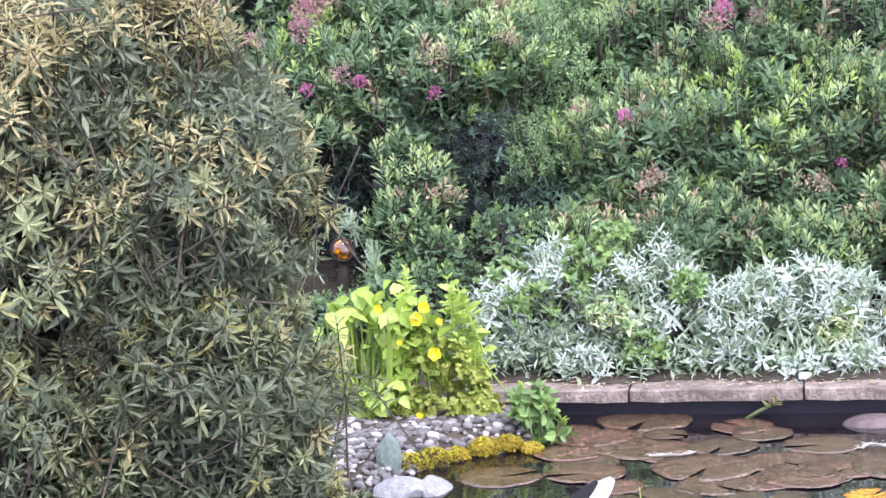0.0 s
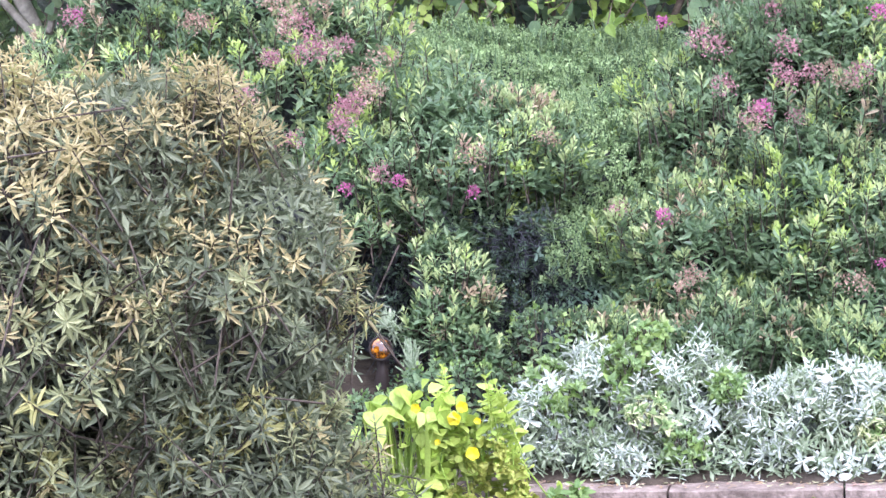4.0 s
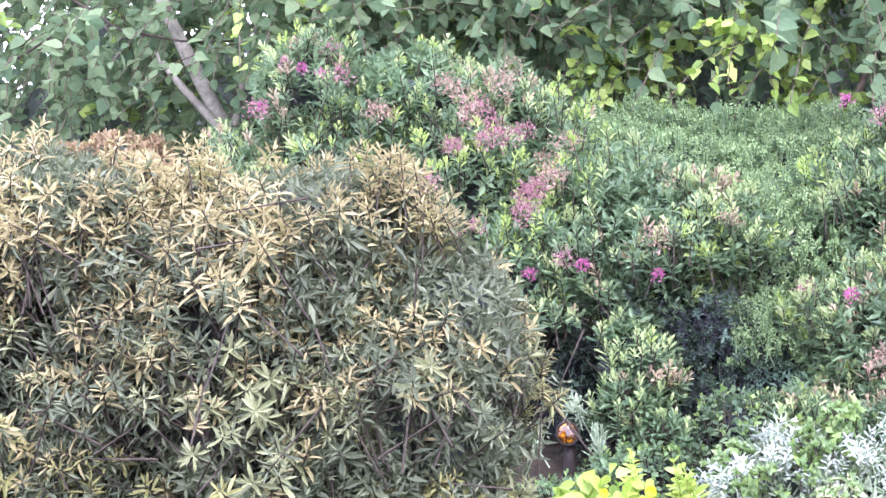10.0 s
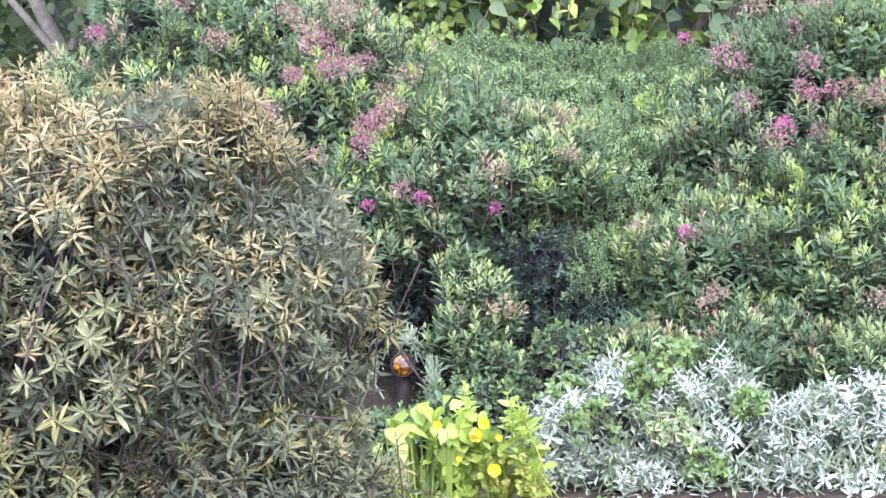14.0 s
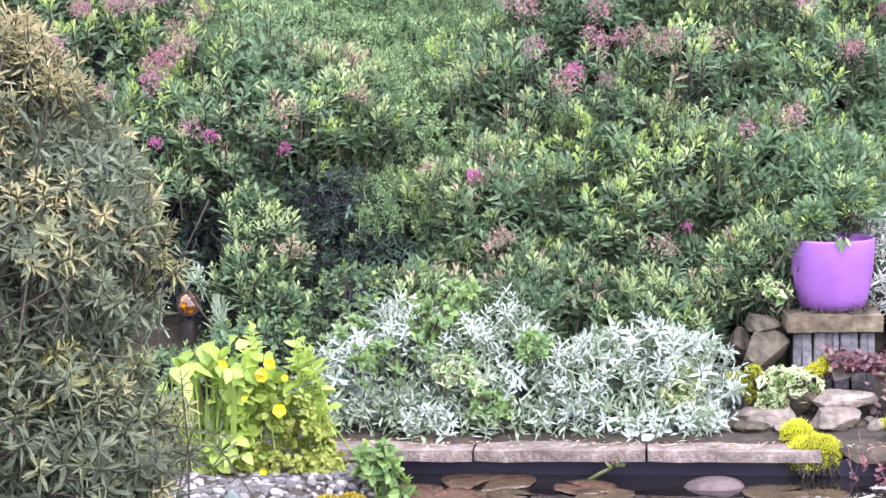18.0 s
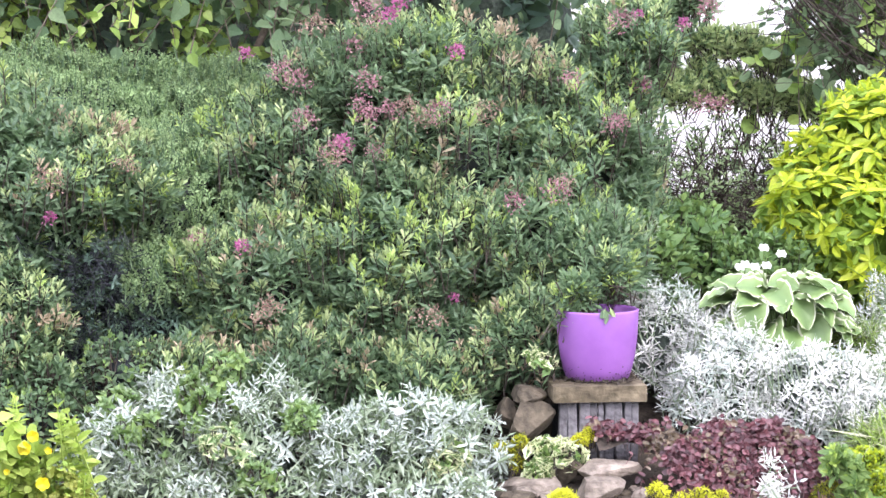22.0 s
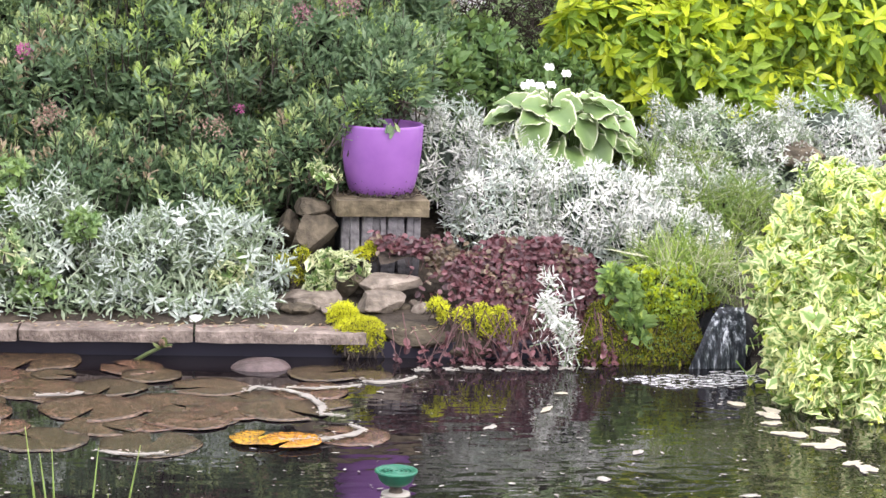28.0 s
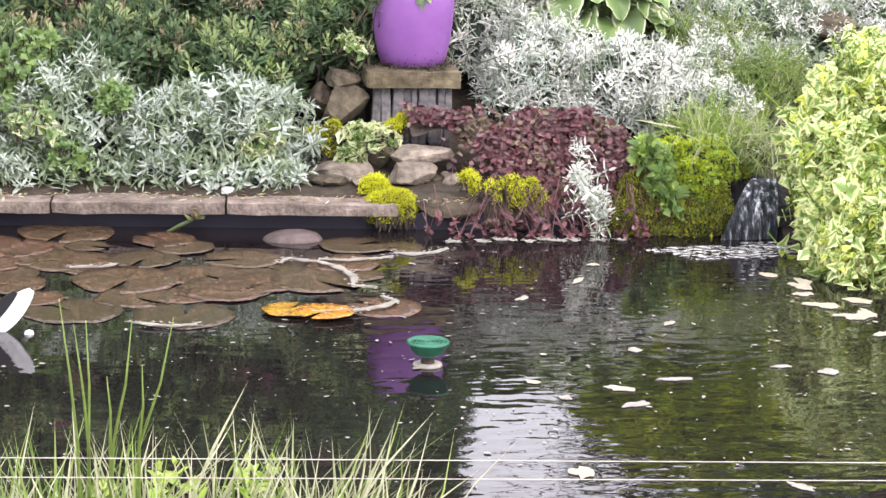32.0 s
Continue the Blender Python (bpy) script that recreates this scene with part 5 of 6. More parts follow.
white_fl = thing("white_campion", "small white flowers on thin stalks above the hosta", "flower", (0, 0, 0))
for x, z in ((1.975, 0.945), (2.045, 0.92), (1.90, 0.88), (1.985, 0.875), (1.94, 0.87), (1.88, 0.87)):
    ang = np.arange(6) * 1.047
    d = np.stack([np.cos(ang), 0.4 * np.sin(ang) - 0.2, np.sin(ang) * 0.5 + 0.2], 1)
    leaves("blossom", np.tile((x, 8.62, z), (6, 1)), d, np.tile((0, -0.6, 0.8), (6, 1)), 0.022, 0.009, [M_WHITE_PETAL], shape=ROUND, parent=white_fl)
    tubes("stalk", [(x + 0.02, 8.7, 0.5)], [(x, 8.62, z)], 0.003, 0.002, M_HERB, white_fl)

# ---- waterfall ----


def simple_mat(name, color, rough=0.5, spec=0.4, alpha_noise=None):
    m, n, links, b = material(name, rough, 0.0, spec)
    t = noise_tex(n, links, 25.0, 3.0)
    r = ramp(n, [(0.3, tuple(c * 0.75 for c in color)), (0.7, tuple(min(1, c * 1.15) for c in color))])
    links.new(t.outputs[0], r.inputs[0])
    links.new(r.outputs[0], b.inputs["Base Color"])
    return m


M_WETROCK = rock_mat("wet_dark_rock", (0.010, 0.011, 0.014), (0.03, 0.03, 0.034), 12.0, 0.7, 0.5)
M_FOAM = simple_mat("foam", (0.29, 0.27, 0.235), 0.7, 0.3)
M_TAN = simple_mat("tan_petal", (0.36, 0.33, 0.25), 0.7, 0.3)
M_GREEN_PLASTIC = simple_mat("green_plastic", (0.012, 0.125, 0.07), 0.35, 0.45)


def falling_water():
    m, n, links, b = material("falling_water", 0.35, 0.0, 0.3)
    t = noise_tex(n, links, 22.0, 5.0, 0.7, (2.6, 2.6, 0.32))
    r = ramp(n, [(0.44, (0.008, 0.010, 0.014)), (0.54, (0.07, 0.08, 0.09)), (0.66, (0.60, 0.62, 0.65))])
    links.new(t.outputs[0], r.inputs[0])
    links.new(r.outputs[0], b.inputs["Base Color"])
    bp = n.new("ShaderNodeBump")
    bp.inputs["Strength"].default_value = 0.6
    links.new(t.outputs[0], bp.inputs["Height"])
    links.new(bp.outputs[0], b.inputs["Normal"])
    return m


M_FALL = falling_water()
rock("rock", "wet black rock behind the waterfall", (2.42, 7.66, 0.05), (0.18, 0.10, 0.17), 11.0, M_WETROCK, 0.1, "rockery stones")
fall = thing("waterfall", "small waterfall pouring over dark rock into the pond", "waterfall", (2.38, 7.5, 0))
bm = bmesh.new()
grid = []
for i in range(13):
    s = i / 12
    row = []
    for j in range(11):
        c = j / 10 - 0.5
        x = 0.045 + c * (0.09 + 0.12 * s) - 0.075 * s
        y = 0.02 - 0.10 * math.sin(s * 1.5) + 0.012 * noise.noise(Vector((j * 0.6, s * 1.2, 3.0)))
        row.append(bm.verts.new((x, y, 0.20 - 0.205 * s ** 1.4)))
    grid.append(row)
for i in range(12):
    for j in range(10):
        bm.faces.new((grid[i][j], grid[i + 1][j], grid[i + 1][j + 1], grid[i][j + 1]))
part("water_sheet", bm, M_FALL, fall, "streaked falling water", smooth=True)


def blob_disc(name, x, y, rx, ry, seed, mat, z=0.004, parent=None, h=0.003, n=22, rough=0.3, turn=0.0):
    """A thin floating flake with an uneven outline and a little thickness."""
    bm = bmesh.new()
    rim, low = [], []
    for i in range(n):
        a = 2 * math.pi * i / n
        k = 1 + rough * (noise.noise(Vector((math.cos(a) * 1.6 + seed, math.sin(a) * 1.6, seed * 0.7))) + 0.5 * noise.noise(Vector((math.cos(a) * 4 + seed, math.sin(a) * 4, seed))))
        px, py = rx * k * math.cos(a), ry * k * math.sin(a)
        rim.append(bm.verts.new((px, py, h)))
        low.append(bm.verts.new((px * 1.02, py * 1.02, -h)))
    c = bm.verts.new((0, 0, h * 1.4))
    for i in range(n):
        j = (i + 1) % n
        bm.faces.new((rim[i], rim[j], c))
        bm.faces.new((low[i], low[j], rim[j], rim[i]))
    ob = part(name, bm, mat, parent)
    ob.location = (x, y, z)
    ob.rotation_euler = (0, 0, turn)
    return ob




def foam_film():
    m, n, links, b = material("foam_film", 0.6, 0.0, 0.3)
    b.inputs["Base Color"].default_value = (0.58, 0.58, 0.57, 1)
    t = noise_tex(n, links, 26.0, 6.0, 0.75, (1.0, 1.8, 1.0))
    r = ramp(n, [(0.48, (0, 0, 0)), (0.60, (1, 1, 1))])
    links.new(t.outputs[0], r.inputs[0])
    tr = n.new("ShaderNodeBsdfTransparent")
    mx = n.new("ShaderNodeMixShader")
    links.new(r.outputs[0], mx.inputs[0])
    links.new(tr.outputs[0], mx.inputs[1])
    links.new(b.outputs[0], mx.inputs[2])
    links.new(mx.outputs[0], n["Material Output"].inputs["Surface"])
    return m


M_FILM = foam_film()
blob_disc("splash_foam", -0.17, -0.27, 0.24, 0.10, 3.0, M_FILM, 0.003, fall, 0.001, 40, 0.5)
blob_disc("splash_foam", -0.02, -0.22, 0.10, 0.06, 5.0, M_FILM, 0.008, fall, 0.001, 30, 0.5)

# ---- lily pads ----


def pad_mat(name, a, b2, c):
    m, n, links, b = material(name, 0.24, 0.0, 0.5)
    t = noise_tex(n, links, 22.0, 6.0, 0.8)
    r = ramp(n, [(0.36, a), (0.5, b2), (0.66, c)])
    links.new(t.outputs[0], r.inputs[0])
    o = n.new("ShaderNodeObjectInfo")
    vr = ramp(n, [(0.0, (0.7, 0.8, 0.7)), (0.35, (0.95, 1.0, 0.9)), (0.65, (1.1, 1.0, 0.95)), (1.0, (1.25, 1.1, 1.1))])
    links.new(o.outputs["Random"], vr.inputs[0])
    f = noise_tex(n, links, 75.0, 4.0, 0.7)
    fr = ramp(n, [(0.40, (0.45, 0.45, 0.45)), (0.60, (1.4, 1.35, 1.3))])
    links.new(f.outputs[0], fr.inputs[0])
    col = mixed(n, links, r.outputs[0], vr.outputs[0], 1.0, "MULTIPLY")
    links.new(mixed(n, links, col, fr.outputs[0], 1.0, "MULTIPLY"), b.inputs["Base Color"])
    bp = n.new("ShaderNodeBump")
    bp.inputs["Strength"].default_value = 0.3
    bp.inputs["Distance"].default_value = 0.01
    links.new(t.outputs[0], bp.inputs["Height"])
    links.new(bp.outputs[0], b.inputs["Normal"])
    return m


M_PAD = pad_mat("bronze_pad", (0.028, 0.019, 0.012), (0.080, 0.051, 0.033), (0.155, 0.096, 0.068))
M_PAD_Y = pad_mat("yellowing_pad", (0.16, 0.07, 0.02), (0.38, 0.19, 0.02), (0.55, 0.33, 0.03))


def lily_pad(x, y, r, turn, mat=None, label="bronze-green water lily pad floating on the pond", z=0.006, tilt=0.0, cup=0.0018):
    bm = bmesh.new()
    n, rings = 30, 4
    notch = 0.16
    c = bm.verts.new((0, 0, 0))
    cl = bm.verts.new((0, 0, -0.002))
    top, low = [], []
    s0 = random.random() * 20
    for k in range(1, rings + 1):
        t_row, l_row = [], []
        for i in range(n + 1):
            a = notch + (2 * math.pi - 2 * notch) * i / n
            rr = r * k / rings * (1 + 0.13 * noise.noise(Vector((math.cos(a) * 2 + s0, math.sin(a) * 2, 0))))
            zz = cup * (k / rings) ** 3 * (0.35 + 0.9 * noise.noise(Vector((math.cos(a) * 1.7, math.sin(a) * 1.7, s0)))) + 0.0005 * math.sin(a * 11) * k / rings
            t_row.append(bm.verts.new((rr * math.cos(a), rr * math.sin(a), zz)))
            l_row.append(bm.verts.new((rr * math.cos(a), rr * math.sin(a), zz - 0.001)))
        top.append(t_row)
        low.append(l_row)
    for i in range(n):
        bm.faces.new((c, top[0][i], top[0][i + 1]))
        bm.faces.new((cl, low[0][i + 1], low[0][i]))
        for k in range(rings - 1):
            bm.faces.new((top[k][i], top[k + 1][i], top[k + 1][i + 1], top[k][i + 1]))
        bm.faces.new((low[-1][i], low[-1][i + 1], top[-1][i + 1], top[-1][i]))
    ob = part("lily_pad", bm, mat or M_PAD, smooth=True)
    ob.location = (x, y, z)
    ob.rotation_euler = (tilt, 0, turn)
    return tagged(ob, label, "lily pad", "lily pads on the pond")


PADS = "32,650,155,1 -1,657,150,2 -5,722,155,3 16,694,175,4 76,689,150,5 46,676,120,0 93,656,120,2 18,672,130,5 55,721,130,3 -3,763,170,4 -21,740,140,1 94,738,120,0 66,704,150,2 40,700,140,5 85,712,110,1 22,722,120,4 30,750,110,2 -22,690,130,3 -49,689,135,0 -4,739,100,5 -30,748,120,2 58,688,120,4 110,735,80,3 36,738,105,1"
for k, word in enumerate(PADS.split()):
    x, y, r, tn = (float(q) for q in word.split(","))
    lily_pad(x / 100, y / 100, r / 1000, tn + 0.4, z=0.0018 + 0.0007 * (k % 6))
rngp = np.random.default_rng(88)
for k in range(15):
    lily_pad(rngp.uniform(-0.42, 1.0), rngp.uniform(6.68, 7.5), rngp.uniform(0.075, 0.125), rngp.uniform(0, 6.28), z=0.0018 + 0.0007 * (k % 6))
lily_pad(0.64, 6.52, 0.085, 1.0, M_PAD_Y, "yellow-orange dying lily pad", 0.012)
lily_pad(0.74, 6.48, 0.09, 4.0, M_PAD_Y, "yellow-orange dying lily pad", 0.014)
rock("rock", "smooth pinkish stone breaking the pond surface", (0.74, 7.50, -0.008), (0.085, 0.06, 0.036), 13.0, rock_mat("wet_pink_stone", (0.045, 0.033, 0.031), (0.14, 0.10, 0.095), 9.0, 0.4, 0.5), 0.0, "rockery stones", None, 3, 0.6)
M_BUD = leaf_mat("dull_bud_green", (0.055, 0.085, 0.025), (0.14, 0.17, 0.06), 0.5, 0.15)
bud = thing("water_lily_bud", "green water lily bud on a bent stalk", "flower", (0.36, 7.62, 0.0))
limb("stalk", [(-.06, 0.0, -0.01), (0.0, 0.0, 0.025), (0.05, 0, 0.05)], [0.007, 0.007, 0.006], M_BUD, bud)
leaves("bud_petals", np.tile((0.05, 0, 0.045), (9, 1)), unit(rngr.normal(0, 0.5, (9, 3)) + np.array([0.3, -0.2, 0.6])), unit(rngr.normal(0, 1, (9, 3))), 0.042, 0.012, [M_BUD, M_FADED], np.arange(9) % 2, OVAL, parent=bud)

# foam edging and flakes drifting on the water


def ribbon(pts, width, seed, z, label):
    """A wavering flat foam line."""
    bm = bmesh.new()
    P = [Vector((x, y, 0)) for x, y in pts]
    rows = []
    for i in range(len(P) - 1):
        for k in range(6):
            s = k / 6
            c = P[i].lerp(P[i + 1], s)
            c += Vector((noise.noise(c * 9 + Vector((seed, 0, 0))), noise.noise(c * 9 + Vector((0, seed, 0))), 0)) * 0.018
            rows.append(c)
    up, lo = [], []
    for i, c in enumerate(rows):
        t = (rows[min(i + 1, len(rows) - 1)] - rows[max(i - 1, 0)]).normalized()
        nn = Vector((-t.y, t.x, 0))
        w = 0.85 * width * (0.35 + 0.65 * math.sin(math.pi * (i + 0.5) / len(rows)) ** 0.5) * (1 + 1.3 * noise.noise(c * 21 + Vector((seed, 3, 0))))
        up.append((bm.verts.new(c + nn * w + Vector((0, 0, z + 0.002))), bm.verts.new(c - nn * w + Vector((0, 0, z + 0.002)))))
        lo.append((bm.verts.new(c + nn * w * 1.05 + Vector((0, 0, z - 0.002))), bm.verts.new(c - nn * w * 1.05 + Vector((0, 0, z - 0.002)))))
    for i in range(len(rows) - 1):
        bm.faces.new((up[i][0], up[i][1], up[i + 1][1], up[i + 1][0]))
        bm.faces.new((up[i][0], up[i + 1][0], lo[i + 1][0], lo[i][0]))
        bm.faces.new((up[i][1], lo[i][1], lo[i + 1][1], up[i + 1][1]))
    line = tagged(part("foam_line", bm, M_FOAM), label, "foam", "foam lines")
    dice = np.random.default_rng(int(seed * 10))
    c = np.array([tuple(q) for q in rows])
    k = len(c) * 4
    at = c[dice.integers(0, len(c), k)] + np.stack([dice.normal(0, width * 1.1, k), dice.normal(0, width * 1.3, k), np.full(k, z + 0.003)], 1)
    turn = dice.random(k) * 6.28
    leaves("bubble_mass", at, np.stack([np.cos(turn), np.sin(turn), 0 * turn], 1), np.tile((0, 0, 1.0), (k, 1)), 0.004 + 0.012 * dice.random(k) ** 2, 0.002 + 0.005 * dice.random(k) ** 2, [M_FOAM], shape=ROUND, fold=0.05, droop=0, parent=line)
    return line


ribbon([(.80, 7.16), (.90, 7.13), (1.0, 7.15), (1.06, 7.19)], 0.010, 1.0, 0.012, "white foam line beside lily pads")
ribbon([(.66, 7.10), (.70, 7.17), (.79, 7.12), (.86, 6.99), (.885, 6.89), (.87, 6.80), (.93, 6.75)], 0.011, 2.0, 0.013, "curling white foam line on lily pads")
ribbon([(.70, 6.49), (.85, 6.50), (.93, 6.54), (.968, 6.60), (.93, 6.67)], 0.012, 3.0, 0.012, "white foam line round a lily pad edge")
ribbon([(1.06, 7.27), (1.13, 7.24), (1.21, 7.28), (1.26, 7.33)], 0.013, 4.0, 0.004, "white foam line on dark water")
for k, (x, w) in enumerate([(1.30, .05), (1.39, .03), (1.47, .05), (1.56, .02), (1.63, .06), (1.72, .03), (1.80, .05), (1.90, .03), (1.50, .02), (1.68, .03)]):
    ribbon([(x - w / 2, 7.41 + 0.02 * (k % 3)), (x, 7.43 - 0.02 * (k % 2)), (x + w / 2, 7.40 + 0.015 * (k % 3))], 0.008, 5.0 + k, 0.004, "scraps of foam along the trailing plants")
ribbon([(.17, 6.40), (.27, 6.36), (.36, 6.37)], 0.010, 6.0, 0.010, "white foam below a lily pad")
ribbon([(-.02, 7.09), (.08, 7.08), (.14, 7.13)], 0.008, 7.0, 0.012, "white foam below a lily pad")
FLAKES = "171,707,35,11 138,664,42,13 159,604,28,14 146,566,55,22 147,552,60,16 129,559,30,14 123,574,32,12 197,584,42,12 209,578,45,22 235,680,60,22 235,637,55,18 239,616,50,18 120,498,55,26 170,484,45,16 163,574,75,14 161,686,60,12 232,675,70,25 232,650,80,30 239,636,70,25 241,610,60,26 226,690,55,20 230,664,50,18 177,632,35,12 243,640,60,20 245,655,60,25"
for k, word in enumerate(FLAKES.split()):
    x, y, rx, ry = (float(q) for q in word.split(","))
    tagged(blob_disc("floating_petal", x / 100, y / 100, rx / 1450, ry / 950, k * 3.1, M_TAN if x > 220 or k % 3 == 0 else M_FOAM, 0.003, None, 0.001, 26, 0.6, k * 0.9),
           "pale petal flakes floating on dark water", "petal", "floating petals")
rngw = np.random.default_rng(47)
nb = 760
bx = np.stack([rngw.uniform(-.6, 2.5, nb), rngw.uniform(4.9, 7.3, nb), np.full(nb, 0.003)], 1)
keep = ~((bx[:, 0] < 1.0) & (bx[:, 1] > 6.45))
bx = bx[keep]
ang = rngw.random(len(bx)) * 6.28
leaves("floating_specks", bx, np.stack([np.cos(ang), np.sin(ang) * 0.5, 0 * ang], 1), np.tile((0, 0, 1.0), (len(bx), 1)), 0.005 + 0.020 * rngw.random(len(bx)) ** 4, 0.002 + 0.007 * rngw.random(len(bx)) ** 3, [M_FOAM], shape=ROUND, fold=0.05, droop=0)
tagged(bpy.data.objects["floating_specks"], "small white specks and bubbles on the pond", "specks", "", "stuff")

# ---- fountain head ----
ft = thing("fountain_head", "round green plastic fountain head standing in the water", "fountain", (0.968, 5.925, 0.0))
bowl = part("bowl", lathe([(0.012, 0.025), (0.03, 0.03), (0.045, 0.042), (0.054, 0.062), (0.060, 0.066), (0.060, 0.072), (0.052, 0.072), (0.048, 0.064), (0.02, 0.060)], 32), M_GREEN_PLASTIC, ft, smooth=True)
part("pedestal", lathe([(0.02, -0.05), (0.02, 0.01), (0.014, 0.028)], 16), M_TWIG, ft, "dark stained stem")
part("foam_ring", lathe([(0.022, -0.003), (0.042, 0.001), (0.040, 0.007), (0.022, 0.009)], 24), M_FOAM, ft, "white foam ring", smooth=True)
for k, r in enumerate((0.044, 0.033, 0.021, 0.010)):
    bm = bmesh.new()
    n = 36
    rings = [[bm.verts.new(((r + 0.0035 * math.cos(q)) * math.cos(2 * math.pi * s / n), (r + 0.0035 * math.cos(q)) * math.sin(2 * math.pi * s / n), 0.068 + 0.0035 * math.sin(q)))
              for q in (0, 1.57, 3.14, 4.71)] for s in range(n)]
    for s in range(n):
        for q in range(4):
            bm.faces.new((rings[s][q], rings[(s + 1) % n][q], rings[(s + 1) % n][(q + 1) % 4], rings[s][(q + 1) % 4]))
    part("grille_ring", bm, M_GREEN_PLASTIC, bowl, smooth=True)

# ---- grass tuft, reeds and wires in front ----
rngg = np.random.default_rng(53)
tuft = thing("striped_grass_tuft", "tuft of pale striped grass on the near bank", "grass", (0.2, 4.1, 0.1))
n = 800
bp = np.stack([np.where(rngg.random(n) < .4, rngg.normal(-.22, .13, n), np.where(rngg.random(n) < .6, rngg.normal(.17, .13, n), rngg.uniform(-.6, .40, n))), rngg.normal(0, .08, n), np.full(n, -.03)], 1)
al = unit(np.stack([rngg.normal(0.10, 0.26, n) + bp[:, 0] * 0.55, rngg.normal(-0.05, 0.18, n), np.ones(n)], 1))
leaves("blade_mass", bp, al, unit(rngg.normal(0, 1, (n, 3)) * [1, 1, 0.2]), 0.17 + 0.22 * rngg.random(n) ** 1.3, rngg.uniform(0.0022, 0.0044, n), [M_GRASS, M_STRAW],
       (rngg.random(n) < np.where(bp[:, 0] < -0.1, 0.5, 0.8)).astype(int), BLADE, 0.4, 0.32, tuft)
n = 9
bp = np.stack([rngg.uniform(-.25, .2, n), rngg.normal(0, .06, n), np.full(n, .1)], 1)
sprigs("shoot_foliage", bp + np.array([0, 0, 0.13]), unit(rngg.normal(0, .2, (n, 3)) + np.array([0, 0, 1.0])), 8, 0.02, 0.04, 0.011, [M_LIME], rngg, shape=OVAL, parent=tuft)
for k, (x, z, foot) in enumerate([(-.031, .71, .0), (-.005, .66, .02), (.017, .667, .02), (.101, .668, .065), (.177, .672, .115), (.119, .581, .114), (.054, .561, .06)]):
    base = foot + 0.25 * (foot - x)
    bm_pts = [(base, 4.06, 0.06), (foot * 0.97 + base * 0.03, 4.02, 0.42), (x * 0.55 + foot * 0.45 + 0.004, 4.0, 0.42 + (z - 0.42) * 0.5), (x, 4.0, z)]
    rd = limb("reed", bm_pts, [0.0040, 0.0032, 0.0024, 0.0008], M_GRASS, None, sides=5)
    tagged(rd, "tall thin green reed rising above the grass", "reed", "reeds")
for k, (z0, z1) in enumerate([(0.676, 0.630), (0.644, 0.602)]):
    w = limb("fence_wire", [(-4.0, 3.2, z0 + 0.131), (0.6, 3.2, (z0 + z1) / 2 - 0.001), (5.2, 3.2, z1 - 0.131)], [0.0009] * 3, simple_mat("pale_cord", (0.45, 0.43, 0.36), 0.6), None, sides=6)
    tagged(w, "thin pale cord stretched along the near bank", "wire", "fence wires")
for x, z in ((-4.0, 0.83), (5.2, 0.55)):
    post = lathe([(0.03, -0.1), (0.03, z), (0.02, z + 0.02)], 12)
    o = part("fence_post", post, M_BARK)
    o.location = (x, 3.2, 0.06)
    tagged(o, "short round wooden fence post", "post", "fence posts")

# leaves growing from the pot
bush("potted_shrub", "green leafy shrub drooping over the pot rim", "plant", [(1.19, 8.29, .83, .08, .07, .08), (1.33, 8.36, .89, .08, .07, .11), (1.15, 8.24, .77, .04, .04, .03)], 90, rngr,
     [M_HEBE, M_HEBE_TIP, M_HEBE_YEL], (0.046, 0.0076), 14, 0.012, up=1.0, spread=0.5, seed=60.0, young=4, young_prob=0.7, shape=SPOON, shrink=0, twigs=8, twig_r=0.004)
potted = bpy.data.objects["potted_shrub"]
n = 9
leaves("drooping_leaf_mass", np.stack([rngr.normal(1.265, .012, n), np.full(n, 8.142), rngr.uniform(.755, .785, n)], 1), unit(np.stack([rngr.normal(0, .35, n), rngr.normal(-.15, .1, n), np.full(n, -1.0)], 1)),
       np.tile((0, -1.0, .2), (n, 1)), rngr.uniform(.028, .045, n), .0075, [M_HEBE, M_HEBE_TIP], np.arange(n) % 2, SPOON, parent=potted)

n = 260
an = rngs.random(n) * 6.28
rad = 0.118 + 0.05 * rngs.random(n) ** 2
lp = np.stack([1.265 + rad * np.cos(an), 8.3 + rad * np.sin(an) - 0.01, np.full(n, 0.496)], 1)
leaves("soil_crumbs", lp, unit(rngs.normal(0, 1, (n, 3)) * [1, 1, 0.3]), unit(rngs.normal(0, 0.5, (n, 3)) + np.array([0, 0, 1.0])), rngs.uniform(0.008, 0.022, n), rngs.uniform(0.003, 0.007, n), [M_SOIL, M_TWIG], np.arange(n) % 2, OVAL, 0.6)
tagged(bpy.data.objects["soil_crumbs"], "dark soil crumbs scattered round the pot foot", "soil", "", "stuff")

# ---- corner with pebbles, yellow monkey flower and lamp ----
rngm = np.random.default_rng(61)
peb = bmesh.new()
bmesh.ops.create_icosphere(peb, subdivisions=2, radius=1.0)
PEBBLES = []
for k in range(6):
    bm = peb.copy()
    for v in bm.verts:
        v.co *= 1 + 0.28 * noise.noise(v.co * 1.1 + Vector((k * 5.0, 0, 0)))
    me = bpy.data.meshes.new("pebble")
    bm.to_mesh(me)
    bm.free()
    me.polygons.foreach_set("use_smooth", np.full(len(me.polygons), True))
    me.materials.append(M_PEBBLE)
    PEBBLES.append(me)
peb.free()


def shore(x):
    """Where the gravel meets the water."""
    return 6.80 + max(0.0, min(x + 0.93, 0.33)) * 1.27


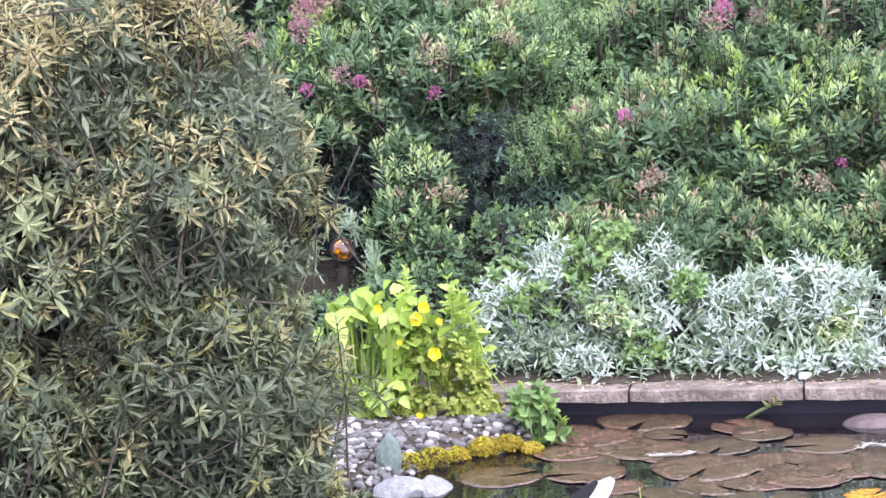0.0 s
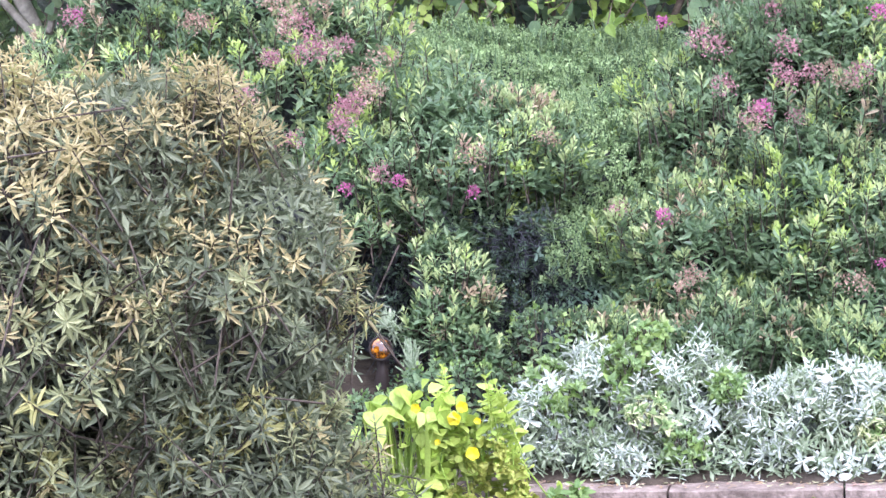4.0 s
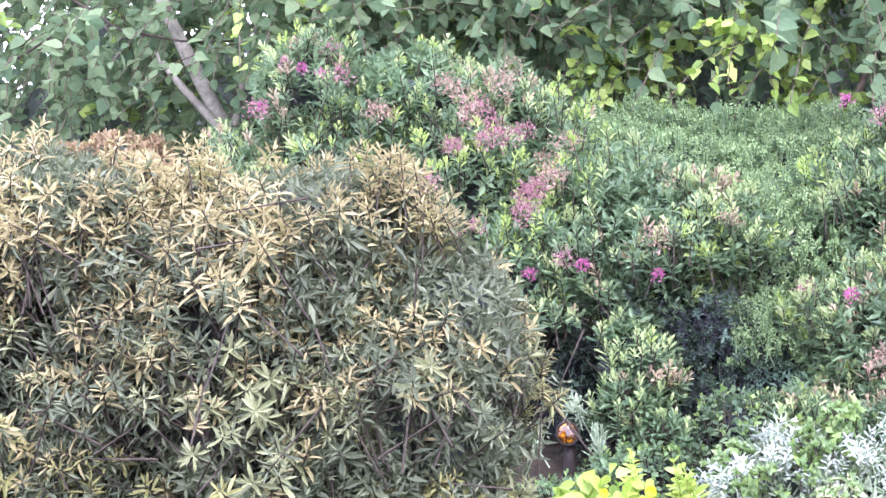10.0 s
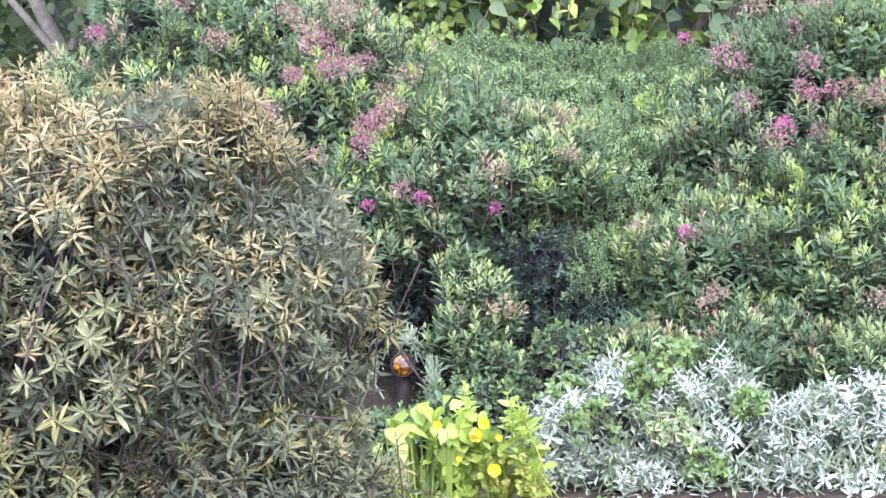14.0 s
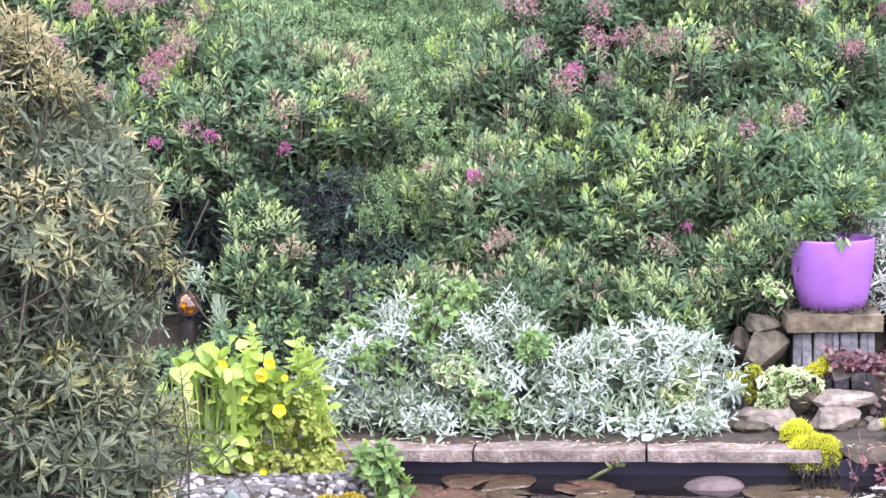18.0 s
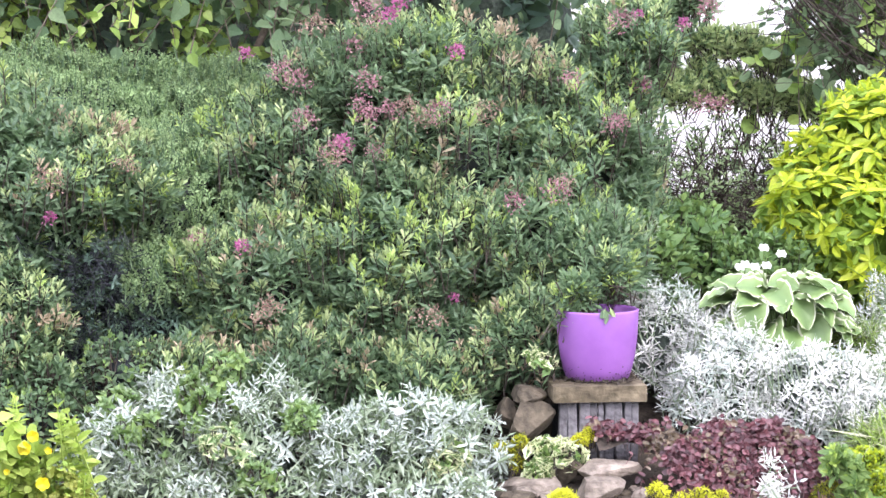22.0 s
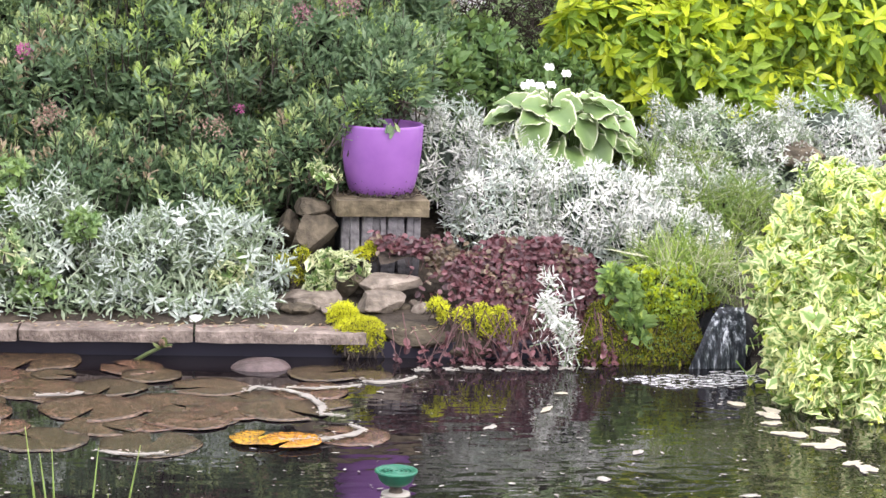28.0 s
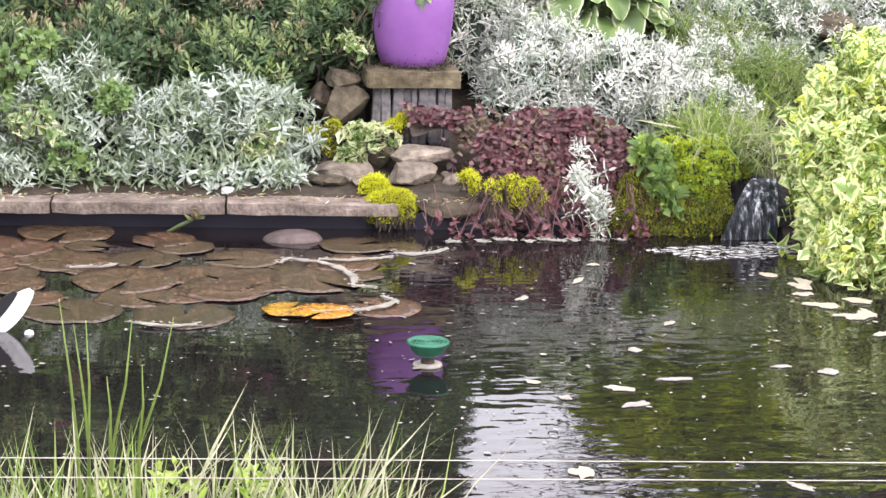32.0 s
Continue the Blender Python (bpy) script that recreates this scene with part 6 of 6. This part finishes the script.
def gravel_height(x, y):
    h = min(0.055, (y - shore(x)) * 0.28)
    return max(-0.08, h - 1.2 * max(0.0, x + 0.42)) + 0.006 * noise.noise(Vector((x * 12, y * 12, 1.0)))


beach = tagged(thing("pebble_beach", "grey and white pebbles at the pond corner", "pebbles", (0, 0, 0)), kind="structure")
loose_v, loose_l, loose_n = [], [], 0
for k in range(1400):
    x, y = rngm.uniform(-1.10, -0.40), rngm.uniform(6.80, 7.66)
    if y < shore(x) - 0.02 or rngm.random() < (0.75 if x > -0.60 else 0.3) * min(1.0, max(0.0, 7.36 - y) * 12) * (x > -0.84):
        continue
    s = rngm.choice([rngm.uniform(0.006, 0.011), rngm.uniform(0.010, 0.020)])
    at = Vector((x, y, gravel_height(x, y) + s * 0.3))
    turn = tuple(rngm.uniform(0, 6.28, 3) * (0.1, 0.1, 1))
    size = (s * rngm.uniform(0.9, 1.4), s * rngm.uniform(0.8, 1.1), s * rngm.uniform(0.5, 0.8))
    if len(beach.children) < 290 and y < 7.5:
        ob = hang("pebble", PEBBLES[k % 6], beach)
        ob.location, ob.rotation_euler, ob.scale = at, turn, size
    else:
        m4 = Matrix.LocRotScale(at, Euler(turn), size)
        me = PEBBLES[k % 6]
        loose_v += [m4 @ v.co for v in me.vertices]
        loose_l += [loose_n + q for p in me.polygons for q in p.vertices]
        loose_n += len(me.vertices)
hang("pebble_mass", mesh_arrays("pebble_mass", [tuple(v) for v in loose_v], loose_l, [3] * (len(loose_l) // 3), [M_PEBBLE], smooth=True), beach)["kind"] = "stuff"
bm = bmesh.new()
bmesh.ops.create_grid(bm, x_segments=40, y_segments=36, size=1.0)
for v in bm.verts:
    x, y = -0.80 + v.co.x * 0.62, 7.25 + v.co.y * 0.55
    v.co = Vector((x, y, gravel_height(x, y)))
part("gravel_bed", bm, M_SOIL, beach, "dark wet grit", smooth=True)

cushion("moss_strip", "golden moss along the pond corner", [(-.79, 7.04, .014, .06, .06, .036), (-.72, 7.09, .018, .06, .06, .036), (-.65, 7.15, .012, .05, .06, .030), (-.56, 7.21, .020, .06, .06, .040), (-.48, 7.24, .022, .06, .06, .040), (-.41, 7.22, .010, .05, .05, .030)], 1700, M_OCHRE, 40.0, leaf=(0.010, 0.003), young=M_YELLOW_MOSS, young_prob=0.5)
M_PALE_STONE = rock_mat("pale_stone", (0.17, 0.17, 0.175), (0.30, 0.295, 0.30), 5.0, 0.85, 0.6)
rock("rock", "upright pale grey-green stone at the pond corner", (-0.855, 6.98, 0.05), (0.034, 0.03, 0.07), 14.0, rock_mat("green_grey_stone", (0.11, 0.145, 0.125), (0.20, 0.24, 0.21), 8.0), 0.2, "corner stones", None, 4, 0.45)
rock("rock", "cracked pale stone at the pond corner", (-0.785, 6.72, -0.012), (0.085, 0.07, 0.052), 15.0, M_PALE_STONE, 0.0, "corner stones", None, 9, 0.3)
rock("rock", "cracked pale stone at the pond corner", (-0.695, 6.74, -0.012), (0.065, 0.06, 0.05), 16.5, M_PALE_STONE, 0.6, "corner stones", None, 9, 0.3)

M_PALE_LIME = leaf_mat("pale_lime_leaf", (0.26, 0.38, 0.05), (0.48, 0.58, 0.14), 0.5, 0.35, 5.0)
M_OLIVE_HERB = leaf_mat("olive_creeping_leaf", (0.22, 0.26, 0.04), (0.46, 0.48, 0.12), 0.5, 0.3, 7.0)
mim = thing("yellow_monkey_flower", "lime-green monkey flower with yellow blooms beside the pebbles", "plant", (0, 0, 0))
# upright leafy stems
p = np.stack([rngm.uniform(-.97, -.60, 46), rngm.uniform(7.55, 7.68, 46), rngm.uniform(.24, .50, 46)], 1)
p[:9] += np.array([0.02, 0, 0.08])
stems = unit(np.array([0, -0.1, 1.0]) + rngm.normal(0, 0.22, p.shape))
sprigs("foliage", p, stems, 10, 0.034, 0.058, 0.021, [M_PALE_LIME, M_LIME], rngm, young=2, young_prob=0.5, shape=OVAL, open_tip=40, open_base=88, parent=mim, taper=0.45)
tubes("stemwork", p - stems * 0.26, p, 0.0035, 0.002, M_LIME, mim, sides=4)
p, nrm = on_lobes([(-.86, 7.60, .26, .13, .08, .14), (-.92, 7.58, .12, .10, .08, .08)], 60, rngm, 0.3, 0.4, seed=47.0)
sprigs("lower_foliage", p, unit(nrm + np.array([0, 0, .5]) + rngm.normal(0, 0.4, p.shape)), 4, 0.02, 0.068, 0.028, [M_PALE_LIME, M_GOLD_IN], rngm, young=1, young_prob=0.3, shape=OVAL, open_tip=55, open_base=92, parent=mim)
p, nrm = on_lobes([(-.66, 7.58, .17, .11, .08, .12), (-.76, 7.56, .10, .14, .08, .08), (-.60, 7.56, .08, .08, .07, .07), (-.90, 7.55, .09, .10, .06, .06), (-.70, 7.55, .26, .09, .07, .10)], 720, rngm, 0.25, 0.3, seed=42.0)
sprigs("creeping_foliage", p, unit(nrm + rngm.normal(0, 0.4, p.shape) + np.array([0, 0, 0.3])), 4, 0.012, 0.022, 0.010, [M_OLIVE_HERB, M_PALE_LIME], rngm, young=1, young_prob=0.35, shape=ROUND, open_tip=60, open_base=95, parent=mim)
# broad pointed leaves on bare stalks
n = 24
bp = np.stack([rngm.uniform(-1.14, -.90, n), rngm.uniform(7.5, 7.66, n), rngm.uniform(.38, .51, n)], 1)
leaves("broad_leaf_mass", bp, unit(rngm.normal(0, .6, (n, 3)) + np.array([0.4, -.4, -0.1])), unit(rngm.normal(0, .3, (n, 3)) + np.array([0, -.6, 1])), rngm.uniform(0.075, 0.115, n), rngm.uniform(0.020, 0.032, n), [M_LIME, M_PALE_LIME], np.arange(n) % 2, OVAL, droop=0.35, parent=mim)
bq = np.stack([rngm.uniform(-.93, -.76, 26), rngm.uniform(7.48, 7.58, 26), np.where(np.arange(26) < 15, rngm.uniform(.40, .52, 26), rngm.uniform(.12, .26, 26))], 1)
leaves("round_leaf_mass", bq, unit(rngm.normal(0, .7, (26, 3)) + np.array([0.1, -.5, -0.2])), unit(rngm.normal(0, .3, (26, 3)) + np.array([0, -.8, .8])), rngm.uniform(0.05, 0.085, 26), rngm.uniform(0.018, 0.030, 26), [M_PALE_LIME, M_LIME], np.arange(26) % 2, OVATE, droop=0.2, parent=mim)
tubes("stalkwork", bp * [1, 1, 0] + np.array([0.02, 0.02, 0.05]), bp, 0.004, 0.0028, M_PALE_LIME, mim, sides=4)
leaves("arching_blade_mass", np.stack([rngm.uniform(-1.08, -.9, 26), rngm.uniform(7.5, 7.64, 26), np.full(26, 0.06)], 1), unit(rngm.normal(0, .3, (26, 3)) + np.array([0, -.1, 1])), unit(rngm.normal(0, 1, (26, 3))),
       rngm.uniform(0.25, 0.42, 26), 0.0045, [M_LIME, M_GRASS], np.arange(26) % 2, BLADE, 0.3, 0.2, mim)
for x, y, z, r in ((-.77, 7.5, .45, .022), (-.80, 7.5, .41, .026), (-.74, 7.49, .29, .026), (-.80, 7.47, .08, .014), (-.93, 7.5, .45, .018), (-.72, 7.5, .40, .014), (-.86, 7.5, .33, .012)):
    ang = np.arange(5) * 1.257 + rngm.uniform(0, 1)
    d = np.stack([np.cos(ang), -0.45 + 0 * ang, np.sin(ang)], 1)
    leaves("bloom", np.tile((x, y, z), (5, 1)), d, np.tile((0, -1.0, 0.2), (5, 1)), r, r * 0.55, [M_YELLOW_PETAL], shape=ROUND, fold=0.2, droop=0.1, parent=mim)

brook = thing("brooklime", "glossy green water plant at the pond corner", "plant", (-0.40, 7.36, 0.0))
p, nrm = on_lobes([(0, 0, .11, .08, .06, .10), (.05, -.03, .05, .08, .06, .06)], 26, rngm, 0.2, 0.3, seed=43.0)
sprigs("foliage", p, unit(nrm + np.array([0, 0, .6]) + rngm.normal(0, .3, p.shape)), 6, 0.02, 0.058, 0.016, [M_HERB, M_PALE_LIME], rngm, young=1, young_prob=0.5, shape=OVAL, open_tip=40, open_base=90, parent=brook)
tubes("stemwork", p * [0.3, 0.3, 0], p, 0.004, 0.003, M_HERB, brook, sides=4)

# amber lamp on a dark post
lamp = thing("garden_lamp", "dark garden lamp with round amber glass among twigs", "lamp", (-1.165, 8.40, 0.1))


def amber():
    m, n, links, b = material("amber_glass", 0.12, 0.0, 0.6)
    t = noise_tex(n, links, 45.0, 3.0)
    r = ramp(n, [(0.44, (0.05, 0.014, 0.002)), (0.58, (0.28, 0.10, 0.004)), (0.74, (0.62, 0.30, 0.015))])
    links.new(t.outputs[0], r.inputs[0])
    links.new(r.outputs[0], b.inputs["Base Color"])
    b.inputs["Coat Weight"].default_value = 0.6
    return m


M_LAMP = simple_mat("dark_brown_metal", (0.022, 0.016, 0.014), 0.6, 0.2)
part("post", lathe([(0.03, 0.0), (0.03, 0.30), (0.024, 0.33), (0.015, 0.40)], 16), M_LAMP, lamp, "dark brown post", smooth=True)
housing = part("housing", lathe([(0.014, -0.02), (0.042, -0.014), (0.046, 0.02), (0.041, 0.026), (0.037, 0.020)], 28), M_LAMP, lamp, "black round housing", smooth=True)
housing.location, housing.rotation_euler, housing.scale = (0, -0.02, 0.43), (radians(80), 0, 0.2), (1.02, 1.05, 0.9)
part("amber_lens", lathe([(0.038, 0.019), (0.035, 0.026), (0.024, 0.032), (0.007, 0.035)], 28), amber(), housing, "amber glass lens", smooth=True)

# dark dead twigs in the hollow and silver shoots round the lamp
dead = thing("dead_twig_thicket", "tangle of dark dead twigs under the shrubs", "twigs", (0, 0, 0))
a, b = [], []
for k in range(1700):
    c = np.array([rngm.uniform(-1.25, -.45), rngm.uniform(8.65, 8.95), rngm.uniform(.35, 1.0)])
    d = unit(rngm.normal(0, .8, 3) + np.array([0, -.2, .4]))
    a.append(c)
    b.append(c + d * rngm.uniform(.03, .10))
tubes("twigwork", a, b, 0.0022, 0.0011, M_SHADETWIG, dead, sides=3)
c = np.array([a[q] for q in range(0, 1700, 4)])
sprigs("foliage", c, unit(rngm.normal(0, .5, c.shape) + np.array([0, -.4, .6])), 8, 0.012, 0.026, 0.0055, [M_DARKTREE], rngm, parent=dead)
# black fill behind the twigs, coloured as the hollow's shade
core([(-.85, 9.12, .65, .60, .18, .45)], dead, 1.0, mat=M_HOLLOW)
# the hedge's dark leaf colour paints this gap dim
bush("shade_foliage", "leaves coloured dark for the shade between the shrubs", "plant", [(-.66, 8.85, .84, .16, .10, .22), (-.40, 8.75, .62, .26, .10, .15), (-1.12, 8.85, .66, .20, .10, .28), (-.85, 8.8, .55, .2, .1, .2)], 420, rngm,
     [M_DARKTREE, M_HEBE], (0.030, 0.0065), 10, 0.012, seed=48.0, young=2, young_prob=0.35, shrink=0, inner=0.5, twigs=40, twig_r=0.003, stem_mat=M_SHADETWIG, up=0.8)
bush("silver_shoots", "thin silver shoots round the lamp", "plant", [(-1.27, 8.32, .52, .05, .05, .12), (-1.04, 8.35, .50, .05, .05, .1), (-1.14, 8.42, .64, .07, .05, .06)], 16, rngm, [M_SILVER_GRN, M_SILVER_GRN], (0.030, 0.0032), 14, 0.013,
     seed=44.0, young=4, shrink=0, stem_mat=M_SILVER_GRN)
bush("upright_shoots", "leafy green shoots rising in the shaded hollow", "plant", [(-.95, 8.45, .62, .16, .1, .12), (-.80, 8.4, .48, .12, .1, .12)], 60, rngm, [M_HEBE, M_HEBE_TIP], (0.055, 0.010), 18, 0.014, seed=45.0, young=2, shrink=0, up=1.5, spread=0.2)
bush("leaf_litter_herb", "small green leaves filling the shaded hollow", "plant", [(-.85, 8.3, .35, .28, .15, .18), (-.5, 8.45, .52, .2, .15, .16), (-1.2, 8.2, .25, .2, .15, .18)], 260, rngm, [M_HEBE, M_HERB], (0.034, 0.010), 8, 0.016, seed=46.0, shape=OVAL, shrink=0.45, core_mat=M_HOLLOW, young_prob=0.4)

# ornament in the water: curved white wing with a dark spotted patch
orn = thing("pond_ornament", "white curved wing-shaped ornament with black spotted patch", "ornament", (-0.135, 6.36, -0.02))
M_WHITE = simple_mat("white_enamel", (0.82, 0.82, 0.83), 0.35)
M_BLACK = simple_mat("black_enamel", (0.02, 0.02, 0.022), 0.4)


def wing(scale, y0, thick, mat, name):
    bm = bmesh.new()
    f, g = [], []
    n = 18
    for i in range(n):
        s = i / (n - 1)
        cx, cz = -0.16 + 0.17 * s, 0.01 + 0.13 * s ** 1.5
        w = 0.045 * math.sin(math.pi * (0.12 + 0.86 * s)) ** 0.7 * scale + 0.004
        nx, nz = -0.75, 0.66
        f.append((bm.verts.new((cx + nx * w, y0 - thick, cz + nz * w)), bm.verts.new((cx - nx * w * 0.7, y0 - thick, cz - nz * w * 0.7))))
        g.append((bm.verts.new((cx + nx * w, y0 + thick, cz + nz * w)), bm.verts.new((cx - nx * w * 0.7, y0 + thick, cz - nz * w * 0.7))))
    for i in range(n - 1):
        bm.faces.new((f[i][0], f[i][1], f[i + 1][1], f[i + 1][0]))
        bm.faces.new((g[i][0], g[i + 1][0], g[i + 1][1], g[i][1]))
        bm.faces.new((f[i][0], f[i + 1][0], g[i + 1][0], g[i][0]))
        bm.faces.new((f[i][1], g[i][1], g[i + 1][1], f[i + 1][1]))
    bm.faces.new((f[0][0], g[0][0], g[0][1], f[0][1]))
    bm.faces.new((f[-1][0], f[-1][1], g[-1][1], g[-1][0]))
    return part(name, bm, mat, orn)


wing(1.0, 0.0, 0.008, M_WHITE, "wing")
ob = wing(0.55, -0.012, 0.003, M_BLACK, "dark_patch")
ob.location = (-0.045, 0, 0.0)
for k in range(12):
    d = blob_disc("spot", -0.15 + 0.011 * k, -0.0165, 0.005, 0.005, k * 1.3, M_WHITE, 0.02 + 0.004 * k + 0.012 * (k % 3), orn, 0.001, 10, 0.2)
    d.rotation_euler = (radians(90), 0, 0)
part("ball_foot", lathe([(0.002, -0.012), (0.012, -0.008), (0.016, 0.004), (0.012, 0.015), (0.002, 0.02)], 16), M_WHITE, orn, smooth=True).location = (0.0, -0.03, 0.012)

# small pale things on the coping and bank
o = blob_disc("white_petal_scrap", 0.535, 7.78, 0.022, 0.02, 2.0, M_WHITE, 0.112, None, 0.012, 16, 0.4)
tagged(o, "crumpled white petal on the coping", "petal")
o = blob_disc("white_blossom", 0.49, 7.96, 0.019, 0.014, 5.0, M_WHITE_PETAL, 0.43, None, 0.012, 16, 0.4)
o.rotation_euler = (radians(60), 0, 0)
tagged(o, "white blossom lying on silver leaves", "flower")
n = 420
lx = rngm.uniform(-.62, 1.4, n)
lp = np.stack([lx, 7.70 - 0.085 * lx + np.abs(rngm.normal(0.10, .08, n)), np.full(n, .106)], 1)
an = rngm.random(n) * 6.28
leaves("leaf_litter", lp, np.stack([np.cos(an), np.sin(an), rngm.normal(0.1, .15, n)], 1), np.tile((0, 0, 1.0), (n, 1)), rngm.uniform(.012, .04, n), rngm.uniform(.002, .006, n), [M_FADED, M_STRAW, M_ORANGE], np.arange(n) % 3, OVAL)
tagged(bpy.data.objects["leaf_litter"], "dry leaf scraps scattered on the coping", "litter", "", "stuff")

# ---- joined masses ----
for ob in bpy.data.objects:
    if ob.parent and any(ob.name.startswith(q) for q in ("foliage", "inner_foliage", "shoot_foliage", "upper_foliage", "stemwork", "branchwork", "twigwork", "inner_fill", "creeping_foliage", "blade_mass",
                                                          "runner", "leafy_shoots", "broad_leaf_mass", "round_leaf_mass", "lower_foliage", "stalkwork", "runner_foliage", "flower_head", "arching_blade_mass", "bud_petals", "soil_splash", "drooping_leaf_mass", "bubble_mass")):
        ob["kind"] = "stuff"
